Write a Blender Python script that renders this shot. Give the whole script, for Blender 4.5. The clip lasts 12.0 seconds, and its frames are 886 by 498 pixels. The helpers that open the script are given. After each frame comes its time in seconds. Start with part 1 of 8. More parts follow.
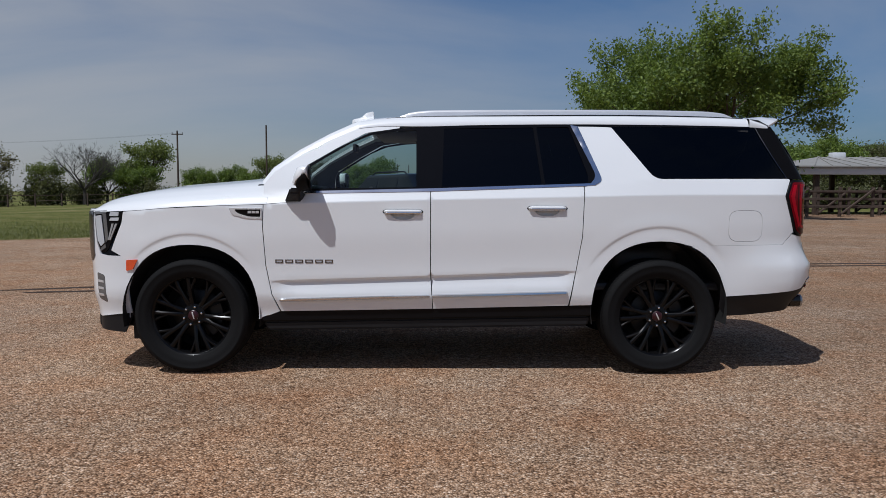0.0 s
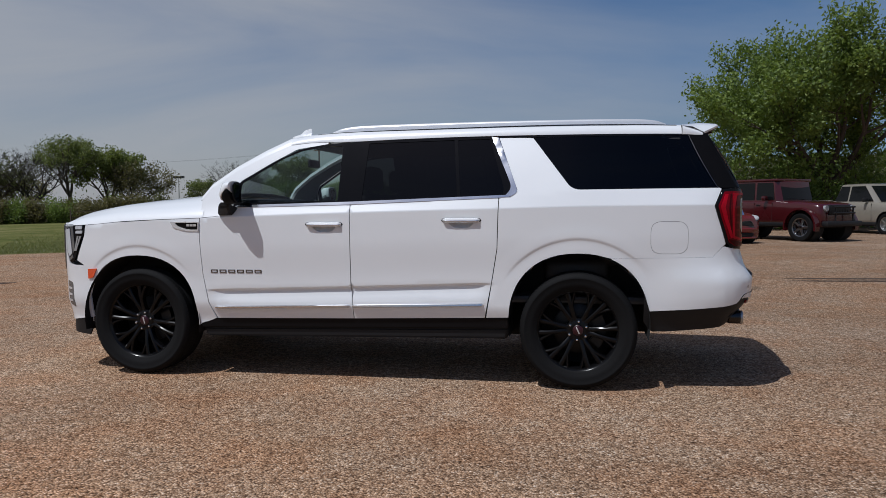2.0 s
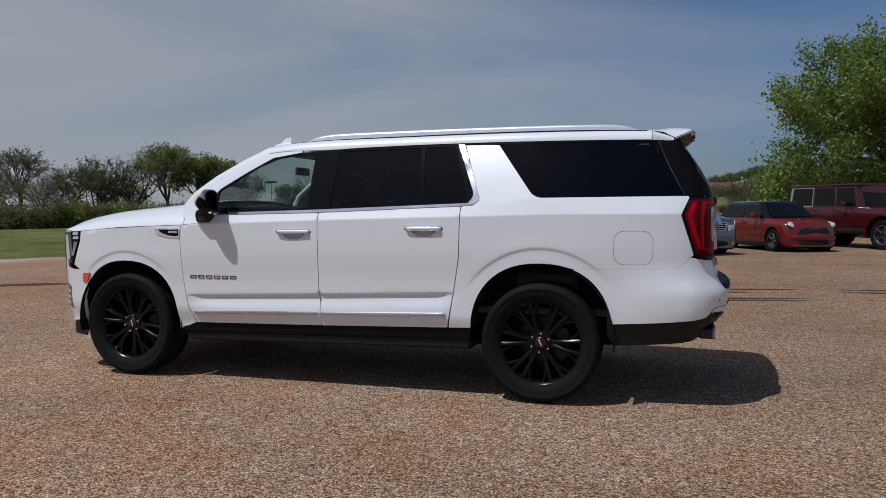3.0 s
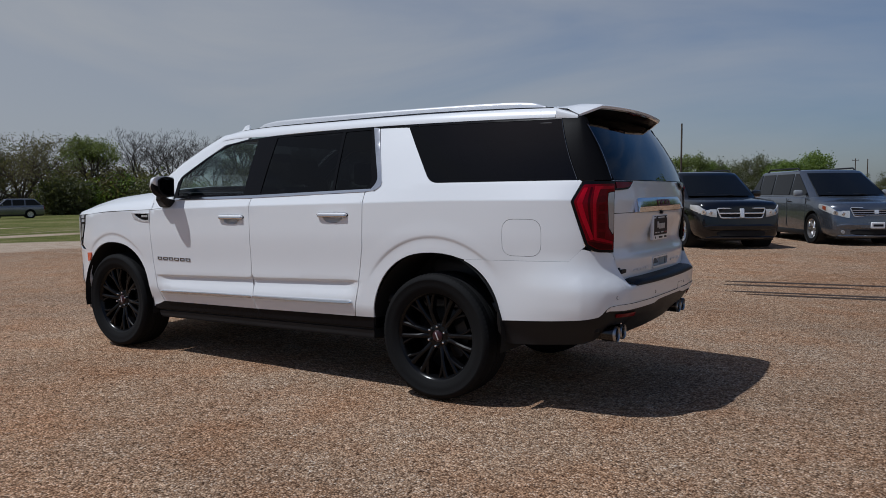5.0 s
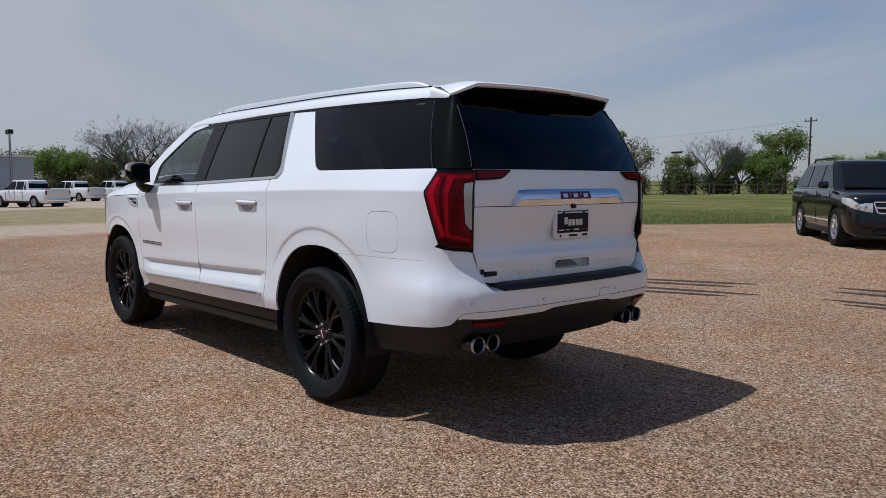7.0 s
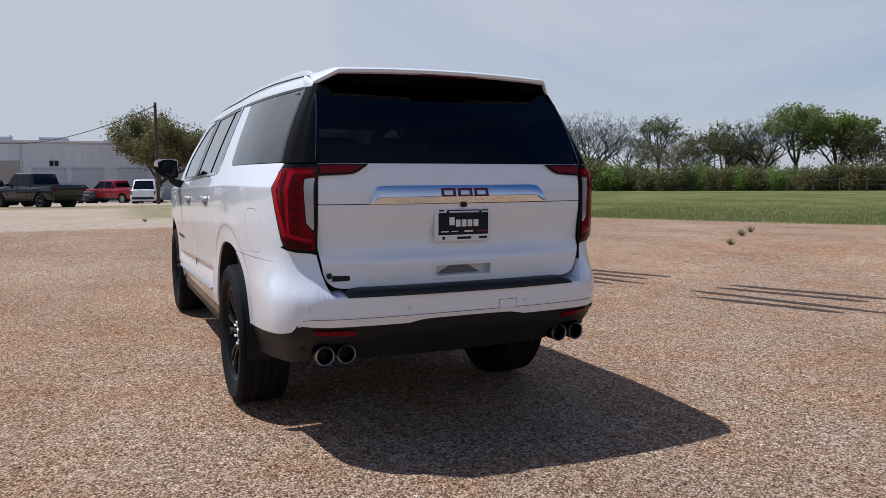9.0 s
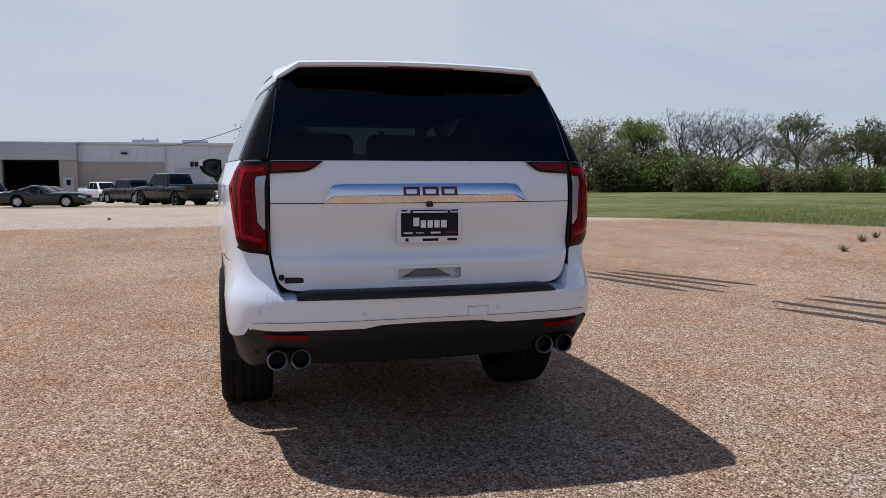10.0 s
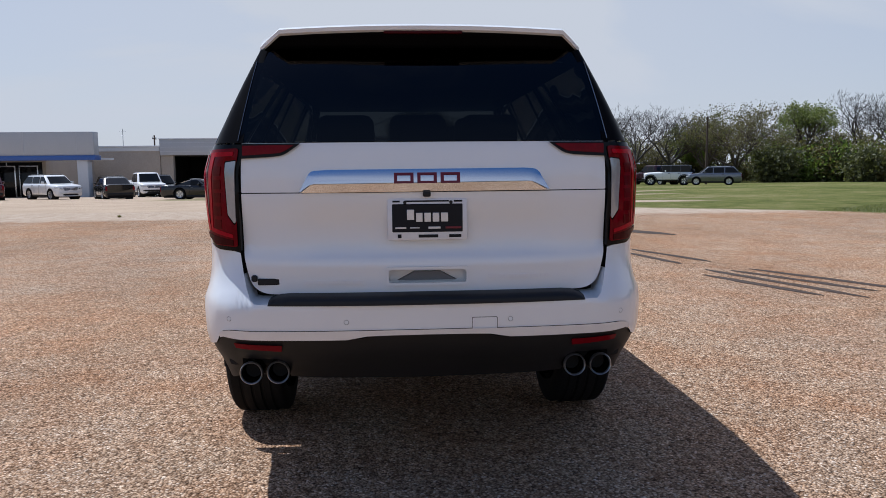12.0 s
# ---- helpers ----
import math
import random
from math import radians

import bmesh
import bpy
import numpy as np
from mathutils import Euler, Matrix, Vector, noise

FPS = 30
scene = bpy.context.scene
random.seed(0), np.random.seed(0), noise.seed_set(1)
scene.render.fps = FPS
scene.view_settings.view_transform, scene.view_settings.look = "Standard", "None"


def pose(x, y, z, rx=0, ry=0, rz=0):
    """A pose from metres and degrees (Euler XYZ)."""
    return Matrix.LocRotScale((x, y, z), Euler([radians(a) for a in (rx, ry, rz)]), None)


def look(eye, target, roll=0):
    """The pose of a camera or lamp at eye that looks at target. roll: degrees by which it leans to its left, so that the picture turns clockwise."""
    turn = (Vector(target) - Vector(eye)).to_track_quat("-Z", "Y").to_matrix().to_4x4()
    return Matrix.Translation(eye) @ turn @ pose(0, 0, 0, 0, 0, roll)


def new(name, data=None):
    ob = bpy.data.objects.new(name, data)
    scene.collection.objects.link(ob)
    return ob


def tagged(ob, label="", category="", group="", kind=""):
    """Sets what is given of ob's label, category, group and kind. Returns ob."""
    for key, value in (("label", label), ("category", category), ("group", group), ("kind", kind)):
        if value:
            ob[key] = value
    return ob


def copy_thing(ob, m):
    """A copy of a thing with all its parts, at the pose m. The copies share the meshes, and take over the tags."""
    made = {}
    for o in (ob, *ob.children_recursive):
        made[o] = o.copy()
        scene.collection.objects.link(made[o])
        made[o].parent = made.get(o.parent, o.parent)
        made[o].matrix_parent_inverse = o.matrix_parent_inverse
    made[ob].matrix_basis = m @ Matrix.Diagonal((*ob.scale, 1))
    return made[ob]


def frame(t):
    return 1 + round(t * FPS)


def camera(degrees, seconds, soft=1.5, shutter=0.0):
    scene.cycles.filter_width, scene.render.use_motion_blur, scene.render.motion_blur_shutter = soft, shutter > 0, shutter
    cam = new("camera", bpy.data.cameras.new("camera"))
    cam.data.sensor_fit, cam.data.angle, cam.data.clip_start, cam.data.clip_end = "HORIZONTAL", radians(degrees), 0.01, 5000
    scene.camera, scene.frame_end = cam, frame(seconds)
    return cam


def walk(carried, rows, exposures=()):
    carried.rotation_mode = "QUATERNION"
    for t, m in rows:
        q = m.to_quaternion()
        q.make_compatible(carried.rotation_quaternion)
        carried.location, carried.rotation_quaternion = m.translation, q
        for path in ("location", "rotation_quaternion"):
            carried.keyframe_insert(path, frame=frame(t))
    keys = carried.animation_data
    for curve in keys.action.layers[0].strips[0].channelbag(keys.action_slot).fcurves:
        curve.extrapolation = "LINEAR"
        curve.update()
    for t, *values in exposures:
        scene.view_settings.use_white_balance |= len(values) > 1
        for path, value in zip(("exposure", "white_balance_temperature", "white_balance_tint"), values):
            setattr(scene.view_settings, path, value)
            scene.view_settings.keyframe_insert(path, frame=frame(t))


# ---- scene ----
cam = camera(60.9, 12.0, soft=0.72)
METRES, EYE, TILT, LEAN, TURN = 10.55, 1.33, 0.0, 0.0, 0.0
ROWS = [
    (0.0, 0.0, 0.0, 0.0, 0.01, -4.31, -0.19),
    (0.5, 0.0289, -0.0057, -0.0001, 1.56, -4.29, 0.09),
    (1.0, 0.0668, -0.0033, 0.0009, 4.23, -4.17, 0.4),
    (1.5, 0.108, -0.0023, 0.0006, 7.23, -3.83, 0.46),
    (2.0, 0.1568, 0.0055, 0.0006, 10.95, -3.43, 0.36),
    (2.5, 0.1981, 0.0168, 0.0016, 14.27, -3.15, 0.29),
    (4.5, 0.3685, 0.1014, 0.0039, 29.29, -3.8, 0.31),
    (5.0, 0.4091, 0.1339, 0.0035, 33.31, -4.27, 0.36),
    (5.5, 0.44, 0.1665, 0.0031, 36.91, -4.75, 0.4),
    (6.0, 0.4729, 0.206, 0.0034, 40.96, -5.03, 0.25),
    (6.5, 0.4983, 0.243, 0.0037, 44.51, -5.11, -0.02),
    (7.0, 0.5233, 0.286, 0.0045, 48.7, -5.25, -0.21),
    (9.0, 0.5870, 0.4544, 0.0052, 65.94, -5.71, -0.01),
    (9.5, 0.5905, 0.4922, 0.0046, 70.44, -5.68, 0.02),
    (10.0, 0.5904, 0.5315, 0.0040, 75.48, -5.68, -0.02),
    (10.5, 0.5865, 0.5604, 0.0047, 79.61, -5.87, 0.10),
    (11.0, 0.5809, 0.5858, 0.0046, 83.38, -6.10, 0.19),
    (11.5, 0.5705, 0.5959, 0.0030, 85.42, -6.23, 0.36),
    (12.0, 0.5443, 0.6003, 0.0007, 86.69, -6.27, 0.55),
]
walk(cam, [(t, pose(0, 0, EYE, TILT, LEAN, TURN) @ pose(METRES * x, METRES * y, METRES * z, 90 + pitch, roll, yaw)) for t, x, y, z, yaw, pitch, roll in ROWS],
     exposures=[(0.0, -0.70, 6030, 10), (2.5, -0.75, 6010, 10), (4.5, -0.88, 5860, 9), (5.5, -0.75, 5940, 9), (6.2, -0.60, 5920, 9), (7.0, -0.48, 5850, 10), (9.0, -0.13, 5770, 10), (10.0, -0.06, 5770, 10), (12.0, 0.0, 5770, 10)])

# ---- sky and sun ----
SUN = Vector((-0.67, -0.80, 1.89)).normalized()
world = bpy.data.worlds.new("sky_world")
scene.world = world
world.use_nodes = True
wn, wl = world.node_tree.nodes, world.node_tree.links
wn.clear()
w_out = wn.new("ShaderNodeOutputWorld")
w_bg = wn.new("ShaderNodeBackground")
w_sky = wn.new("ShaderNodeTexSky")
w_sky.sky_type = "NISHITA"
w_sky.sun_disc = False
w_sky.sun_elevation = math.asin(SUN.z)
w_sky.sun_rotation = math.atan2(SUN.x, SUN.y)
w_sky.altitude = 100
w_sky.air_density, w_sky.dust_density, w_sky.ozone_density = 1.0, 1.0, 1.0
w_noise = wn.new("ShaderNodeTexNoise")
w_noise.inputs["Scale"].default_value = 1.6
w_noise.inputs["Detail"].default_value = 6
w_noise.inputs["Roughness"].default_value = 0.55
w_noise.inputs["Distortion"].default_value = 0.6
w_ramp = wn.new("ShaderNodeValToRGB")
w_ramp.color_ramp.elements[0].position, w_ramp.color_ramp.elements[0].color = 0.40, (0.03, 0.03, 0.03, 1)
w_ramp.color_ramp.elements[1].position, w_ramp.color_ramp.elements[1].color = 0.70, (0.5, 0.5, 0.5, 1)
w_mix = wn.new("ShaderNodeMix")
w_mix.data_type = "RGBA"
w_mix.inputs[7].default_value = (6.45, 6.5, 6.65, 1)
w_map = wn.new("ShaderNodeMapping")
w_map.inputs["Scale"].default_value, w_map.inputs["Rotation"].default_value = (0.7, 1.0, 3.2), (0.0, 0.35, 0.2)
wl.new(wn.new("ShaderNodeTexCoord").outputs["Generated"], w_map.inputs["Vector"])
wl.new(w_map.outputs["Vector"], w_noise.inputs["Vector"])
wl.new(w_noise.outputs["Fac"], w_ramp.inputs["Fac"])
# thin cirrus, thicker towards the west; unseen eastern haze added as fill light
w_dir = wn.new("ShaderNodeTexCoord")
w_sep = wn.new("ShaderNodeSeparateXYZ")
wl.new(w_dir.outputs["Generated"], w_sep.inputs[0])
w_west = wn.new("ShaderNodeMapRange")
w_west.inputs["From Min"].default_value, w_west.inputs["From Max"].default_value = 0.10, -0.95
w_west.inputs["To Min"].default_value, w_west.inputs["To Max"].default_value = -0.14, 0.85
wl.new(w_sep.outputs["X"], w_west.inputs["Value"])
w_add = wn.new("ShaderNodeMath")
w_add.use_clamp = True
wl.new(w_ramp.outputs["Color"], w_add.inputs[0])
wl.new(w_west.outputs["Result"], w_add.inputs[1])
# haze out of view in the east, raised to brighten the SUV's tail
w_east_fill = wn.new("ShaderNodeMapRange")
w_east_fill.inputs["From Min"].default_value, w_east_fill.inputs["From Max"].default_value = 0.5, 0.95
w_east_fill.inputs["To Min"].default_value, w_east_fill.inputs["To Max"].default_value = 0.0, 0.7
wl.new(w_sep.outputs["X"], w_east_fill.inputs["Value"])
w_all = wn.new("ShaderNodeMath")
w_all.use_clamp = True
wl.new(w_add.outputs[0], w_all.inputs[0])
wl.new(w_east_fill.outputs["Result"], w_all.inputs[1])
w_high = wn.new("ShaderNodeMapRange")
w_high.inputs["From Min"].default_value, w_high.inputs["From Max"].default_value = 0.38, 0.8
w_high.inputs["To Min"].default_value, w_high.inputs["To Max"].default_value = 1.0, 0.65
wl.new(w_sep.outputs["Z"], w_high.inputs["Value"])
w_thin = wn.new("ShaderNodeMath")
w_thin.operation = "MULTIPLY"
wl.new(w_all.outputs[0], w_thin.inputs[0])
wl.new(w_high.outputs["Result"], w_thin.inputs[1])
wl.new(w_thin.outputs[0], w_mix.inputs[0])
w_hsv = wn.new("ShaderNodeHueSaturation")
w_hsv.inputs["Saturation"].default_value = 1.3
wl.new(w_sky.outputs["Color"], w_hsv.inputs["Color"])
w_hue = wn.new("ShaderNodeMix")
w_hue.data_type, w_hue.blend_type = "RGBA", "MULTIPLY"
w_hue.inputs[0].default_value = 1.0
wl.new(w_hsv.outputs["Color"], w_hue.inputs[6])
# the clear sky is a deeper blue towards the north-east
w_clear = wn.new("ShaderNodeMapRange")
w_clear.interpolation_type = "SMOOTHSTEP"
w_clear.inputs["From Min"].default_value, w_clear.inputs["From Max"].default_value = -0.42, 0.18
wl.new(w_sep.outputs["X"], w_clear.inputs["Value"])
w_tone = wn.new("ShaderNodeMix")
w_tone.data_type = "RGBA"
w_tone.inputs[6].default_value = (1.0, 0.965, 1.06, 1)
w_low = wn.new("ShaderNodeMapRange")
w_low.inputs["From Min"].default_value, w_low.inputs["From Max"].default_value = 0.05, 0.21
wl.new(w_sep.outputs["Z"], w_low.inputs["Value"])
w_deep = wn.new("ShaderNodeMix")
w_deep.data_type = "RGBA"
w_deep.inputs[6].default_value, w_deep.inputs[7].default_value = (0.55, 0.68, 0.92, 1), (0.99, 0.965, 1.05, 1)
wl.new(w_low.outputs["Result"], w_deep.inputs[0])
wl.new(w_deep.outputs[2], w_tone.inputs[7])
wl.new(w_clear.outputs["Result"], w_tone.inputs[0])
wl.new(w_tone.outputs[2], w_hue.inputs[7])
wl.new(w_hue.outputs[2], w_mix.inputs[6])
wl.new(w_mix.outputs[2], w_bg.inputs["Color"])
w_bg.inputs["Strength"].default_value = 0.094
wl.new(w_bg.outputs["Background"], w_out.inputs["Surface"])

sun = new("sun", bpy.data.lights.new("sun", "SUN"))
sun.data.energy, sun.data.angle, sun.data.color = 5.0, radians(0.55), (1.0, 0.98, 0.955)
sun.matrix_world = look(SUN * 60, (0, 0, 0))

# ---- materials ----
def tree_of(name):
    m = bpy.data.materials.new(name)
    m.use_nodes = True
    return m, m.node_tree.nodes, m.node_tree.links, m.node_tree.nodes["Principled BSDF"]


def noise_node(n, l, scale, detail=4, rough=0.55, coords=None):
    t = n.new("ShaderNodeTexNoise")
    t.inputs["Scale"].default_value, t.inputs["Detail"].default_value, t.inputs["Roughness"].default_value = scale, detail, rough
    l.new(coords, t.inputs["Vector"])
    return t.outputs["Fac"]


def ramp_node(n, l, fac, stops):
    r = n.new("ShaderNodeValToRGB")
    e = r.color_ramp.elements
    while len(e) < len(stops):
        e.new(0.5)
    for el, (p, c) in zip(e, stops):
        el.position, el.color = p, (*c, 1)
    l.new(fac, r.inputs["Fac"])
    return r.outputs["Color"]


def mix_node(n, l, fac, a, b, blend="MIX"):
    m = n.new("ShaderNodeMix")
    m.data_type, m.blend_type = "RGBA", blend
    for sock, v in ((m.inputs[0], fac), (m.inputs[6], a), (m.inputs[7], b)):
        if isinstance(v, (int, float)):
            sock.default_value = v
        elif isinstance(v, tuple):
            sock.default_value = (*v, 1)
        else:
            l.new(v, sock)
    return m.outputs[2]


def math_node(n, l, op, a, b=0.0, clamp=False):
    m = n.new("ShaderNodeMath")
    m.operation, m.use_clamp = op, clamp
    for sock, v in ((m.inputs[0], a), (m.inputs[1], b)):
        if isinstance(v, (int, float)):
            sock.default_value = v
        else:
            l.new(v, sock)
    return m.outputs[0]


def bump_node(n, l, height, strength, dist=0.01):
    b = n.new("ShaderNodeBump")
    b.inputs["Strength"].default_value, b.inputs["Distance"].default_value = strength, dist
    l.new(height, b.inputs["Height"])
    return b.outputs["Normal"]


def surface(name, color, rough=0.5, metal=0.0, coat=0.0, grain=30.0, vary=0.12, stain=1.5, bump=0.0, spec=0.5, per_object=0.0):
    """A plain material with variation at two scales."""
    m, n, l, p = tree_of(name)
    co = n.new("ShaderNodeTexCoord").outputs["Object"]
    fine = noise_node(n, l, grain, 5, 0.6, co)
    wide = noise_node(n, l, stain, 4, 0.6, co)
    both = math_node(n, l, "ADD", math_node(n, l, "MULTIPLY", fine, 0.5), math_node(n, l, "MULTIPLY", wide, 0.5))
    lo, hi = tuple(c * (1 - vary) for c in color), tuple(min(1, c * (1 + vary)) for c in color)
    base = ramp_node(n, l, both, [(0.3, lo), (0.7, hi)])
    if per_object:
        info = n.new("ShaderNodeObjectInfo").outputs["Random"]
        v = math_node(n, l, "ADD", math_node(n, l, "MULTIPLY", info, per_object), 1 - per_object / 2)
        base = mix_node(n, l, 1.0, base, v, "MULTIPLY")
    l.new(base, p.inputs["Base Color"])
    l.new(math_node(n, l, "ADD", math_node(n, l, "MULTIPLY", wide, 0.14), rough - 0.07, True), p.inputs["Roughness"])
    p.inputs["Metallic"].default_value = metal
    p.inputs["Coat Weight"].default_value = coat
    p.inputs["Coat Roughness"].default_value = 0.04
    p.inputs["Specular IOR Level"].default_value = spec
    if bump:
        l.new(bump_node(n, l, fine, bump), p.inputs["Normal"])
    return m


def glass(name, tint, gloss=1.0, slant=0.92):
    """Tinted pane: clear tinted glass below, sharp reflection above."""
    m, n, l, p = tree_of(name)
    n.remove(p)
    out = n["Material Output"]
    tr = n.new("ShaderNodeBsdfTransparent")
    tr.inputs["Color"].default_value = (*tint, 1)
    gl = n.new("ShaderNodeBsdfGlossy")
    gl.inputs["Roughness"].default_value = 0.015
    lw = n.new("ShaderNodeLayerWeight")
    grazing = math_node(n, l, "POWER", lw.outputs["Facing"], 5.0)
    mx = n.new("ShaderNodeMixShader")
    l.new(math_node(n, l, "ADD", math_node(n, l, "MULTIPLY", grazing, slant), 0.045 * gloss), mx.inputs[0])
    l.new(tr.outputs[0], mx.inputs[1])
    l.new(gl.outputs[0], mx.inputs[2])
    l.new(mx.outputs[0], out.inputs["Surface"])
    return m


def leaf_material(name, dark, light):
    m, n, l, p = tree_of(name)
    geo = n.new("ShaderNodeNewGeometry")
    co = n.new("ShaderNodeTexCoord").outputs["Object"]
    wide = noise_node(n, l, 0.7, 3, 0.5, co)
    f = math_node(n, l, "ADD", math_node(n, l, "MULTIPLY", geo.outputs["Random Per Island"], 0.65), math_node(n, l, "MULTIPLY", wide, 0.35))
    col = ramp_node(n, l, f, [(0.15, dark), (0.85, light)])
    l.new(col, p.inputs["Base Color"])
    p.inputs["Roughness"].default_value = 0.55
    out = n["Material Output"]
    tl = n.new("ShaderNodeBsdfTranslucent")
    l.new(mix_node(n, l, 0.6, col, (light[0] * 1.3, light[1] * 1.4, light[2] * 0.8)), tl.inputs["Color"])
    mx = n.new("ShaderNodeMixShader")
    mx.inputs[0].default_value = 0.35
    l.new(p.outputs[0], mx.inputs[1])
    l.new(tl.outputs[0], mx.inputs[2])
    l.new(mx.outputs[0], out.inputs["Surface"])
    return m


def ground_material():
    """Chip-seal gravel, pale caliche, grass and worn asphalt, laid out by the distances stored on the sheet."""
    m, n, l, p = tree_of("ground_cover")
    co = n.new("ShaderNodeTexCoord").outputs["Object"]
    # gravel stones
    vor = n.new("ShaderNodeTexVoronoi")
    vor.inputs["Scale"].default_value = 88
    l.new(co, vor.inputs["Vector"])
    sep = n.new("ShaderNodeSeparateColor")
    l.new(vor.outputs["Color"], sep.inputs["Color"])
    stone = ramp_node(n, l, sep.outputs[0], [(0.0, (0.045, 0.03, 0.022)), (0.2, (0.23, 0.145, 0.088)), (0.5, (0.40, 0.265, 0.165)), (0.75, (0.50, 0.355, 0.24)), (0.93, (0.60, 0.47, 0.35)), (1.0, (0.70, 0.60, 0.49))])
    vor2 = n.new("ShaderNodeTexVoronoi")
    vor2.inputs["Scale"].default_value = 120
    l.new(co, vor2.inputs["Vector"])
    sep2 = n.new("ShaderNodeSeparateColor")
    l.new(vor2.outputs["Color"], sep2.inputs["Color"])
    stone = mix_node(n, l, 0.30, stone, ramp_node(n, l, sep2.outputs[1], [(0.0, (0.2, 0.125, 0.075)), (0.5, (0.38, 0.26, 0.165)), (1.0, (0.54, 0.41, 0.29))]))
    wide = noise_node(n, l, 0.45, 5, 0.6, co)
    mid = noise_node(n, l, 3.0, 4, 0.6, co)
    tone = math_node(n, l, "ADD", math_node(n, l, "MULTIPLY", wide, 0.6), math_node(n, l, "MULTIPLY", mid, 0.4))
    stone = mix_node(n, l, 1.0, stone, ramp_node(n, l, tone, [(0.3, (0.86, 0.77, 0.7)), (0.5, (1.08, 1.03, 0.97)), (0.7, (1.26, 1.22, 1.15))]), "MULTIPLY")
    # rusty and pale areas, swept by old wheel tracks
    sweep = noise_node(n, l, 0.14, 6, 0.62, co)
    stone = mix_node(n, l, 1.0, stone, ramp_node(n, l, sweep, [(0.34, (1.04, 0.94, 0.86)), (0.46, (1.02, 0.99, 0.97)), (0.54, (1.0, 1.01, 1.03)), (0.68, (1.08, 1.12, 1.18))]), "MULTIPLY")
    scuff = n.new("ShaderNodeTexWave")
    scuff.wave_type, scuff.inputs["Scale"].default_value, scuff.inputs["Distortion"].default_value, scuff.inputs["Detail"].default_value, scuff.inputs["Detail Scale"].default_value = "RINGS", 0.09, 9.0, 4, 1.2
    l.new(co, scuff.inputs["Vector"])
    stone = mix_node(n, l, 1.0, stone, ramp_node(n, l, scuff.outputs["Fac"], [(0.0, (0.93, 0.92, 0.91)), (0.35, (1.0, 1.0, 1.0)), (1.0, (1.03, 1.03, 1.03))]), "MULTIPLY")
    # grey and rusty drifts of stone, and fine dark and pale specks
    drift = noise_node(n, l, 1.5, 5, 0.62, co)
    stone = mix_node(n, l, 1.0, stone, ramp_node(n, l, drift, [(0.34, (1.06, 1.0, 0.97)), (0.47, (1.05, 1.06, 1.09)), (0.56, (1.03, 1.09, 1.16)), (0.68, (1.06, 1.16, 1.28))]), "MULTIPLY")
    specks = noise_node(n, l, 34, 3, 0.6, co)
    stone = mix_node(n, l, 1.0, stone, ramp_node(n, l, specks, [(0.32, (0.42, 0.38, 0.355)), (0.43, (0.93, 0.92, 0.92)), (0.54, (1.06, 1.06, 1.06)), (0.68, (1.26, 1.26, 1.26))]), "MULTIPLY")
    clump = noise_node(n, l, 15, 4, 0.75, co)
    stone = mix_node(n, l, 1.0, stone, ramp_node(n, l, clump, [(0.34, (0.55, 0.54, 0.545)), (0.46, (0.775, 0.785, 0.81)), (0.55, (0.88, 0.90, 0.935)), (0.68, (1.10, 1.135, 1.185))]), "MULTIPLY")
    # the stone colour gets darker towards the east, with a ragged edge
    where = n.new("ShaderNodeSeparateXYZ")
    l.new(co, where.inputs[0])
    east = math_node(n, l, "ADD", math_node(n, l, "MULTIPLY", where.outputs["X"], 0.1), math_node(n, l, "MULTIPLY", wide, 0.5))
    stone = mix_node(n, l, 1.0, stone, ramp_node(n, l, east, [(0.1, (1.0, 1.0, 1.0)), (0.42, (0.95, 0.95, 0.95)), (0.68, (0.79, 0.80, 0.81))]), "MULTIPLY")
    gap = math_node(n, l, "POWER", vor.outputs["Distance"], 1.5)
    # crevice shade painted in: colour lifted mid-stone, darkened towards the gaps
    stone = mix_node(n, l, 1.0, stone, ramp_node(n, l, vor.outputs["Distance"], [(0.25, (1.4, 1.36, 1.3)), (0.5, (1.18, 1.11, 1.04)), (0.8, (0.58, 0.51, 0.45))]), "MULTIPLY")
    # other covers
    gn = noise_node(n, l, 1.4, 6, 0.7, co)
    gf = noise_node(n, l, 22, 4, 0.7, co)
    patch = noise_node(n, l, 0.16, 5, 0.65, co)
    grass = ramp_node(n, l, math_node(n, l, "ADD", math_node(n, l, "MULTIPLY", patch, 0.4), math_node(n, l, "ADD", math_node(n, l, "MULTIPLY", gn, 0.3), math_node(n, l, "MULTIPLY", gf, 0.3))),
                      [(0.38, (0.045, 0.056, 0.014)), (0.46, (0.105, 0.12, 0.03)), (0.53, (0.17, 0.165, 0.055)), (0.62, (0.31, 0.26, 0.14))])
    dry = ramp_node(n, l, math_node(n, l, "ADD", math_node(n, l, "MULTIPLY", gn, 0.6), math_node(n, l, "MULTIPLY", gf, 0.4)),
                    [(0.34, (0.15, 0.135, 0.055)), (0.46, (0.27, 0.23, 0.12)), (0.58, (0.40, 0.325, 0.2)), (0.68, (0.5, 0.42, 0.29))])
    pale = ramp_node(n, l, math_node(n, l, "ADD", math_node(n, l, "MULTIPLY", mid, 0.5), math_node(n, l, "MULTIPLY", gf, 0.5)),
                     [(0.34, (0.37, 0.265, 0.18)), (0.5, (0.49, 0.38, 0.28)), (0.66, (0.60, 0.495, 0.385))])
    tar = ramp_node(n, l, math_node(n, l, "ADD", math_node(n, l, "MULTIPLY", wide, 0.5), math_node(n, l, "MULTIPLY", gf, 0.5)),
                    [(0.34, (0.42, 0.31, 0.215)), (0.66, (0.58, 0.45, 0.325))])
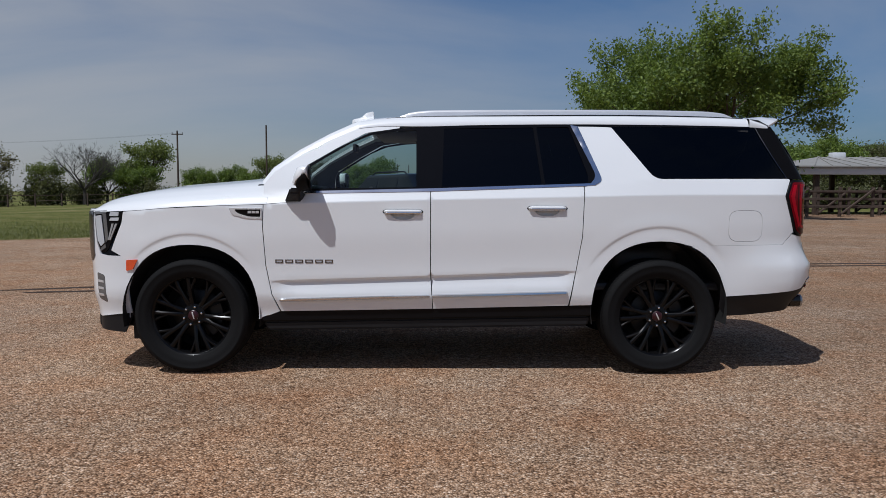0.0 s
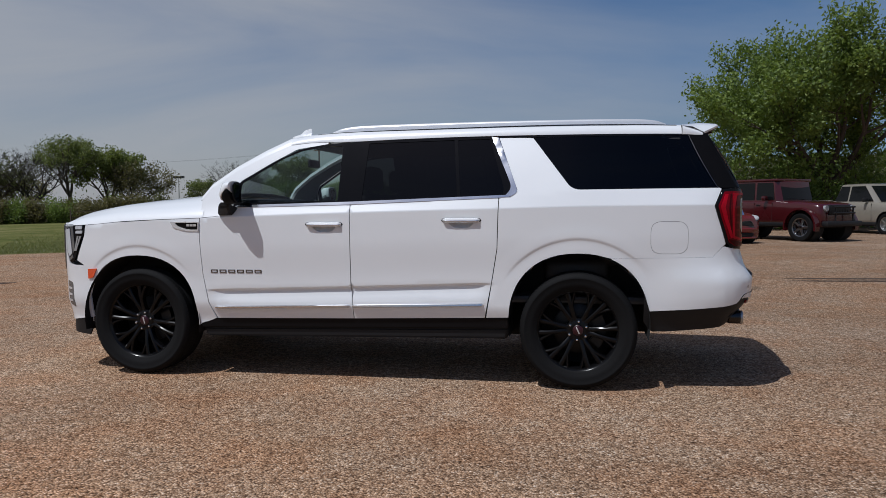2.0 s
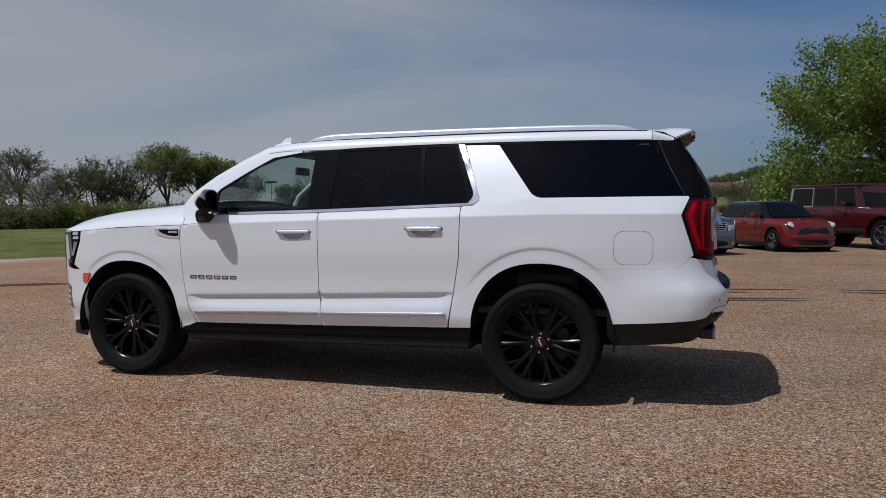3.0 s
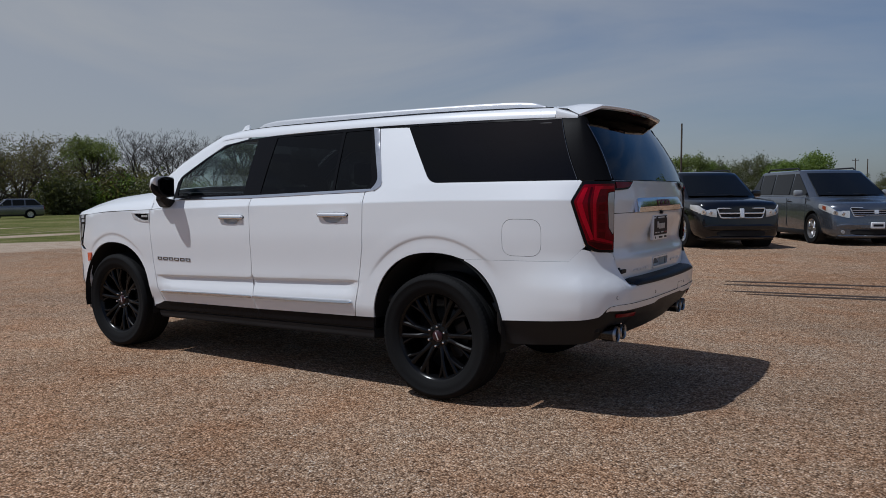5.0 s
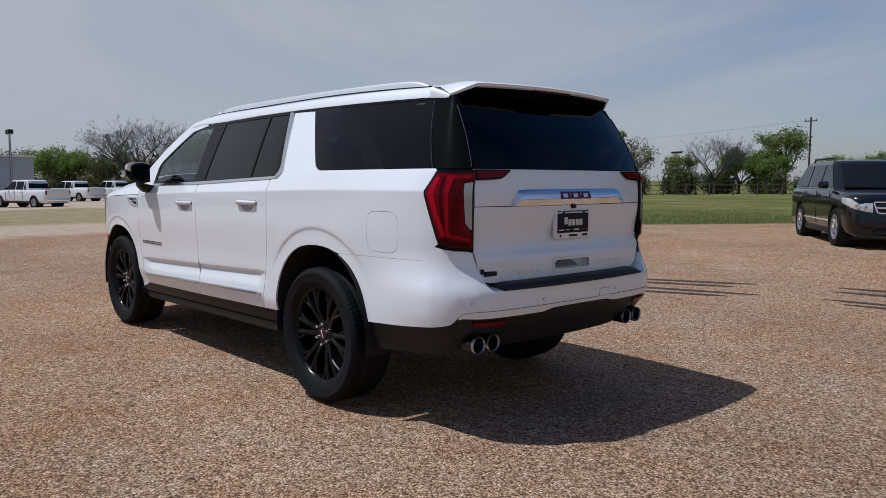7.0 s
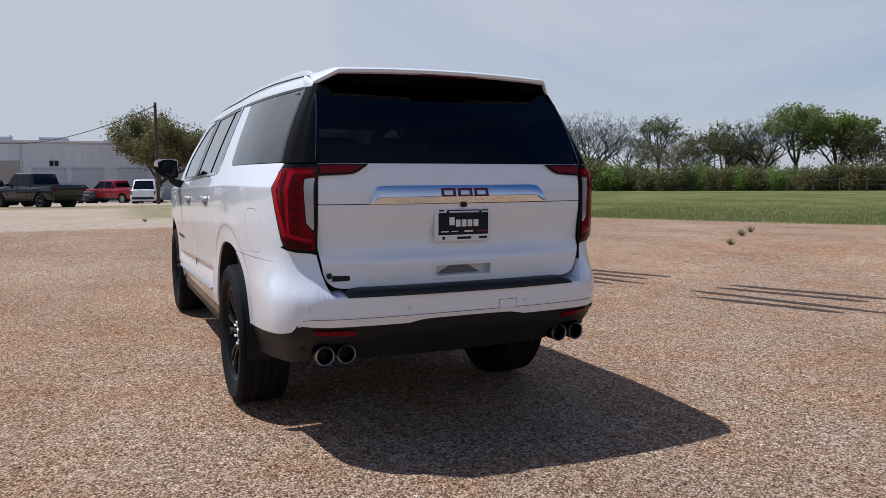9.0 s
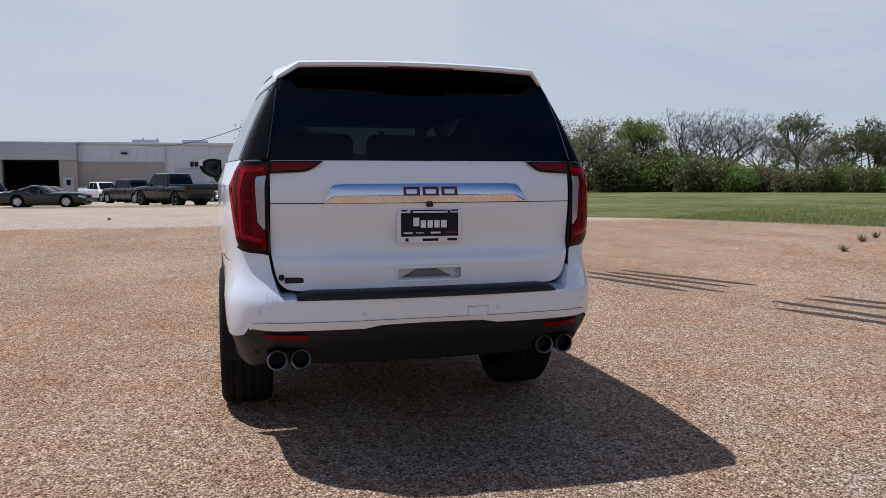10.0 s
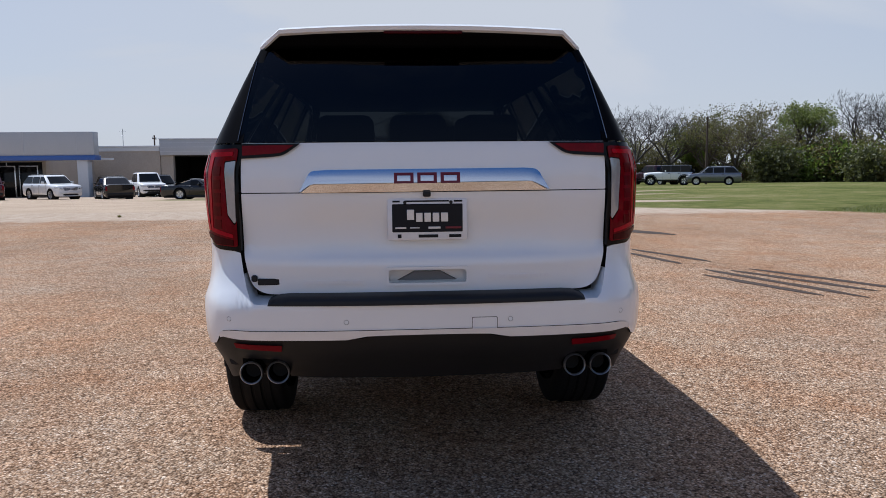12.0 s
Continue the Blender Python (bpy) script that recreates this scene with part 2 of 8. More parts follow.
    ragged = math_node(n, l, "ADD", math_node(n, l, "MULTIPLY", math_node(n, l, "SUBTRACT", gn, 0.5), 3.0), math_node(n, l, "MULTIPLY", math_node(n, l, "SUBTRACT", gf, 0.5), 1.2))

    def cover(below, above, key, soft):
        a = n.new("ShaderNodeAttribute")
        a.attribute_name = key
        v = math_node(n, l, "ADD", math_node(n, l, "MULTIPLY", math_node(n, l, "ADD", a.outputs["Fac"], math_node(n, l, "MULTIPLY", ragged, soft)), 1.6), 0.5, True)
        return mix_node(n, l, v, below, above)

    col = cover(stone, tar, "worn_lot", 0.5)
    col = cover(col, pale, "caliche", 0.6)
    col = cover(col, dry, "dry_grass", 0.7)
    col = cover(col, grass, "field", 0.35)
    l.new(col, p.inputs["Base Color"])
    p.inputs["Roughness"].default_value = 0.9
    p.inputs["Diffuse Roughness"].default_value = 0.15
    p.inputs["Specular IOR Level"].default_value = 0.06
    hgt = math_node(n, l, "ADD", math_node(n, l, "MULTIPLY", gap, -1.0), math_node(n, l, "MULTIPLY", gf, 0.5))
    l.new(bump_node(n, l, hgt, 0.7, 0.02), p.inputs["Normal"])
    return m


def stain_material():
    """Dark rubber and damp marks with broken edges."""
    m, n, l, p = tree_of("dark_stain")
    co = n.new("ShaderNodeTexCoord").outputs["Object"]
    f = math_node(n, l, "ADD", math_node(n, l, "MULTIPLY", noise_node(n, l, 2.2, 5, 0.7, co), 0.5), math_node(n, l, "MULTIPLY", noise_node(n, l, 40, 3, 0.7, co), 0.5))
    p.inputs["Base Color"].default_value = (0.042, 0.024, 0.014, 1)
    p.inputs["Roughness"].default_value = 0.85
    l.new(math_node(n, l, "MULTIPLY", math_node(n, l, "SUBTRACT", f, 0.27), 5.0, True), p.inputs["Alpha"])
    return m


M = {
    "ground": ground_material(),
    "stain": stain_material(),
    "paint_white": surface("white_paint", (0.81, 0.825, 0.83), 0.32, 0.0, 1.0, 400, 0.02, 0.8),
    "paint_black": surface("gloss_black", (0.006, 0.006, 0.007), 0.12, 0.0, 0.0, 200, 0.2, 2, 0.0, 0.14),
    "plastic": surface("black_plastic", (0.011, 0.011, 0.012), 0.5, 0.0, 0.0, 300, 0.2, 3, 0.05, 0.3),
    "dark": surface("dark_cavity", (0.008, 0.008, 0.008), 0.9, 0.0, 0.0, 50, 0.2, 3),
    "rubber": surface("tyre_rubber", (0.008, 0.008, 0.0083), 0.75, 0.0, 0.0, 120, 0.25, 4, 0.1, 0.14),
    "rim": surface("black_alloy", (0.004, 0.004, 0.0045), 0.22, 0.0, 0.0, 100, 0.1, 3, 0.0, 0.22),
    "chrome": surface("chrome", (0.82, 0.83, 0.85), 0.15, 1.0, 0.0, 100, 0.03, 3),
    "bright_trim": surface("bright_trim", (0.80, 0.81, 0.82), 0.26, 0.55, 0.3, 100, 0.03, 3),
    "satin_trim": surface("satin_trim", (0.78, 0.79, 0.81), 0.34, 0.2, 0.2, 100, 0.03, 3),
    "drl": surface("milky_lens", (0.52, 0.54, 0.56), 0.25, 0.0, 0.6, 60, 0.05, 5),
    "lamp_grey": surface("smoked_lamp", (0.16, 0.165, 0.17), 0.18, 0.4, 0.6, 60, 0.25, 9),
    "lamp_glass": surface("headlamp_glass", (0.62, 0.62, 0.60), 0.12, 0.25, 0.6, 60, 0.25, 9),
    "alloy": surface("satin_alloy", (0.72, 0.73, 0.75), 0.28, 1.0, 0.0, 100, 0.05, 3),
    "steel": surface("brushed_steel", (0.42, 0.42, 0.42), 0.35, 1.0, 0.0, 200, 0.15, 4),
    "badge": surface("dark_badge", (0.2, 0.2, 0.21), 0.25, 1.0, 0.0, 200, 0.1, 4),
    "badge_red": surface("red_badge", (0.15, 0.006, 0.018), 0.3, 0.0, 0.0, 200, 0.1, 4),
    "cap_red": surface("cap_red", (0.03, 0.003, 0.006), 0.3, 0.0, 0.0, 200, 0.1, 4),
    "badge_pale": surface("pale_badge", (0.7, 0.7, 0.7), 0.3, 0.6, 0.2, 200, 0.08, 4),
    "lens_red": surface("red_lens", (0.15, 0.001, 0.006), 0.1, 0.0, 0.0, 60, 0.35, 9, 0.0, 0.12),
    "lens_red_dark": surface("dark_red_lens", (0.05, 0.001, 0.003), 0.1, 0.0, 0.0, 60, 0.2, 5, 0.0, 0.12),
    "lens_mid": surface("mid_red_lens", (0.10, 0.001, 0.004), 0.1, 0.0, 0.0, 60, 0.2, 5, 0.0, 0.12),
    "lens_bright": surface("bright_red_lens", (0.38, 0.003, 0.014), 0.1, 0.0, 0.0, 60, 0.2, 5, 0.0, 0.12),
    "lens_clear": surface("clear_lens", (0.4, 0.41, 0.42), 0.1, 0.3, 1.0, 60, 0.1, 5),
    "lens_orange": surface("orange_lens", (0.28, 0.06, 0.025), 0.15, 0.0, 0.5, 60, 0.2, 5),
    "lens_amber": surface("amber_lens", (0.75, 0.09, 0.02), 0.2, 0.0, 1.0, 60, 0.1, 5),
    "plate_white": surface("plate_white", (0.75, 0.75, 0.76), 0.4, 0.0, 0.2, 100, 0.05, 6),
    "plate_black": surface("plate_black", (0.007, 0.008, 0.012), 0.4, 0.0, 0.0, 100, 0.1, 6, 0.0, 0.2),
    "pocket_shade": surface("pocket_shade_grey", (0.16, 0.165, 0.175), 0.5, 0.0, 0.0, 200, 0.08, 4),
    "lining": surface("cabin_lining", (0.06, 0.06, 0.058), 0.8, 0.0, 0.0, 200, 0.1, 4),
    "seat": surface("dark_leather", (0.035, 0.033, 0.032), 0.5, 0.0, 0.0, 150, 0.2, 5, 0.1),
    "glass_clear": glass("side_glass", (0.70, 0.80, 0.78), 1.0, 1.4),
    "glass_shield": glass("windscreen_glass", (0.6, 0.68, 0.66)),
    "glass_dark": glass("privacy_glass", (0.026, 0.027, 0.028), 0.68, 1.5),
    "glass_car": surface("car_glass", (0.006, 0.0065, 0.007), 0.09, 0.0, 0.0, 60, 0.15, 2, 0.0, 0.22),
    "pillar_black": surface("pillar_black", (0.006, 0.006, 0.007), 0.3, 0.0, 0.0, 200, 0.2, 2, 0.0, 0.015),
    "tip": surface("dull_steel_tip", (0.06, 0.057, 0.055), 0.25, 1.0, 0.0, 100, 0.1, 6),
    "mirror": surface("dim_mirror", (0.03, 0.032, 0.035), 0.06, 1.0, 0.0, 100, 0.05, 3),
    "brake": surface("brake_iron", (0.03, 0.03, 0.03), 0.45, 0.8, 0.0, 200, 0.2, 6),
    "moulding": surface("moulding_chrome", (0.70, 0.71, 0.73), 0.2, 1.0, 0.0, 100, 0.04, 3),
    "rail": surface("satin_rail", (0.72, 0.73, 0.74), 0.3, 0.35, 0.6, 100, 0.03, 3),
    "bark": surface("bark", (0.085, 0.065, 0.05), 0.9, 0, 0, 18, 0.35, 2, 0.3),
    "bark_grey": surface("grey_bark", (0.055, 0.048, 0.042), 0.9, 0, 0, 18, 0.3, 2, 0.3),
    "wood_grey": surface("weathered_wood", (0.065, 0.043, 0.031), 0.85, 0, 0, 14, 0.3, 2, 0.2),
    "leaf": leaf_material("spring_leaf", (0.038, 0.075, 0.012), (0.23, 0.30, 0.058)),
    "leaf_dull": leaf_material("dull_leaf", (0.045, 0.05, 0.018), (0.15, 0.155, 0.058)),
    "leaf_bright": leaf_material("bright_leaf", (0.06, 0.088, 0.018), (0.22, 0.25, 0.065)),
    "leaf_brown": leaf_material("brown_leaf", (0.07, 0.062, 0.024), (0.19, 0.165, 0.065)),
    "blade": leaf_material("grass_blade", (0.09, 0.11, 0.03), (0.22, 0.225, 0.08)),
    "metal_grey": surface("grey_cladding", (0.40, 0.42, 0.45), 0.5, 0, 0, 8, 0.06, 0.4),
    "metal_white": surface("white_cladding", (0.56, 0.58, 0.61), 0.5, 0, 0, 8, 0.06, 0.4),
    "metal_blue": surface("blue_fascia", (0.03, 0.1, 0.35), 0.4, 0, 0, 8, 0.08, 0.6),
    "block": surface("tan_block", (0.38, 0.335, 0.285), 0.85, 0, 0, 6, 0.14, 0.5, 0.2),
    "roof_grey": surface("weathered_roof_sheet", (0.27, 0.26, 0.24), 0.75, 0, 0, 6, 0.18, 0.6, 0.1),
    "roof_pale": surface("pale_roof", (0.66, 0.68, 0.70), 0.5, 0, 0, 6, 0.06, 0.4),
    "pasture": surface("pasture", (0.10, 0.105, 0.04), 0.9, 0, 0, 3, 0.3, 0.05, 0.3),
    "cream_wall": surface("cream_wall", (0.62, 0.57, 0.47), 0.8, 0, 0, 6, 0.06, 0.4),
    "roof_brown": surface("brown_shingle", (0.19, 0.10, 0.075), 0.85, 0, 0, 8, 0.2, 0.5, 0.1),
    "door_grey": surface("grey_door", (0.45, 0.47, 0.5), 0.5, 0, 0, 10, 0.06, 0.8),
}


# ---- building helpers ----
class Skin(list):
    """Vertices with the true normals of the surface that they lie on."""
    normals = ()


def flat(name, verts, faces, material, parent=None, label="", smooth=40, kind=""):
    """One mesh object; smooth: angle up to which edges are shaded round (0: flat)."""
    me = bpy.data.meshes.new(name)
    me.from_pydata([tuple(v) for v in verts], [], faces)
    me.materials.append(material)
    if smooth:
        me.polygons.foreach_set("use_smooth", [True] * len(me.polygons))
        me.set_sharp_from_angle(angle=radians(smooth))
    me.update()
    if isinstance(verts, Skin) and verts.normals:
        nn, own = len(verts.normals), []
        for f in faces:
            own += [verts.normals[i] for i in f] if max(f) < nn else [(0, 0, 0)] * len(f)
        me.normals_split_custom_set(own)
    ob = new(name, me)
    if parent:
        ob.parent = parent
    if label:
        ob["label"] = label
    if kind:
        ob["kind"] = kind
    return ob


def part(name, bm, material, parent=None, label="", smooth=40):
    """Links a bmesh as one mesh object under a thing."""
    me = bpy.data.meshes.new(name)
    bmesh.ops.recalc_face_normals(bm, faces=bm.faces)
    bm.to_mesh(me)
    bm.free()
    me.materials.append(material)
    if smooth:
        me.polygons.foreach_set("use_smooth", [True] * len(me.polygons))
        me.set_sharp_from_angle(angle=radians(smooth))
    ob = new(name, me)
    if parent:
        ob.parent = parent
    if label:
        ob["label"] = label
    return ob


def twin(ob, name, parent, m, label=""):
    """Another object on the same mesh."""
    o = new(name, ob.data)
    o.parent, o.matrix_basis = parent, m
    if label:
        o["label"] = label
    return o


def thing(name, place, label, category, group="", kind=""):
    ob = new(name)
    ob.empty_display_size = 0.2
    ob.matrix_basis = place
    return tagged(ob, label, category, group, kind)


def box_bm(lo, hi, bevel=0.0, seg=2, bm=None):
    bm = bm or bmesh.new()
    mid = [(a + b) / 2 for a, b in zip(lo, hi)]
    size = [abs(b - a) for a, b in zip(lo, hi)]
    r = bmesh.ops.create_cube(bm, size=1, matrix=Matrix.LocRotScale(mid, None, size))
    if bevel:
        ed = list({e for v in r["verts"] for e in v.link_edges})
        bmesh.ops.bevel(bm, geom=ed, offset=bevel, segments=seg, profile=0.5, affect="EDGES")
    return bm


def tube_bm(a, b, r1, r2=None, seg=12, bm=None, caps=True):
    bm = bm or bmesh.new()
    a, b = Vector(a), Vector(b)
    d = b - a
    m = Matrix.Translation((a + b) / 2) @ d.to_track_quat("Z", "Y").to_matrix().to_4x4()
    bmesh.ops.create_cone(bm, cap_ends=caps, segments=seg, radius1=r1, radius2=r1 if r2 is None else r2, depth=d.length, matrix=m)
    return bm


def path_tube(points, radii, seg=8):
    """A tube along points: verts and faces."""
    pts = [Vector(p) for p in points]
    verts, faces = [], []
    for i, p in enumerate(pts):
        d = (pts[min(i + 1, len(pts) - 1)] - pts[max(i - 1, 0)]).normalized()
        q = d.to_track_quat("Z", "Y")
        r = radii[i] if isinstance(radii, (list, tuple)) else radii
        for k in range(seg):
            a = 2 * math.pi * k / seg
            verts.append(p + q @ Vector((math.cos(a) * r, math.sin(a) * r, 0)))
    for i in range(len(pts) - 1):
        for k in range(seg):
            k2 = (k + 1) % seg
            faces.append((i * seg + k, i * seg + k2, (i + 1) * seg + k2, (i + 1) * seg + k))
    faces.append(tuple(range(seg))[::-1])
    faces.append(tuple((len(pts) - 1) * seg + k for k in range(seg)))
    return verts, faces


def lathe(profile, seg=48, axis="y"):
    """Turns (radius, along) pairs round the axis: verts and faces."""
    verts, faces = [], []
    for k in range(seg):
        a = 2 * math.pi * k / seg
        c, s = math.cos(a), math.sin(a)
        for r, y in profile:
            verts.append((r * c, y, r * s) if axis == "y" else (y, r * c, r * s) if axis == "x" else (r * c, r * s, y))
    m = len(profile)
    for k in range(seg):
        k2 = (k + 1) % seg
        for i in range(m - 1):
            faces.append((k * m + i, k2 * m + i, k2 * m + i + 1, k * m + i + 1))
    return verts, faces


def grid_faces(nu, nv, closed=False):
    f = []
    for i in range(nu - 1):
        for j in range(nv - (0 if closed else 1)):
            j2 = (j + 1) % nv
            f.append((i * nv + j, (i + 1) * nv + j, (i + 1) * nv + j2, i * nv + j2))
    return f


def table(xs, ys):
    """A smooth curve through (xs, ys), flat beyond its ends."""
    xs, ys = np.array(xs, float), np.array(ys, float)
    h = np.diff(xs)
    d = np.diff(ys) / h
    mm = np.zeros(len(xs))
    for i in range(1, len(xs) - 1):
        if d[i - 1] * d[i] > 0:
            w1, w2 = 2 * h[i] + h[i - 1], h[i] + 2 * h[i - 1]
            mm[i] = (w1 + w2) / (w1 / d[i - 1] + w2 / d[i])
    mm[0], mm[-1] = d[0], d[-1]

    def at(x):
        if x <= xs[0]:
            return float(ys[0])
        if x >= xs[-1]:
            return float(ys[-1])
        i = int(np.searchsorted(xs, x) - 1)
        t = (x - xs[i]) / h[i]
        return float((2 * t ** 3 - 3 * t ** 2 + 1) * ys[i] + (t ** 3 - 2 * t ** 2 + t) * h[i] * mm[i] + (-2 * t ** 3 + 3 * t ** 2) * ys[i + 1] + (t ** 3 - t ** 2) * h[i] * mm[i + 1])

    return at


def smooth_step(a, b, x):
    t = min(1, max(0, (x - a) / (b - a)))
    return t * t * (3 - 2 * t)


def inside(px, py, poly):
    """Which of the points lie in the polygon."""
    r = np.zeros(len(px), bool)
    n = len(poly)
    for i in range(n):
        (x1, y1), (x2, y2) = poly[i], poly[(i + 1) % n]
        if y1 == y2:
            continue
        c = ((y1 > py) != (y2 > py)) & (px < (x2 - x1) * (py - y1) / (y2 - y1) + x1)
        r ^= c
    return r


def soften(poly, corners, seg=5):
    """Rounds the corners of a polygon; corners: radius, or a radius for each."""
    out, n = [], len(poly)
    for i, p in enumerate(poly):
        r = corners if isinstance(corners, (int, float)) else corners[i]
        p, a, b = Vector(p), Vector(poly[i - 1]), Vector(poly[(i + 1) % n])
        if r <= 0:
            out.append(tuple(p))
            continue
        ra, rb = min(r, (a - p).length * 0.45), min(r, (b - p).length * 0.45)
        s, e = p + (a - p).normalized() * ra, p + (b - p).normalized() * rb
        for k in range(seg + 1):
            t = k / seg
            out.append(tuple(s * (1 - t) ** 2 + p * 2 * t * (1 - t) + e * t * t))
    return out


def sheet(outline, mapping, step=0.05, fold=0.015, holes=(), lip=0.003, proud=0.0, lines=(), rings=()):
    """Fills an outline with small triangles, maps it by mapping(u, v, off) and folds its rim inwards: verts and faces."""
    from mathutils.geometry import delaunay_2d_cdt

    def dense(poly):
        r = []
        for i, p in enumerate(poly):
            q = poly[(i + 1) % len(poly)]
            k = max(1, int(math.dist(p, q) / step))
            r += [(p[0] + (q[0] - p[0]) * j / k, p[1] + (q[1] - p[1]) * j / k) for j in range(k)]
        return r

    loops = [dense(outline)] + [dense(h) for h in holes]
    pts, edges = [], []
    for lp in loops:
        b = len(pts)
        pts += lp
        edges += [(b + i, b + (i + 1) % len(lp)) for i in range(len(lp))]
    rim = len(pts)
    bound = np.array(pts)
    us, vs = np.arange(bound[:, 0].min(), bound[:, 0].max(), step), np.arange(bound[:, 1].min(), bound[:, 1].max(), step)
    g = np.array([(u, v) for u in us for v in vs]).reshape(-1, 2)
    if len(g):
        keep = inside(g[:, 0], g[:, 1], loops[0])
        for h in loops[1:]:
            keep &= ~inside(g[:, 0], g[:, 1], h)
        g = g[keep]
        if len(g):
            near = np.array([np.min((bound[:, 0] - a) ** 2 + (bound[:, 1] - b) ** 2) for a, b in g])
            g = g[near > (step * 0.45) ** 2]
        for cx, cz, r0, r1, n in rings:
            for r in np.linspace(r0, r1, n):
                a = np.linspace(0, math.pi, int(math.pi * r1 / step * 1.5) + 1)
                row = np.stack([cx + r * np.cos(a), cz + r * np.sin(a) / 0.98], 1)
                ok = inside(row[:, 0], row[:, 1], loops[0])
                for h in loops[1:]:
                    ok &= ~inside(row[:, 0], row[:, 1], h)
                row = row[ok]
                if len(row):
                    row = row[np.array([np.min((bound[:, 0] - a) ** 2 + (bound[:, 1] - b) ** 2) for a, b in row]) > (step * 0.3) ** 2]
                pts += [tuple(p) for p in row]
            rr = np.hypot(g[:, 0] - cx, (g[:, 1] - cz) * 0.98)
            g = g[~((rr > r0 - step * 0.5) & (rr < r1 + step * 0.5) & (g[:, 1] > cz))]
        for line in lines:
            k = max(2, int((line[-1][0] - line[0][0]) / (step * 0.8)))
            row = [(line[0][0] + (line[-1][0] - line[0][0]) * j / k, 0) for j in range(k + 1)]
            row = np.array([(u, line[1](u)) for u, _ in row])
            ok = inside(row[:, 0], row[:, 1], loops[0])
            for h in loops[1:]:
                ok &= ~inside(row[:, 0], row[:, 1], h)
            row = row[ok]
            if len(row) and len(g):
                row = row[np.array([np.min((bound[:, 0] - a) ** 2 + (bound[:, 1] - b) ** 2) for a, b in row]) > (step * 0.3) ** 2]
            if len(row) and len(g):
                g = g[np.array([np.min((row[:, 0] - a) ** 2 + (row[:, 1] - b) ** 2) for a, b in g]) > (step * 0.45) ** 2]
            b0 = len(pts)
            pts += [tuple(p) for p in row]
            edges += [(b0 + i, b0 + i + 1) for i in range(len(row) - 1) if row[i + 1][0] - row[i][0] < step * 1.2]
        pts += [tuple(p) for p in g]
    v2, _, f2, orig, _, _ = delaunay_2d_cdt([Vector(p) for p in pts], edges, [], 0, 1e-6)
    cen = np.array([((v2[f[0]] + v2[f[1]] + v2[f[2]]) / 3)[:] for f in f2])
    ok = inside(cen[:, 0], cen[:, 1], loops[0])
    for h in loops[1:]:
        ok &= ~inside(cen[:, 0], cen[:, 1], h)
    faces = [tuple(f) for f, k in zip(f2, ok) if k]
    border = {i for i, o in enumerate(orig) if any(x < rim for x in o)}
    verts = Skin(mapping(v.x, v.y, proud - (lip if i in border else 0)) for i, v in enumerate(v2))
    if lip <= 0.003 and proud <= 0.012:
        e = 0.003
        verts.normals = [tuple((mapping(v.x + e, v.y) - mapping(v.x - e, v.y)).cross(mapping(v.x, v.y + e) - mapping(v.x, v.y - e)).normalized()) for v in v2]
    count = {}
    for f in faces:
        for a, b in ((f[0], f[1]), (f[1], f[2]), (f[2], f[0])):
            count[(a, b)] = count.get((a, b), 0) + 1
    low = {}
    for (a, b) in list(count):
        if (b, a) not in count:
            for i in (a, b):
                if i not in low:
                    low[i] = len(verts)
                    verts.append(mapping(v2[i].x, v2[i].y, proud - fold))
            faces.append((b, a, low[a], low[b]))
    return verts, faces


def mirrored(verts, faces):
    out = Skin((v[0], -v[1], v[2]) for v in verts)
    if isinstance(verts, Skin):
        out.normals = [(v[0], -v[1], v[2]) for v in verts.normals]
    return out, [f[::-1] for f in faces]


def lay(x, y):
    """Height of the ground."""
    z = 0.13 * smooth_step(12, 18, y) * smooth_step(-9, -3, x) * (1 - smooth_step(40, 60, y))
    if x < -22:
        z -= (0.026 - 0.0112 * smooth_step(5, 28, y)) * (min(-x, 95) - 22)
    return z


# ---- the ground ----
def away(x, y, ax, ay, bx, by):
    """Distance of a place to the left of the line from a to b."""
    dx, dy = bx - ax, by - ay
    return (dx * (y - ay) - dy * (x - ax)) / math.hypot(dx, dy)


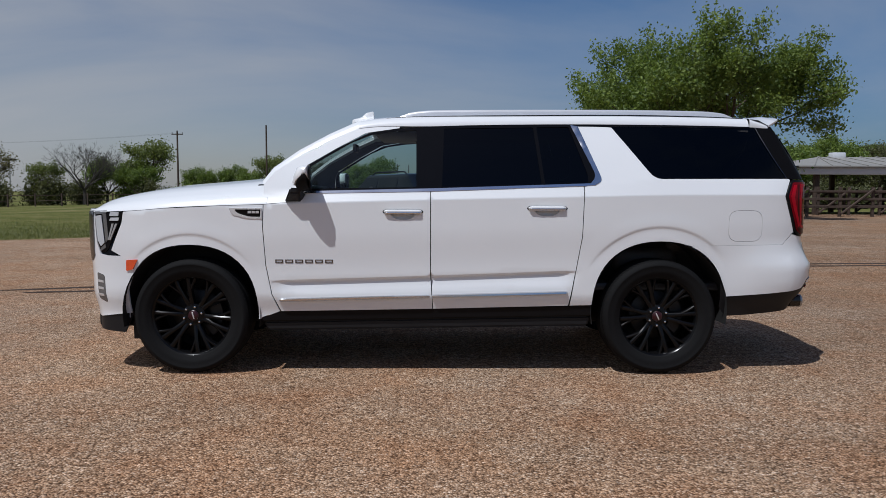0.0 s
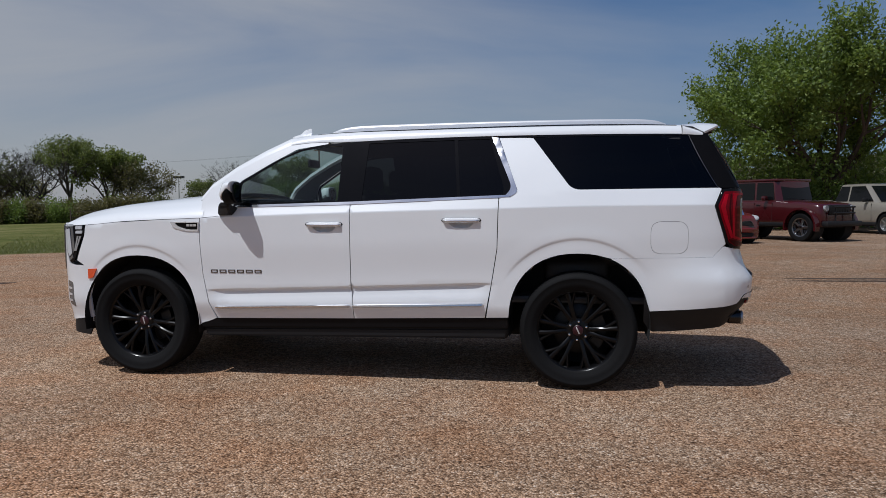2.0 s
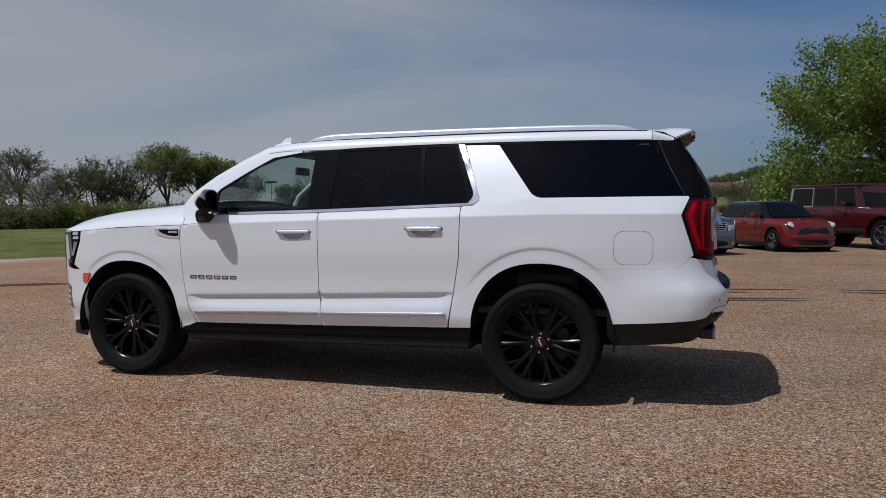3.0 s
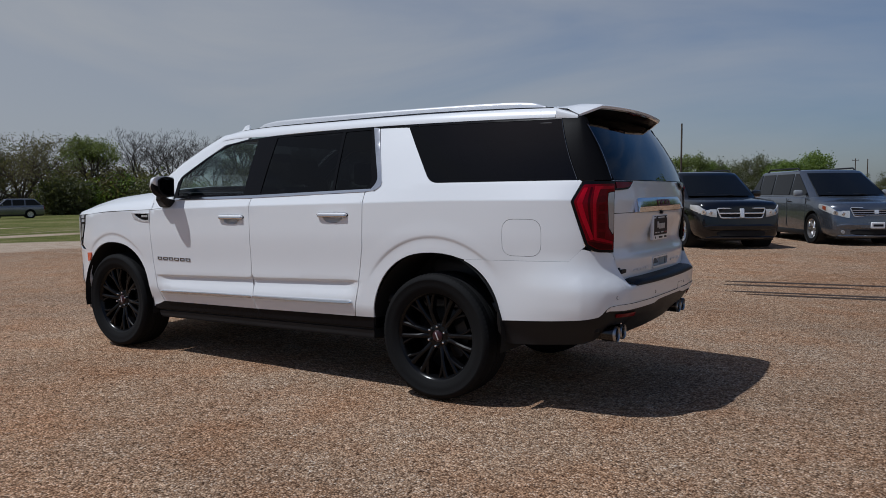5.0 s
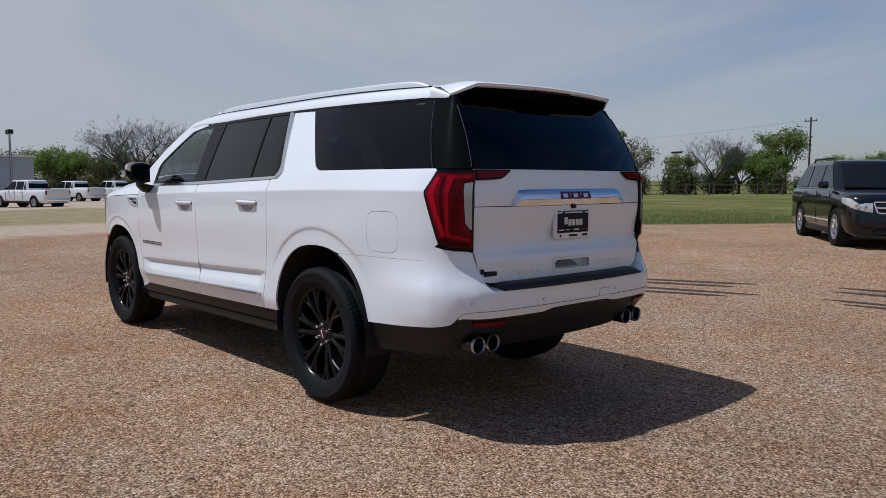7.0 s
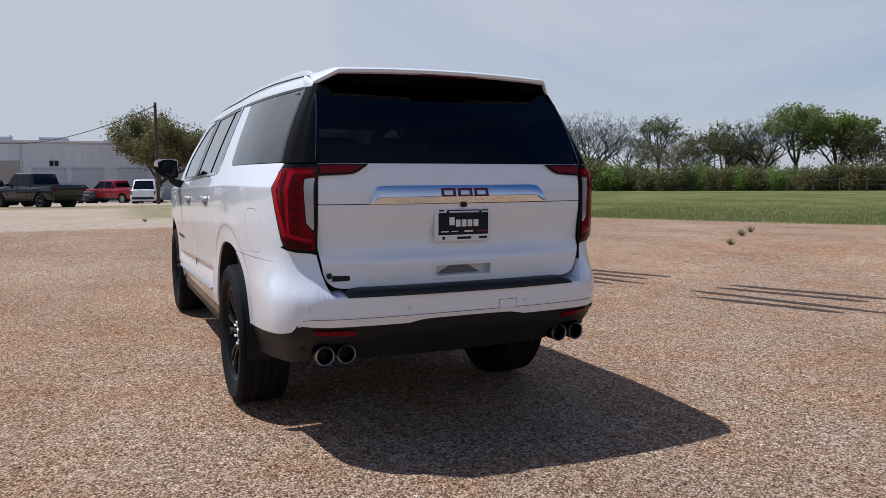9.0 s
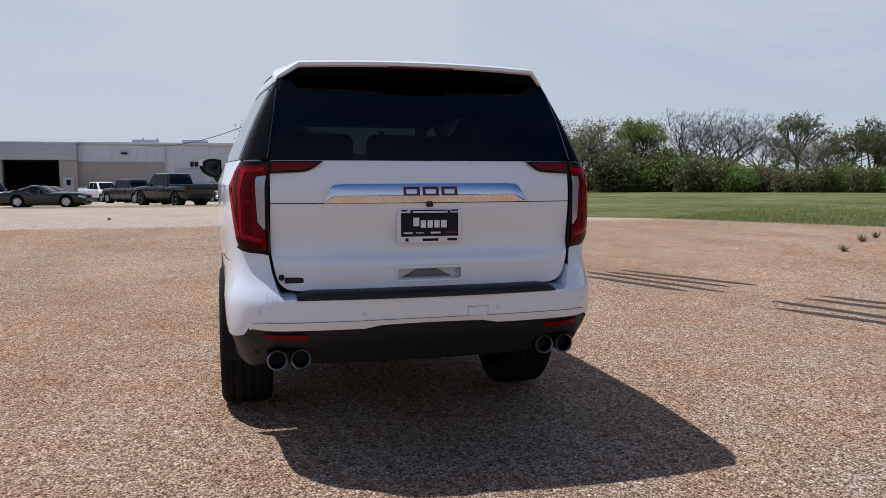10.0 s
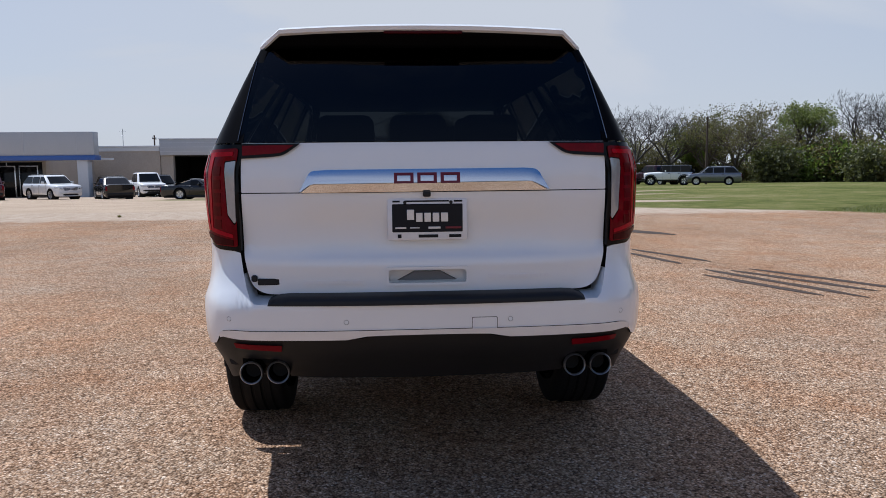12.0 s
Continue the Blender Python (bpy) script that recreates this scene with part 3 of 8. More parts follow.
def ground_sheet():
    xs = np.concatenate([-np.geomspace(60, 3000, 16)[::-1], np.arange(-59, 30, 0.5), np.geomspace(30, 3000, 18)])
    ys = np.concatenate([-np.geomspace(20, 3000, 18)[::-1], np.arange(-19, 45, 0.5), np.geomspace(45, 3000, 18)])
    verts = [(x, y, lay(x, y)) for x in xs for y in ys]
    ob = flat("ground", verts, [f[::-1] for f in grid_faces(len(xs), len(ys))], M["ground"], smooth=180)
    tagged(ob, "pinkish tan gravel lot with grass field beyond", "ground", kind="structure")
    field, dry, pale, worn = [], [], [], []
    for x, y, _ in verts:
        # the field lies beyond a slanting edge; west of it strips of dry grass and pale dirt
        slant = -away(x, y, -2.0, 27.6, -14.7, 18.1)
        f = slant
        if x > -2:
            f = y - 27.6 if x < 0 else min(y - 27.6, 34 - x * 1.2) if y > 27.6 and x < 6 else -9
            if y > 44:
                f = max(f, y - 44)
        north = y - (11.5 + 0.30 * (-16 - x))
        if x < -14.7:
            f = min(-14.7 - x + 0.6 * (y - 18.1) if y < 18.1 else 20, north)
        path = max(0.12 - abs(x + 22.5 + 0.28 * (y - 10)) if 4 < y < 20 else -9, 0.08 - abs(x + 31 - 0.2 * (y - 14)) if 8 < y < 18 else -9)
        for cx, cy, lx, ly in ((-40.5, 20.5, 1.2, 2.6), (-32.8, 18.2, 0.9, 2.8), (-21.4, 14.6, 0.8, 3.2)):
            path = max(path, 0.9 - math.hypot((x - cx) / lx, (y - cy) / ly))
        field.append(max(-20, min(20, min(f, -path))))
        d1 = min(x + 45, -34 - x, 17.5 - y, y + 7) * 0.5
        d2 = min(x + 34, -19 - x, y - 5.5, (11.5 + 0.30 * (-16 - x)) - y) * 0.5
        dry.append(max(-20, min(20, max(d1, d2))))
        rim = min(x + 18.2, -14.4 - x, 18 - y) * 0.8
        pale.append(max(-20, min(20, max(rim, path, min(-48 - x, 40 - y)))))
        worn.append(max(-20, min(20, min(-17.0 - x, 60 - y))))
    for key, data in (("field", field), ("dry_grass", dry), ("caliche", pale), ("worn_lot", worn)):
        a = ob.data.attributes.new(key, "FLOAT", "POINT")
        a.data.foreach_set("value", data)
    return ob


ground_sheet()


def mark(name, points, width, label):
    """A thin dark mark along the ground."""
    verts = []
    pts = [Vector((x, y)) for x, y in points]
    for i, p in enumerate(pts):
        d = (pts[min(i + 1, len(pts) - 1)] - pts[max(i - 1, 0)]).normalized()
        s = Vector((-d.y, d.x)) * (width[i] if isinstance(width, list) else width) / 2
        for q in (p - s, p + s):
            verts.append((q.x, q.y, lay(q.x, q.y) + 0.005))
    ob = flat(name, verts, [(2 * i, 2 * i + 2, 2 * i + 3, 2 * i + 1) for i in range(len(pts) - 1)], M["stain"], smooth=0)
    tagged(ob, label, "tyre mark" if "tyre" in name else "stain", kind="structure")


# rubber arcs left by turning tyres
SKIDS = (((-3.53, 10.76), (-1.73, 11.70)), ((-3.41, 10.48), (-1.74, 11.29)), ((-3.53, 10.19), (-1.38, 10.96)), ((-3.09, 9.99), (-1.54, 10.60)),
         ((-0.87, 11.86), (0.82, 12.72)), ((-0.76, 11.55), (0.71, 12.30)), ((-0.71, 11.10), (1.25, 11.85)), ((-0.31, 10.84), (1.06, 11.48)),
         ((1.66, 13.15), (4.3, 13.62)), ((1.73, 12.78), (3.5, 13.13)), ((1.90, 12.10), (4.3, 12.52)), ((2.22, 11.90), (4.3, 12.27)),
         ((-5.95, 9.98), (-4.27, 10.58)), ((-5.5, 9.78), (-4.11, 10.10)), ((4.9, 13.4), (8.6, 13.7)), ((4.9, 13.7), (8.6, 14.0)))
skid_rng = random.Random(12)
for (ax, ay), (bx, by) in SKIDS:
    pts, wide = [], []
    for k in range(9):
        t = k / 8
        pts.append((ax + (bx - ax) * t, ay + (by - ay) * t + skid_rng.uniform(-0.012, 0.012)))
        wide.append(0.135 * min(1.0, 0.25 + 5 * min(t, 1 - t)) * skid_rng.uniform(0.85, 1.1))
    mark("tyre_mark", pts, wide, "dark rubber tyre mark across the gravel")
mark("damp_stain", [(-9.6, 10.7), (-9.2, 10.95), (-8.7, 11.25), (-8.2, 11.55)], [0.1, 0.45, 0.45, 0.1], "dark damp patch on the gravel")
# ---- the white SUV (front towards -x, left side towards -y) ----
S_AT = [-3.35, -2.72, -2.58, -2.47, -2.35, -2.2, -2.0, -1.6, -1.0, 0.0, 1.0, 1.6, 2.0, 2.2, 2.45, 2.63, 2.75, 2.85, 2.93, 3.08, 3.28, 3.68]
LOW_X = table(S_AT, [-2.62, -2.56, -2.51, -2.44, -2.34, -2.2, -2.0, -1.6, -1.0, 0.0, 1.0, 1.6, 2.0, 2.2, 2.45, 2.63, 2.735, 2.80, 2.835, 2.865, 2.882, 2.89])
LOW_W = table(S_AT, [0.0, 0.66, 0.79, 0.88, 0.935, 0.975, 1.012, 1.035, 1.036, 1.033, 1.032, 1.022, 1.005, 0.992, 0.967, 0.935, 0.895, 0.83, 0.757, 0.60, 0.40, 0.0])
BELT_X = table(S_AT, [-2.6, -2.55, -2.5, -2.43, -2.33, -2.19, -2.0, -1.6, -1.0, 0.0, 1.0, 1.6, 2.0, 2.2, 2.45, 2.645, 2.745, 2.81, 2.832, 2.852, 2.865, 2.872])
BELT_W = table(S_AT, [0.0, 0.6, 0.73, 0.82, 0.87, 0.91, 0.95, 0.98, 0.992, 0.995, 0.995, 0.985, 0.965, 0.948, 0.918, 0.892, 0.866, 0.81, 0.735, 0.58, 0.39, 0.0])
TOP_X = table(S_AT, [-2.6, -2.55, -2.5, -2.43, -2.33, -2.19, -2.0, -1.6, -1.0, 0.0, 1.0, 1.6, 2.0, 2.2, 2.44, 2.56, 2.602, 2.62, 2.626, 2.634, 2.642, 2.648])
TOP_W = table(S_AT, [0.0, 0.5, 0.6, 0.65, 0.7, 0.74, 0.76, 0.775, 0.785, 0.788, 0.788, 0.78, 0.755, 0.735, 0.714, 0.705, 0.70, 0.682, 0.648, 0.50, 0.32, 0.0])
CREASE_Z = table([-2.6, -2.1, -1.8, -1.2, 0.0, 1.13, 1.9, 3.7], [1.17, 1.19, 1.215, 1.238, 1.276, 1.302, 1.318, 1.322])
BELT_Z = table([-2.6, -1.2, -0.84, 0.0, 1.13, 1.8, 2.6, 3.7], [1.30, 1.32, 1.328, 1.348, 1.385, 1.42, 1.432, 1.434])
STEP_Z = table([-1.1, 0.0, 1.06], [0.672, 0.708, 0.748])
FRONT_AXLE, REAR_AXLE, HUB_Z, TYRE_R = -1.7035, 1.7035, 0.424, 0.42
PUSH = table([0.40, 0.52, 0.60, 0.68, 0.76, 0.798, 0.812, 0.86, 0.93, 1.0, 1.05], [-0.02, 0.0, 0.022, 0.033, 0.036, 0.037, 0.033, 0.022, 0.009, 0.001, 0.0])


def side_offset(s, z):
    """Relief of the body side below the crease."""
    u = z - CREASE_Z(s)
    o = -0.014 * smooth_step(-0.2, -0.5, u)
    if -1.2 < s < 1.15:
        zs = STEP_Z(s)
        wgt = smooth_step(-1.17, -0.95, s) * smooth_step(1.14, 0.95, s)
        o += wgt * (-0.022 * smooth_step(zs + 0.020, zs - 0.002, z) + 0.024 * smooth_step(zs - 0.004, zs - 0.12, z))
    o -= 0.035 * smooth_step(0.60, 0.42, z)
    for ax, rc in ((FRONT_AXLE, 0.572), (REAR_AXLE, 0.630)):
        r = math.hypot(s - ax, (z - 0.45) * 0.98)
        if z > 0.5 and r < 0.76:
            o += (0.002 * smooth_step(rc + 0.11, rc + 0.01, r) - 0.006 * smooth_step(rc, rc - 0.026, r) + 0.004 * smooth_step(rc - 0.03, rc - 0.11, r)) * smooth_step(0.74, 0.98, z)
    return o


def side(s, z, off=0.0):
    """The left body side: s runs along the plan outline, z is the height."""
    zc, zb = CREASE_Z(s), BELT_Z(s)
    if z <= zc:
        x, w = LOW_X(s), LOW_W(s)
        off += side_offset(s, z)
    elif z <= zb:
        t = (z - zc) / (zb - zc)
        x, w = LOW_X(s) * (1 - t) + BELT_X(s) * t, LOW_W(s) * (1 - t) + BELT_W(s) * t
    else:
        t = (z - zb) / (1.82 - zb)
        bow = 0.006 * math.sin(math.pi * min(1, max(0, t)))
        x, w = BELT_X(s) * (1 - t) + TOP_X(s) * t, BELT_W(s) * (1 - t) + TOP_W(s) * t + bow
    e = 0.02
    tx, tw = LOW_X(s + e) - LOW_X(s - e), LOW_W(s + e) - LOW_W(s - e)
    ln = math.hypot(tx, tw) or 1
    nx, nw = -tw / ln, tx / ln
    if s > 2.1 and z < 1.05:
        off += PUSH(z) * smooth_step(2.15, 2.6, s) * (1 + 1.6 * smooth_step(2.7, 3.0, s))
        off += 0.016 * max(0.0, 1 - abs(s - 2.70) / 0.16) * smooth_step(0.56, 0.64, z) * smooth_step(0.90, 0.79, z)
    return Vector((x + nx * off, -(w + nw * off), z))


def gate(y, z, off=0.0):
    """The tailgate's outer face, with its rear glass above."""
    w = abs(y)
    low = 2.89 - 0.055 * (w / 0.757) ** 3
    if z < 1.30:
        dish = smooth_step(0.62, 0.4, w)
        o = -0.042 * smooth_step(1.225, 1.07, z) * smooth_step(0.975, 1.035, z) * (0.55 + 0.45 * dish)
        o += 0.004 * smooth_step(0.9, 0.95, z) * smooth_step(1.0, 0.95, z)
        x = low + o
    elif z < 1.434:
        t = (z - 1.30) / 0.134
        x = low * (1 - t) + (2.872 - 0.047 * (w / 0.727) ** 2.6) * t
    else:
        t = (z - 1.434) / 0.386
        x = (2.872 - 0.047 * (w / 0.727) ** 2.6) * (1 - t) + (2.648 - 0.03 * (w / 0.64) ** 3) * t + 0.018 * math.sin(math.pi * min(1, t))
    return Vector((x + off, y, z))


def arch(ax, a0, a1, r, n=26, zc=0.45):
    """Points of a wheel arch from angle a0 to a1, in degrees; flatter on top than a circle."""
    out = []
    for k in range(n + 1):
        a = radians(a0 + (a1 - a0) * k / n)
        c, s = math.cos(a), math.sin(a)
        out.append((ax + r * math.copysign(abs(c) ** 0.88, c), zc + r * 1.02 * math.copysign(abs(s) ** 0.88, s)))
    return out


def crease_row(curve, d, u0=-1.15, u1=2.68):
    """A crease along the body side, d above the curve: its ends and its height."""
    return ((u0, ), lambda u: curve(u) + d, (u1, ))


def both_sides(name, made, material, parent, label="", smooth=40):
    a = flat(name, *made, material, parent, label, smooth)
    b = flat(name, *mirrored(*made), material, parent, label, smooth)
    return a, b


def wheel_parts(car, name, sign, place):
    """A black alloy wheel: the barrel, with its tyre, spokes, nuts, cap and brake under it. Outer face at -y."""
    prof = [(0.262, 0.15), (0.272, 0.02), (0.268, -0.09), (0.279, -0.112), (0.290, -0.121), (0.291, -0.108), (0.291, 0.15)]
    wheel = flat(name, *lathe(prof, 64), M["rim"], car, "gloss black multi-spoke alloy wheel with a low-profile tyre")
    wheel.matrix_basis = place
    r = TYRE_R
    # tyre: rounded sidewalls, four grooves
    tp = [(0.280, -0.108), (0.291, -0.124), (0.300, -0.131), (0.312, -0.134), (0.318, -0.139), (0.345, -0.146), (0.372, -0.146), (0.376, -0.1485), (0.382, -0.1485), (0.398, -0.139), (0.411, -0.122)]
    for y in (-0.115, -0.062, -0.012, 0.040, 0.090):
        tp += [(r - 0.002 - 0.05 * (y - -0.012) ** 2 * 10, y), (r - 0.05 * (y + 0.012) ** 2 * 10, y + 0.034), (r - 0.009, y + 0.0375), (r - 0.009, y + 0.0465)]
    tp = tp[:-2] + [(0.411, 0.132), (0.398, 0.142), (0.35, 0.147), (0.292, 0.13), (0.28, 0.112)]
    tyre = flat("tyre", *lathe(tp, 96), M["rubber"], wheel, "black low-profile tyre with ribbed tread")
    # shoulder blocks round the outer edge
    vs, fs = [], []
    for k in range(84):
        a0, a1 = 2 * math.pi * k / 84, 2 * math.pi * (k + 0.66) / 84
        for yy, rr in ((-0.139, 0.3955), (-0.123, 0.4115), (-0.082, 0.4165)):
            for a in (a0, a1):
                vs.append((rr * math.cos(a + yy), yy, rr * math.sin(a + yy)))
        b = 6 * k
        fs += [(b, b + 1, b + 3, b + 2), (b + 2, b + 3, b + 5, b + 4)]
    tread = flat("shoulder_tread", [(x * 1.0035, y - 0.001, z * 1.0035) for x, y, z in vs], fs, M["rubber"], wheel, smooth=20)
    tread["kind"] = "stuff"
    # spokes: six pairs; each arm forks near the rim into a broad and a thin prong
    made = {}
    for k in range(24):
        pair, kind = divmod(k, 4)
        h, prong = (1 if kind % 2 else -1), kind // 2
        if kind in made:
            twin(made[kind], "spoke", wheel, pose(0, 0, 0, 0, -60 * pair, 0))
            continue
        rows = []
        for t in (0.0, 0.2, 0.45, 0.75, 1.0):
            if prong:
                t = 0.45 + 0.55 * t
            rad = 0.058 + t * (0.281 - 0.058)
            mid = h * (0.135 + 0.02 * math.sin(math.pi * t) + 0.025 * t) * (1.0 if t else 1.5)
            if prong:
                mid += h * 0.20 * (t - 0.45) / 0.55
            width = (0.0205 - 0.004 * math.sin(math.pi * t)) / rad * (0.7 if prong else 1.0)
            y0 = -0.072 - 0.036 * t - 0.012 * math.sin(math.pi * t) + 0.004 * prong
            for da, dy in ((-width, 0.05), (-width * 0.85, 0.007), (-width * 0.35, 0.0), (width * 0.35, 0.0), (width * 0.85, 0.007), (width, 0.05)):
                rows.append((rad * math.cos(mid + da), y0 + dy, rad * math.sin(mid + da)))
        made[kind] = flat("spoke", rows, grid_faces(5, 6), M["rim"], wheel, smooth=35)
    flat("hub", *lathe([(0.0, -0.082), (0.05, -0.082), (0.082, -0.074), (0.088, -0.05), (0.088, 0.05)], 36), M["rim"], wheel)
    nut = None
    for k in range(6):
        a = radians(60 * k + 30)
        m = pose(0.066 * math.cos(a), -0.088, 0.066 * math.sin(a))
        if nut is None:
            nut = flat("lug_nut", *lathe([(0.0, -0.018), (0.007, -0.016), (0.0105, -0.008), (0.011, 0.012)], 10), M["chrome"], wheel)
            nut.matrix_basis = m
        else:
            twin(nut, "lug_nut", wheel, m)
    flat("centre_cap", *lathe([(0.0, -0.094), (0.03, -0.093), (0.038, -0.086), (0.038, -0.07)], 28), M["cap_red"], wheel, "dark red centre cap")
    mark_bm = box_bm((-0.026, -0.0965, -0.0045), (0.026, -0.093, 0.0045), 0.001, 1)
    part("cap_emblem", mark_bm, M["badge_pale"], wheel, "small pale emblem bar").matrix_basis = pose(0, 0, 0, 0, 60, 0)
    flat("brake_disc", *lathe([(0.0, 0.0), (0.085, 0.0), (0.09, 0.018), (0.175, 0.02), (0.182, 0.025), (0.182, 0.045), (0.0, 0.045)], 40), M["brake"], wheel)
    cal = bmesh.new()
    for k in range(7):
        a = radians(-38 + 76 * k / 6)
        for rr in (0.115, 0.2):
            for yy in (-0.022, 0.06):
                cal.verts.new((rr * math.cos(a), yy, rr * math.sin(a)))
    cal.verts.ensure_lookup_table()
    v = cal.verts
    for k in range(6):
        b, c = 4 * k, 4 * k + 4
        cal.faces.new((v[b], v[b + 2], v[c + 2], v[c]))
        cal.faces.new((v[b + 1], v[c + 1], v[c + 3], v[b + 3]))
        cal.faces.new((v[b + 2], v[b + 3], v[c + 3], v[c + 2]))
        cal.faces.new((v[b], v[c], v[c + 1], v[b + 1]))
    cal.faces.new((v[0], v[1], v[3], v[2]))
    cal.faces.new((v[24], v[26], v[27], v[25]))
    part("brake_caliper", cal, M["brake"], wheel)
    # near-black disc added across the barrel as the shade behind the spokes
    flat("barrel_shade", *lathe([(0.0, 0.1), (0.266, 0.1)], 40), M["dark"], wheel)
    return wheel


def strip_along(mapping, s0, s1, mid, profile, taper=0.02, n=24):
    """A moulded strip along a curve; profile: height and depth pairs, drawn in over the tapering ends."""
    rows = []
    for k in range(n + 1):
        s = s0 + (s1 - s0) * k / n
        for e in ((0.0, 0.25, 0.55, 0.8) if k == 0 else (0.0, )):
            ss = s + e * taper
            w = math.sqrt(max(0.0, 1 - (1 - min(1, min(ss - s0, s1 - ss) / taper)) ** 2)) if taper else 1.0
            rows.append([mapping(ss, mid(ss) + dz * (0.15 + 0.85 * w), off * (0.2 + 0.8 * w)) for dz, off in profile])
        if k == n:
            last = rows.pop()
            for e in (0.8, 0.55, 0.25):
                ss = s1 - e * taper
                w = math.sqrt(max(0.0, 1 - (1 - e) ** 2))
                rows.append([mapping(ss, mid(ss) + dz * (0.15 + 0.85 * w), off * (0.2 + 0.8 * w)) for dz, off in profile])
            rows.append(last)
    rows = sorted(rows, key=lambda r: r[0].x)
    m = len(profile)
    faces = [f[::-1] for f in grid_faces(len(rows), m)]
    v = [p for r in rows for p in r]
    return v, faces


def block_letters(parent, name, mapping, u0, u1, v0, v1, count, material, gap=0.3, thick=0.004, label="", stroke=0.0):
    """A row of plain blocks in place of a name."""
    w = (u1 - u0) / count
    for k in range(count):
        a, b = u0 + w * k, u0 + w * (k + 1 - gap)
        ol = [(a, v0), (b, v0), (b, v1), (a, v1)]
        st = (v1 - v0) * stroke
        hole = [[(a + st * 1.4, v0 + st), (b - st * 1.4, v0 + st), (b - st * 1.4, v1 - st), (a + st * 1.4, v1 - st)]] if stroke else []
        made = sheet(ol, mapping, 0.02, 0.003, hole, 0.0005, thick)
        flat(name, *made, material, parent, label, 30)


def build_suv():
    car = thing("suv", pose(-0.1315, 6.415, 0, 0, 0, 0.5) @ Matrix.Diagonal((1, 0.973, 1, 1)), "large white SUV with black wheels and dark glass on gravel", "car")
    W, B = M["paint_white"], M["paint_black"]
    g = 0.003
    FA, RA = FRONT_AXLE, REAR_AXLE

    # --- lower body panels ---
    front_arch = arch(FA, -4, 184, 0.488)
    rear_arch = arch(RA, 3, 177, 0.495, zc=0.475)
    fender = [(-1.165 - g, 1.238), (-1.172 - g, 1.08), (-1.155 - g, 0.80), (-1.115 - g, 0.59), (-1.06 - g, 0.462)] + front_arch + \
        [(-2.185, 0.72), (-2.22, 0.86), (-2.30, 0.90), (-2.205, 1.10), (-2.19, 1.182), (-1.9, 1.206), (-1.5, 1.226)]
    fender_hole = soften([(-1.405, 1.207), (-1.385, 1.168), (-1.27, 1.142), (-1.185, 1.142), (-1.185, 1.207)], [0.01, 0.03, 0.04, 0.004, 0.004])
    both_sides("front_fender", sheet(fender, side, 0.03, holes=[fender_hole], rings=[(FA, 0.45, 0.53, 0.65, 13)]), W, car, "white painted front fender")
    fd = [(-1.165 + g, 1.238), (-1.172 + g, 1.08), (-1.155 + g, 0.80), (-1.115 + g, 0.59), (-1.055 + g, 0.462), (0.05 - g, 0.482), (0.033 - g, 0.76), (0.033 - g, 1.348), (-0.87, 1.328), (-0.9, 1.26)]

    def bowl(cx, cz):
        return soften([(cx - 0.102, cz + 0.010), (cx + 0.102, cz + 0.010), (cx + 0.086, cz - 0.028), (cx + 0.046, cz - 0.054), (cx - 0.046, cz - 0.054), (cx - 0.086, cz - 0.028)], [0.012, 0.012, 0.03, 0.03, 0.03, 0.03])

    handles = ((-0.165, 1.186), (0.872, 1.214))
    creases = [crease_row(CREASE_Z, d) for d in (-0.008, 0.006)] + [crease_row(STEP_Z, d, -1.1, 1.08) for d in (-0.12, -0.06, -0.025, -0.004, 0.008, 0.021)]
    both_sides("front_door", sheet(fd, side, 0.035, holes=[bowl(*handles[0])], lines=creases), W, car, "white front door panel")
    rd = [(0.033 + g, 1.348), (0.033 + g, 0.76), (0.05 + g, 0.482), (1.04 - g, 0.508), (1.09 - g, 0.77), (1.13 - g, 1.01), (1.142 - g, 1.386)]
    both_sides("rear_door", sheet(rd, side, 0.035, holes=[bowl(*handles[1])], lines=creases), W, car, "white rear door panel")
    arch_edge = [p for p in rear_arch[::-1] if not (p[0] > RA and p[1] < 0.945)]
    quarter = [(1.142 + g, 1.386), (1.13 + g, 1.01), (1.09 + g, 0.77), (1.045 + g, 0.508), (1.206, 0.512)] + arch_edge + \
        [(1.932, 0.945), (2.62, 0.955), (2.70, 1.03), (2.722, 1.045), (2.66, 1.22), (2.63, 1.31), (2.672, 1.428)] + \
        soften([(2.66, 1.436), (1.66, 1.43), (1.372, 1.818)], [0, 0.06, 0.01]) + [(1.125, 1.822), (1.272, 1.435), (1.222, 1.384)]
    fuel = soften([(2.20, 1.205), (2.455, 1.205), (2.455, 0.978), (2.20, 0.978)], 0.075)
    fuel_in = soften([(2.2022, 1.2028), (2.4528, 1.2028), (2.4528, 0.9802), (2.2022, 0.9802)], 0.074)
    flat("quarter_panel", *sheet(quarter, side, 0.03, holes=[fuel], lines=creases, rings=[(RA, 0.45, 0.585, 0.705, 13)]), W, car, "white rear quarter panel with a fuel flap")
    flat("quarter_panel", *mirrored(*sheet(quarter, side, 0.05)), W, car, "white rear quarter panel")
    flat("fuel_flap", *sheet(fuel_in, side, 0.045, fold=0.01), W, car)

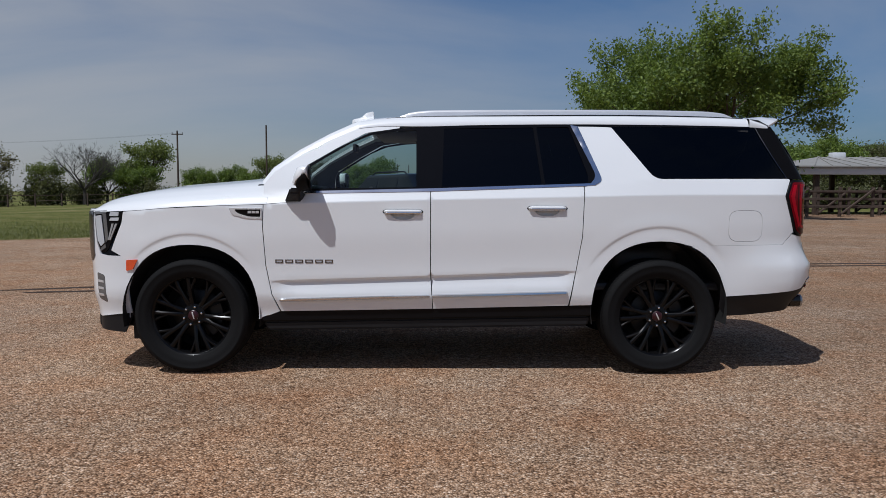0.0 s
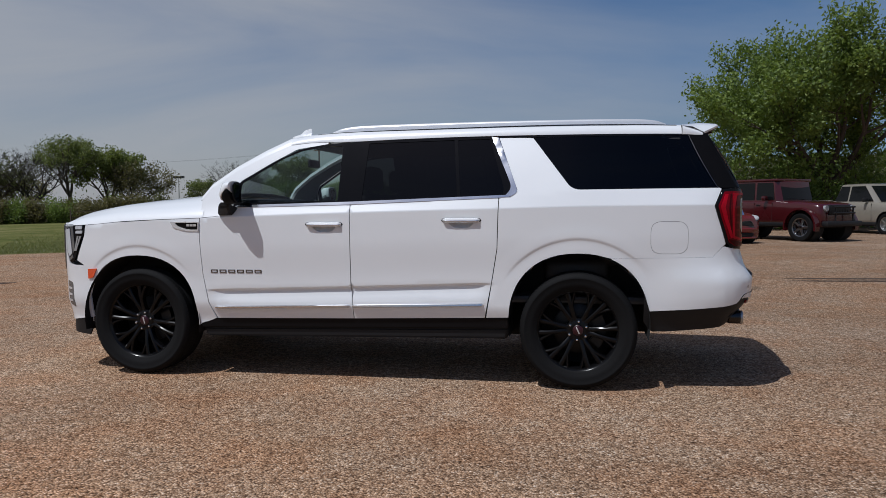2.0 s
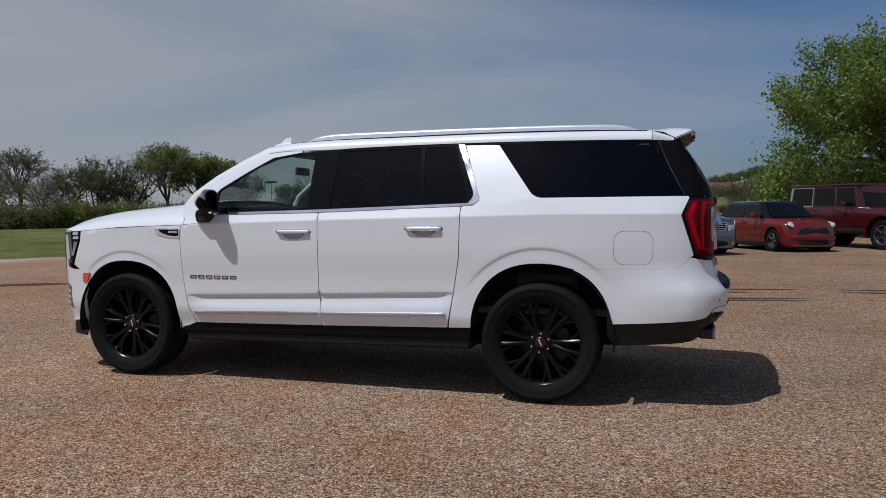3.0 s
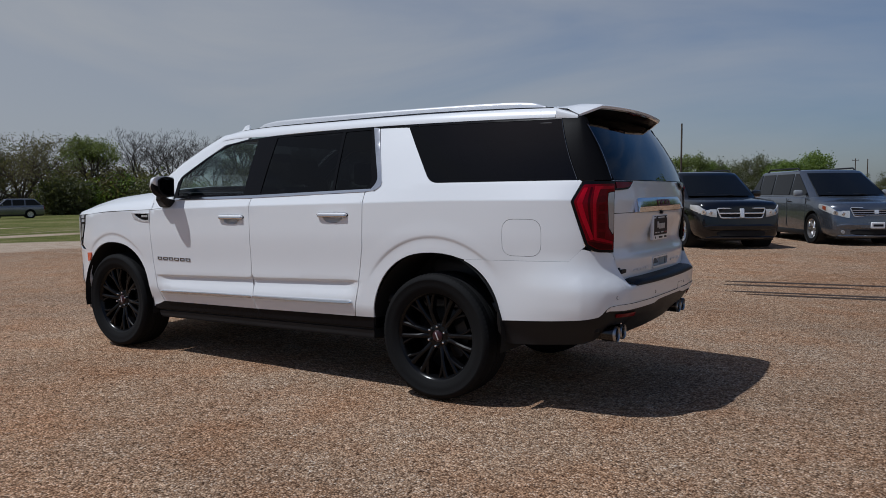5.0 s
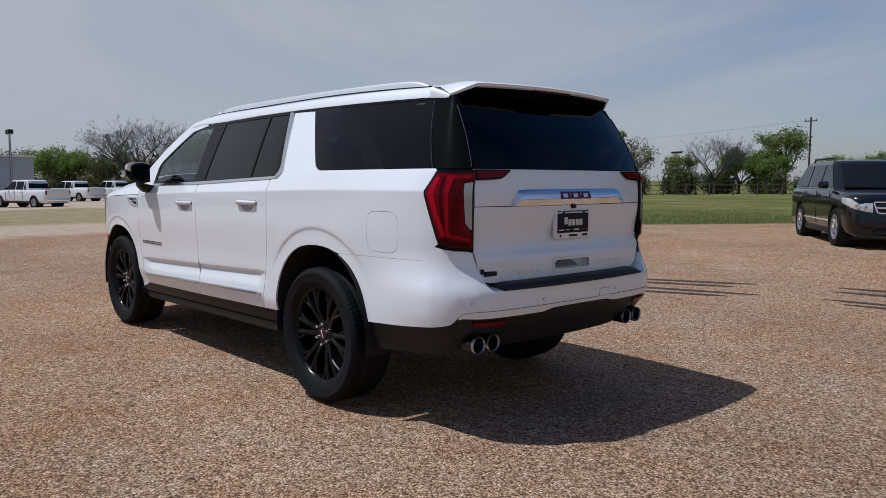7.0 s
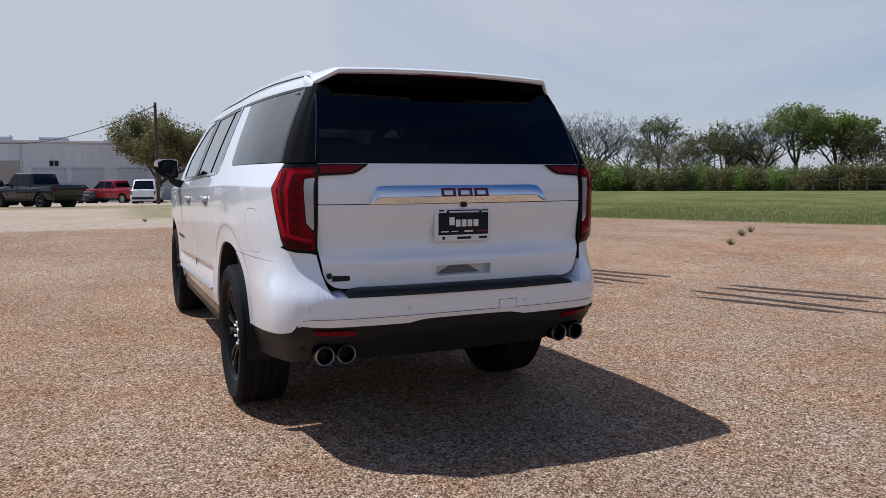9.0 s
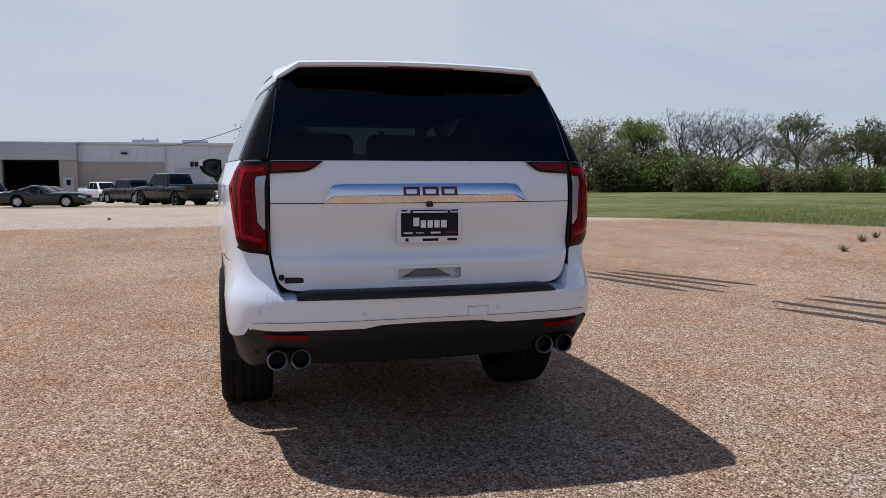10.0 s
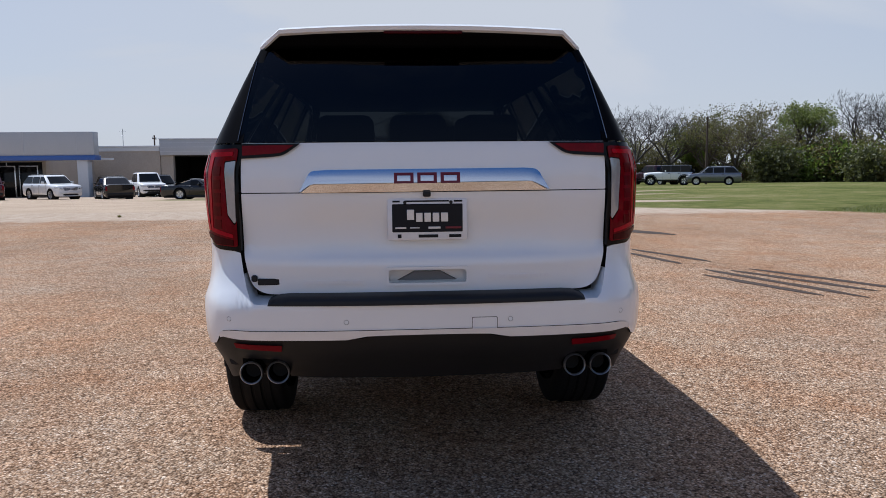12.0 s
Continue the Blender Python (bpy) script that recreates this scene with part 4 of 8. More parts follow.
    # --- wheel-arch linings, underbody and inner shell ---
    for ax in (FA, RA):
        for sgn in (-1, 1):
            vs = []
            zc = 0.45 if ax == FA else 0.475
            for k in range(25):
                a = radians(-12 + 204 * k / 24)
                for y in (1.0, 0.6):
                    vs.append((ax + 0.5 * math.cos(a), sgn * y, zc + 0.51 * math.sin(a)))
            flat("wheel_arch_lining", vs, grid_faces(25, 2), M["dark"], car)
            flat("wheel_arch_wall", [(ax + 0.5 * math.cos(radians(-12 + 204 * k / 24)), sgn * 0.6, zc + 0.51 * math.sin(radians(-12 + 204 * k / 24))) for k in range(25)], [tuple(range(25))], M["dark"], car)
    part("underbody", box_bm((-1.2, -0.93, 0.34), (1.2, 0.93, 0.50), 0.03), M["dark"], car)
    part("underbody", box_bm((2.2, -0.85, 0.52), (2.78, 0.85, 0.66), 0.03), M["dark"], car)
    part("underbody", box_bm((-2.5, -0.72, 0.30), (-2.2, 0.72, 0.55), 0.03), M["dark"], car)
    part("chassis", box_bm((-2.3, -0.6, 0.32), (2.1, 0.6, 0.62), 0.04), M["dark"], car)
    for ax in (FA, RA):
        part("axle", tube_bm((ax, -0.85, 0.42), (ax, 0.85, 0.42), 0.06, seg=10), M["dark"], car)
    inner = [(-1.16, 0.5), (1.2, 0.53), (1.2, 1.30), (-1.16, 1.22)]
    both_sides("inner_shell", sheet(inner, lambda s, z, o=0: side(s, z, o - 0.05), 0.12), M["dark"], car)
    inner_q = [(1.2, 0.99), (2.6, 0.99), (2.62, 1.36), (1.2, 1.33)]
    both_sides("inner_shell", sheet(inner_q, lambda s, z, o=0: side(s, z, o - 0.04), 0.12), M["dark"], car)
    inner_f = [(-2.15, 0.98), (-1.2, 0.98), (-1.2, 1.22), (-2.1, 1.16)]
    both_sides("inner_shell", sheet(inner_f, lambda s, z, o=0: side(s, z, o - 0.05), 0.12), M["dark"], car)

    # --- sills and running boards ---
    for sgn in (-1, 1):
        ys = sorted((sgn * 0.80, sgn * 0.985))
        bm = bmesh.new()
        pts = [(-1.215, 0.462), (1.205, 0.512), (1.215, 0.43), (-1.195, 0.385)]
        vs = [bm.verts.new((x, y, z)) for y in ys for x, z in pts]
        for q in ((0, 1, 2, 3), (7, 6, 5, 4), (0, 4, 5, 1), (1, 5, 6, 2), (2, 6, 7, 3), (3, 7, 4, 0)):
            bm.faces.new([vs[i] for i in q])
        bmesh.ops.bevel(bm, geom=list(bm.edges), offset=0.008, segments=2, affect="EDGES")
        part("sill", bm, B, car, "gloss black sill")
        ys = sorted((sgn * 0.72, sgn * 0.965))
        bm = bmesh.new()
        pts = [(-1.19, 0.385), (1.21, 0.43), (1.19, 0.352), (-1.16, 0.315)]
        vs = [bm.verts.new((x, y, z)) for y in ys for x, z in pts]
        for q in ((0, 1, 2, 3), (7, 6, 5, 4), (0, 4, 5, 1), (1, 5, 6, 2), (2, 6, 7, 3), (3, 7, 4, 0)):
            bm.faces.new([vs[i] for i in q])
        bmesh.ops.bevel(bm, geom=list(bm.edges), offset=0.015, segments=2, affect="EDGES")
        part("running_board", bm, M["plastic"], car, "black folded running board")

    # --- front bumper, headlights, hood ---
    fb = [(-2.17, 0.44), (-2.185, 0.72), (-2.22, 0.86), (-2.34, 0.86), (-2.41, 0.872), (-2.446, 0.96), (-2.474, 1.20), (-3.3, 1.20), (-3.3, 0.42), (-2.5, 0.40)]
    both_sides("front_bumper", sheet(fb, side, 0.06), W, car, "white front bumper cover")
    lower = [(-2.16, 0.44), (-2.5, 0.40), (-3.3, 0.42), (-3.3, 0.30), (-2.5, 0.30), (-2.24, 0.29)]
    both_sides("bumper_lip", sheet(lower, lambda s, z, o=0: side(s, z, o - 0.01), 0.06), M["plastic"], car, "black front lip")
    flap = [(-2.205, 0.44), (-2.13, 0.44), (-2.14, 0.235), (-2.20, 0.235)]
    both_sides("mud_flap", sheet(flap, lambda s, z, o=0: side(s, z, o - 0.06), 0.05), M["plastic"], car)
    hl = soften([(-2.468, 1.192), (-2.20, 1.20), (-2.197, 1.15), (-2.335, 0.902), (-2.362, 0.884), (-2.405, 0.88), (-2.44, 0.96)], [0.006, 0.02, 0.02, 0.012, 0.012, 0.006, 0.01])
    both_sides("headlight", sheet(hl, side, 0.04, proud=-0.004), B, car, "clear headlight with a pale daytime panel in a black housing")
    glow = soften([(-2.452, 1.148), (-2.382, 1.156), (-2.356, 0.955), (-2.395, 0.928), (-2.425, 0.97)], [0.004, 0.01, 0.006, 0.006, 0.01])
    both_sides("light_bar", sheet(glow, side, 0.04, 0.006, (), 0.001, 0.003), M["drl"], car, "white vertical daytime light")
    column = [(-2.370, 1.165), (-2.335, 1.165), (-2.318, 0.985), (-2.345, 0.955)]
    both_sides("lamp_reflector", sheet(column, side, 0.03, 0.006, (), 0.001, 0.002), M["lamp_grey"], car)
    both_sides("lamp_reflector", sheet([(-2.46, 1.186), (-2.33, 1.19), (-2.335, 1.168), (-2.46, 1.158)], side, 0.03, 0.006, (), 0.001, 0.002), M["lamp_grey"], car)
    both_sides("lamp_reflector", sheet([(-2.392, 0.918), (-2.352, 0.945), (-2.345, 0.92), (-2.40, 0.892)], side, 0.03, 0.006, (), 0.001, 0.002), M["lamp_grey"], car)
    for a, b in ((1.178, 1.150), (1.138, 1.116)):
        both_sides("headlight_lens", sheet(soften([(-2.295, a), (-2.222, a + 0.002), (-2.228, b), (-2.305, b)], 0.006), side, 0.03, 0.006, (), 0.001, 0.003), M["drl"], car)
    for u in (0.0, 0.03):
        both_sides("headlight_lens", sheet([(-2.285 + u, 1.095), (-2.268 + u, 1.095), (-2.312 + u * 0.4, 0.975), (-2.322 + u * 0.4, 0.975)], side, 0.03, 0.006, (), 0.001, 0.003), M["lens_clear"], car)
    edge = [(-2.478, 0.86), (-2.478, 1.188), (-2.73, 1.175), (-2.73, 0.80), (-2.52, 0.82)]
    both_sides("grille_surround", sheet(edge, side, 0.05, 0.01, (), 0.001, 0.004), M["badge"], car, "dark chrome grille surround")
    vent_f = soften([(-2.47, 0.735), (-2.38, 0.715), (-2.37, 0.51), (-2.46, 0.54)], 0.02)
    both_sides("bumper_duct", sheet(vent_f, side, 0.04, proud=0.004), M["lamp_grey"], car, "black and chrome bumper duct")
    for z in (0.58, 0.63, 0.68):
        both_sides("duct_bar", sheet([(-2.46, z), (-2.39, z - 0.005), (-2.39, z - 0.022), (-2.46, z - 0.018)], side, 0.03, proud=0.009), M["bright_trim"], car)
    grille = [(-2.72, 0.62), (-3.34, 0.62), (-3.34, 1.17), (-2.72, 1.17)]
    both_sides("grille", sheet(grille, side, 0.08, proud=0.008), M["badge"], car, "chrome mesh grille")
    marker = soften([(-2.172, 0.832), (-2.085, 0.838), (-2.125, 0.765), (-2.178, 0.752)], 0.008)
    both_sides("side_marker", sheet(marker, side, 0.03, proud=0.012), M["lens_amber"], car, "orange side marker light")

    hood_z = table([-2.55, -2.48, -2.36, -2.15, -1.93, -1.72, -1.5, -1.33, -1.2, -1.1], [1.19, 1.235, 1.275, 1.315, 1.347, 1.366, 1.385, 1.40, 1.41, 1.405])
    rows, xs = [], list(np.linspace(-2.56, -1.14, 26))
    for x in xs:
        zc = CREASE_Z(x) + 0.002
        p0 = side(x, zc)
        wc, h = -p0.y, hood_z(x)
        lim = LOW_W(max(x, -2.62)) / 1.036
        sec = [(wc, zc), (wc - 0.022, zc + 0.30 * (h - zc)), (0.93 * lim, zc + 0.55 * (h - zc)), (0.88 * lim, zc + 0.74 * (h - zc)), (0.80 * lim, zc + 0.93 * (h - zc)), (0.74 * lim, h), (0.6 * lim, h + 0.012), (0.35 * lim, h + 0.03), (0, h + 0.035)]
        line = [(p0.x, -w, z) for w, z in sec] + [(p0.x, w, z) for w, z in sec[-2::-1]]
        rows += line
    flat("hood", rows, grid_faces(len(xs), 17), W, car, "white raised hood", 60)
    part("cowl", box_bm((-1.25, -0.86, 1.30), (-0.95, 0.86, 1.385), 0.02), M["plastic"], car)
    part("engine_bay", box_bm((-2.38, -0.68, 0.55), (-1.2, 0.68, 1.20), 0.02), M["dark"], car)

    # side vent on the fender
    vmap = lambda s, z, o=0: side(s, z, o)
    ring = soften([(-1.412, 1.212), (-1.39, 1.165), (-1.272, 1.136), (-1.176, 1.136), (-1.176, 1.212)], [0.01, 0.03, 0.04, 0.004, 0.004])
    both_sides("fender_vent", sheet(ring, vmap, 0.02, 0.012, [soften([(-1.372, 1.203), (-1.352, 1.176), (-1.262, 1.15), (-1.182, 1.15), (-1.182, 1.203)], [0.01, 0.03, 0.03, 0.004, 0.004])], 0.001, 0.005), M["bright_trim"], car, "chrome-edged fender vent")
    both_sides("vent_insert", sheet(ring, vmap, 0.03, 0.004, (), 0.0, -0.006), B, car)
    for k in range(3):
        both_sides("vent_badge", sheet([(-1.275 + 0.028 * k, 1.192), (-1.252 + 0.028 * k, 1.192), (-1.252 + 0.028 * k, 1.175), (-1.275 + 0.028 * k, 1.175)], vmap, 0.02, 0.003, (), 0.0, 0.002), M["badge_pale"], car)

    # door handles in their bowls
    for hx, hz in handles:
        rim = bowl(hx, hz)
        cx, cz = hx, hz - 0.018
        vs, n = [], len(rim)
        for t, d in ((1.0, 0.003), (0.95, 0.016), (0.75, 0.030), (0.0, 0.034)):
            vs += [side(cx + (u - cx) * t, cz + (v - cz) * t, -d) for u, v in rim]
        both_sides("handle_bowl", (vs, grid_faces(4, n, True)), W, car, smooth=70)
        # dark strip that paints the shade gap round the handle
        both_sides("handle_gasket", strip_along(side, hx - 0.146, hx + 0.146, lambda s: hz + 0.002, [(0.0175, 0.001), (0.0165, 0.005), (-0.011, 0.005), (-0.012, 0.0)], 0.03, 14), M["plastic"], car, smooth=70)
        both_sides("door_handle", strip_along(side, hx - 0.138, hx + 0.138, lambda s: hz + 0.004, [(0.014, 0.002), (0.014, 0.013), (0.009, 0.020), (0.0, 0.022), (-0.007, 0.018), (-0.010, 0.009)], 0.03, 14), W, car, "white door handle with a chrome strip", 70)
        both_sides("handle_strip", strip_along(side, hx - 0.134, hx + 0.134, lambda s: hz - 0.003, [(0.005, 0.0215), (0.0, 0.0245), (-0.009, 0.0205), (-0.011, 0.009)], 0.02, 10), M["moulding"], car, smooth=70)

    # mouldings and name
    mid_m = lambda s: 0.5755 + 0.0285 * s
    prof_m = [(0.014, -0.004), (0.013, 0.008), (0.007, 0.018), (-0.004, 0.020), (-0.010, 0.012), (-0.014, 0.003), (-0.015, -0.004)]
    for u0, u1 in ((-1.065, 0.028), (0.040, 1.03)):
        both_sides("door_moulding", strip_along(side, u0, u1, mid_m, prof_m, 0.03 if u0 < -1 else 0.02), M["moulding"], car, "chrome lower door moulding", 28)
    block_letters(car, "door_name", side, -1.085, -0.655, 0.818, 0.843, 6, M["badge"], 0.22, 0.004, "dark chrome name badge blocks", 0.24)

    # --- greenhouse ---
    pillar = [(-1.168, 1.242), (-1.172, 1.38), (-1.10, 1.475), (-0.92, 1.60), (-0.70, 1.715), (-0.50, 1.80), (-0.36, 1.815), (-0.20, 1.818), (-0.20, 1.803), (-0.43, 1.768), (-0.455, 1.76), (-0.64, 1.66), (-0.865, 1.525), (-0.90, 1.46), (-0.915, 1.26)]
    both_sides("front_pillar", sheet(pillar, side, 0.04), W, car, "white windscreen pillar")
    both_sides("pillar_lining", sheet(pillar[1:], side, 0.06, 0.004, (), 0.0, -0.022), M["lining"], car, "dark grey pillar lining")
    trim_top = lambda x: table([-0.9, -0.865, -0.64, -0.43, -0.22, 0.05, 0.62, 1.2, 1.87, 2.5, 2.62], [1.49, 1.525, 1.66, 1.765, 1.80, 1.818, 1.833, 1.838, 1.836, 1.828, 1.82])(x)
    surround = [(-0.90, 1.332), (-0.90, 1.485), (-0.865, 1.52), (-0.64, 1.655), (-0.43, 1.762), (-0.22, 1.797), (0.05, 1.815), (0.62, 1.83), (1.07, 1.834), (1.115, 1.82), (1.17, 1.68), (1.235, 1.45), (1.20, 1.394), (0.033, 1.352)]
    win_f = soften([(-0.862, 1.352), (-0.862, 1.50), (-0.73, 1.582), (-0.55, 1.69), (-0.40, 1.752), (-0.22, 1.778), (-0.075, 1.788), (-0.07, 1.366)], [0.02, 0.02, 0, 0, 0.03, 0, 0.01, 0.01])
    win_r = soften([(0.13, 1.80), (0.79, 1.812), (0.835, 1.388), (0.115, 1.368)], 0.012)
    win_s = soften([(0.815, 1.812), (0.985, 1.815), (1.055, 1.815), (1.175, 1.45), (1.17, 1.40), (0.86, 1.390)], [0.01, 0, 0.01, 0.03, 0.02, 0.01])
    both_sides("window_surround", sheet(surround, side, 0.05, 0.012, [win_f, win_r, win_s], 0.001, 0.0), B, car, "gloss black window surround and pillars")
    for win, mm, lb in ((win_f, "glass_clear", "lightly tinted front door window"), (win_r, "glass_dark", "dark privacy glass"), (win_s, "glass_dark", "dark privacy glass")):
        for ob in both_sides("side_window", sheet(win, side, 0.06, 0.004, (), 0.0, -0.006), M[mm], car, lb):
            ob.visible_shadow = mm == "glass_dark"
    both_sides("window_divider", sheet([(0.79, 1.812), (0.815, 1.812), (0.86, 1.39), (0.835, 1.39)], side, 0.05, 0.004, (), 0.0, -0.002), B, car)
    belt = [(-0.90, 1.318), (-0.87, 1.335), (0.033, 1.357), (1.20, 1.398), (1.225, 1.386), (1.14, 1.378), (0.033, 1.336)]
    both_sides("belt_trim", sheet(belt, side, 0.05, 0.012, (), 0.004, 0.008), M["chrome"], car, "chrome belt-line trim")
    cp = soften([(1.068, 1.832), (1.122, 1.822), (1.272, 1.435), (1.262, 1.408), (1.222, 1.386), (1.18, 1.386), (1.235, 1.45)], [0.004, 0.004, 0.04, 0.02, 0.01, 0.004, 0.05])
    both_sides("pillar_trim", sheet(cp, side, 0.04, 0.015, (), 0.005, 0.008), M["moulding"], car, "broad chrome pillar trim")
    win_q = soften([(1.372, 1.818), (1.66, 1.434), (2.64, 1.440), (2.50, 1.818)], [0.01, 0.06, 0.01, 0.01])
    for ob in both_sides("side_window", sheet(win_q, side, 0.06, 0.004, (), 0.001, -0.002), M["glass_dark"], car, "dark privacy glass"):
        ob.visible_shadow = True
    top_trim = [(1.11, 1.836), (1.11, 1.822), (2.50, 1.818), (2.50, 1.832)]
    both_sides("roof_drip_trim", sheet(top_trim, side, 0.05, 0.01, (), 0.001, 0.001), B, car)
    seal_line = [side(2.64 - 0.14 * k / 12, 1.44 + 0.378 * k / 12, 0.003) for k in range(13)]
    both_sides("window_seal", path_tube(seal_line, 0.0018, 5), M["badge"], car)
    dp = [(2.505, 1.832), (2.505, 1.82), (2.645, 1.442), (2.66, 1.436), (2.922, 1.437), (2.90, 1.82), (2.8, 1.83)]
    both_sides("rear_pillar_panel", sheet(dp, side, 0.05, 0.012, (), 0.001, 0.0), M["pillar_black"], car, "gloss black rear pillar panel")

    # windscreen
    out_line = [(-1.172, 1.38), (-1.10, 1.475), (-0.92, 1.60), (-0.70, 1.715), (-0.50, 1.80)]
    vs, rim_v = [], []
    for x, z in out_line + [(-0.43, 1.805), (-0.34, 1.81)]:
        p = side(x, z)
        lift = 1 + 0.8 * ((z - 1.38) / 0.42) ** 2
        for dx, dy, dz in ((0.0, 0.0, -0.004), (-0.006, 0.012, 0.010), (-0.014, 0.030, 0.024), (-0.017, 0.055, 0.030), (-0.006, 0.060, 0.012)):
            rim_v.append((p.x + dx, p.y + dy, p.z + dz * lift))
        if x > -0.5:
            continue
        for k in range(13):
            t = k / 12 * 2 - 1
            f = (z - 1.38) / 0.42
            vs.append((p.x - 0.006 - (0.07 + 0.05 * f) * (1 - t * t), (p.y + 0.058) * -t, p.z + 0.014 * lift + (0.016 + 0.04 * f) * (1 - t * t)))
    both_sides("windscreen_frame", (rim_v, grid_faces(7, 5)), W, car, smooth=60)
    sh = flat("windscreen", vs, grid_faces(5, 13), M["glass_shield"], car, "clear windscreen", 80)
    sh.visible_shadow = False

    # roof
    roof_z = table([-0.62, -0.48, -0.23, 0.04, 0.62, 1.47, 2.11, 2.46], [1.805, 1.856, 1.888, 1.899, 1.907, 1.914, 1.908, 1.896])
    xs, rows = [-0.50, -0.47, -0.44, -0.36, -0.25, -0.1, 0.04, 0.3, 0.6, 0.9, 1.2, 1.5, 1.8, 2.1, 2.3, 2.44], []
    for x in xs:
        edge = table([-0.5, -0.36, -0.2, -0.1, 0.04], [1.80, 1.8145, 1.818, 1.8165, 1.8175])(x) if x < 0.04 else trim_top(x)
        p = side(x, edge, 0.0005)
        w, z0, h = -p.y, p.z, roof_z(x) - 0.005 * smooth_step(-0.46, -0.5, x)
        ww = w / 0.785
        sec = [(w, z0), (w - 0.004, z0 + 0.25 * (h - z0)), (0.762 * ww, z0 + 0.62 * (h - z0)), (0.735 * ww, z0 + 0.9 * (h - z0)), (0.70 * ww, h), (0.6 * ww, h + 0.010), (0.35 * ww, h + 0.024), (0, h + 0.03)]
        bow = 0.12 * smooth_step(0.15, -0.5, x)
        sec = [(a, b + 0.014 * (1 - (a / w) ** 2), p.x - bow * (1 - (a / w) ** 2)) for a, b in sec]
        rows += [(c, -a, b) for a, b, c in sec] + [(c, a, b) for a, b, c in sec[-2::-1]]
    flat("roof", rows, grid_faces(len(xs), 15), W, car, "white roof", 60)
    for sgn in (-1, 1):
        pts = [(-0.20, 0.665, 1.895), (-0.12, 0.668, 1.925), (0.05, 0.67, 1.942), (0.5, 0.67, 1.948), (1.1, 0.668, 1.951), (1.7, 0.655, 1.950), (2.1, 0.635, 1.945), (2.25, 0.625, 1.932), (2.33, 0.62, 1.905)]
        rows = []
        rail_y, rail_z = table([p[0] for p in pts], [p[1] for p in pts]), table([p[0] for p in pts], [p[2] for p in pts])
        pts = [(x, rail_y(x), rail_z(x)) for x in np.concatenate([np.linspace(-0.20, 0.1, 10), np.linspace(0.2, 2.1, 14), np.linspace(2.14, 2.33, 8)])]
        for x, y, z in pts:
            foot = roof_z(x) + 0.004
            h = max(0.004, z + 0.006 - foot)
            w = 0.019 if h > 0.02 else 0.012
            rows += [(x, sgn * (y + a * w), foot + b * h) for a, b in ((1.15, -0.25), (1.0, 0.55), (0.62, 0.92), (0.0, 1.0), (-0.62, 0.92), (-1.0, 0.55), (-1.15, -0.25))]
        flat("roof_rail", rows, grid_faces(len(pts), 7), M["rail"], car, "silver-white roof rail", 55)
        line = [(x, sgn * (TOP_W(x) - 0.052), roof_z(x) - 0.004) for x in np.linspace(-0.3, 2.4, 14)]
        vs, fs = path_tube(line, 0.004, 5)
        flat("roof_seam", vs, fs, M["plastic"], car)
    fin = bmesh.new()
    # rounded foot, then a thin blade that leans back
    levels = [(-0.575, -0.395, 0.032, -0.03), (-0.572, -0.397, 0.031, 0.008), (-0.555, -0.400, 0.024, 0.018), (-0.52, -0.402, 0.011, 0.024), (-0.495, -0.405, 0.008, 0.036), (-0.475, -0.408, 0.006, 0.056), (-0.465, -0.412, 0.004, 0.063)]
    rings_f = []
    for xa, xb, wf, dz in levels:
        rings_f.append([fin.verts.new((xa + (xb - xa) * u, wf * v - 0.57, 1.872 + 0.012 * u + dz)) for u, v in ((0, 0), (0.2, 0.75), (0.55, 1), (0.95, 0.9), (1, 0), (0.95, -0.9), (0.55, -1), (0.2, -0.75))])
    for ra, rb in zip(rings_f, rings_f[1:]):
        for k in range(8):
            fin.faces.new((ra[k], ra[(k + 1) % 8], rb[(k + 1) % 8], rb[k]))
    fin.faces.new(rings_f[-1])
    part("roof_fin", fin, W, car, "white shark-fin antenna", 50)

    # spoiler
    rows, ys = [], np.linspace(-0.70, 0.70, 29)
    for y in ys:
        t = abs(y) / 0.70
        end = 1 - smooth_step(0.86, 1.0, t)
        xt = 2.735 - 0.05 * t ** 2 - 0.10 * (1 - end)
        zt = 1.912 - 0.016 * t ** 2 - 0.05 * (1 - end)
        x0 = 2.43
        z0 = 1.896 + 0.03 * (1 - t ** 2) - 0.006 * (1 - end)
        sec = [(x0, z0), ((x0 + xt) / 2, (z0 + zt) / 2 + 0.012), (xt - 0.02, zt + 0.004), (xt, zt - 0.006), (xt - 0.004, zt - 0.021), (xt - 0.02, zt - 0.027)]
        rows += [(a, y, b) for a, b in sec]
    flat("spoiler", rows, grid_faces(29, 6), W, car, "white roof spoiler over the rear window", 50)
    rows = []
    for y in ys:
        t = abs(y) / 0.70
        end = 1 - smooth_step(0.86, 1.0, t)
        xt = 2.715 - 0.05 * t ** 2 - 0.10 * (1 - end)
        zt = 1.885 - 0.016 * t ** 2 - 0.05 * (1 - end)
        rows += [(xt, y, zt), (xt - 0.05, y, zt - 0.012), (2.60 - 0.03 * t, y, 1.81 - 0.03 * (1 - end)), (2.50, y, 1.80 - 0.02 * (1 - end))]
    flat("spoiler_underside", rows, grid_faces(29, 4), M["pillar_black"], car, "black spoiler underside", 50)
    cheek = []
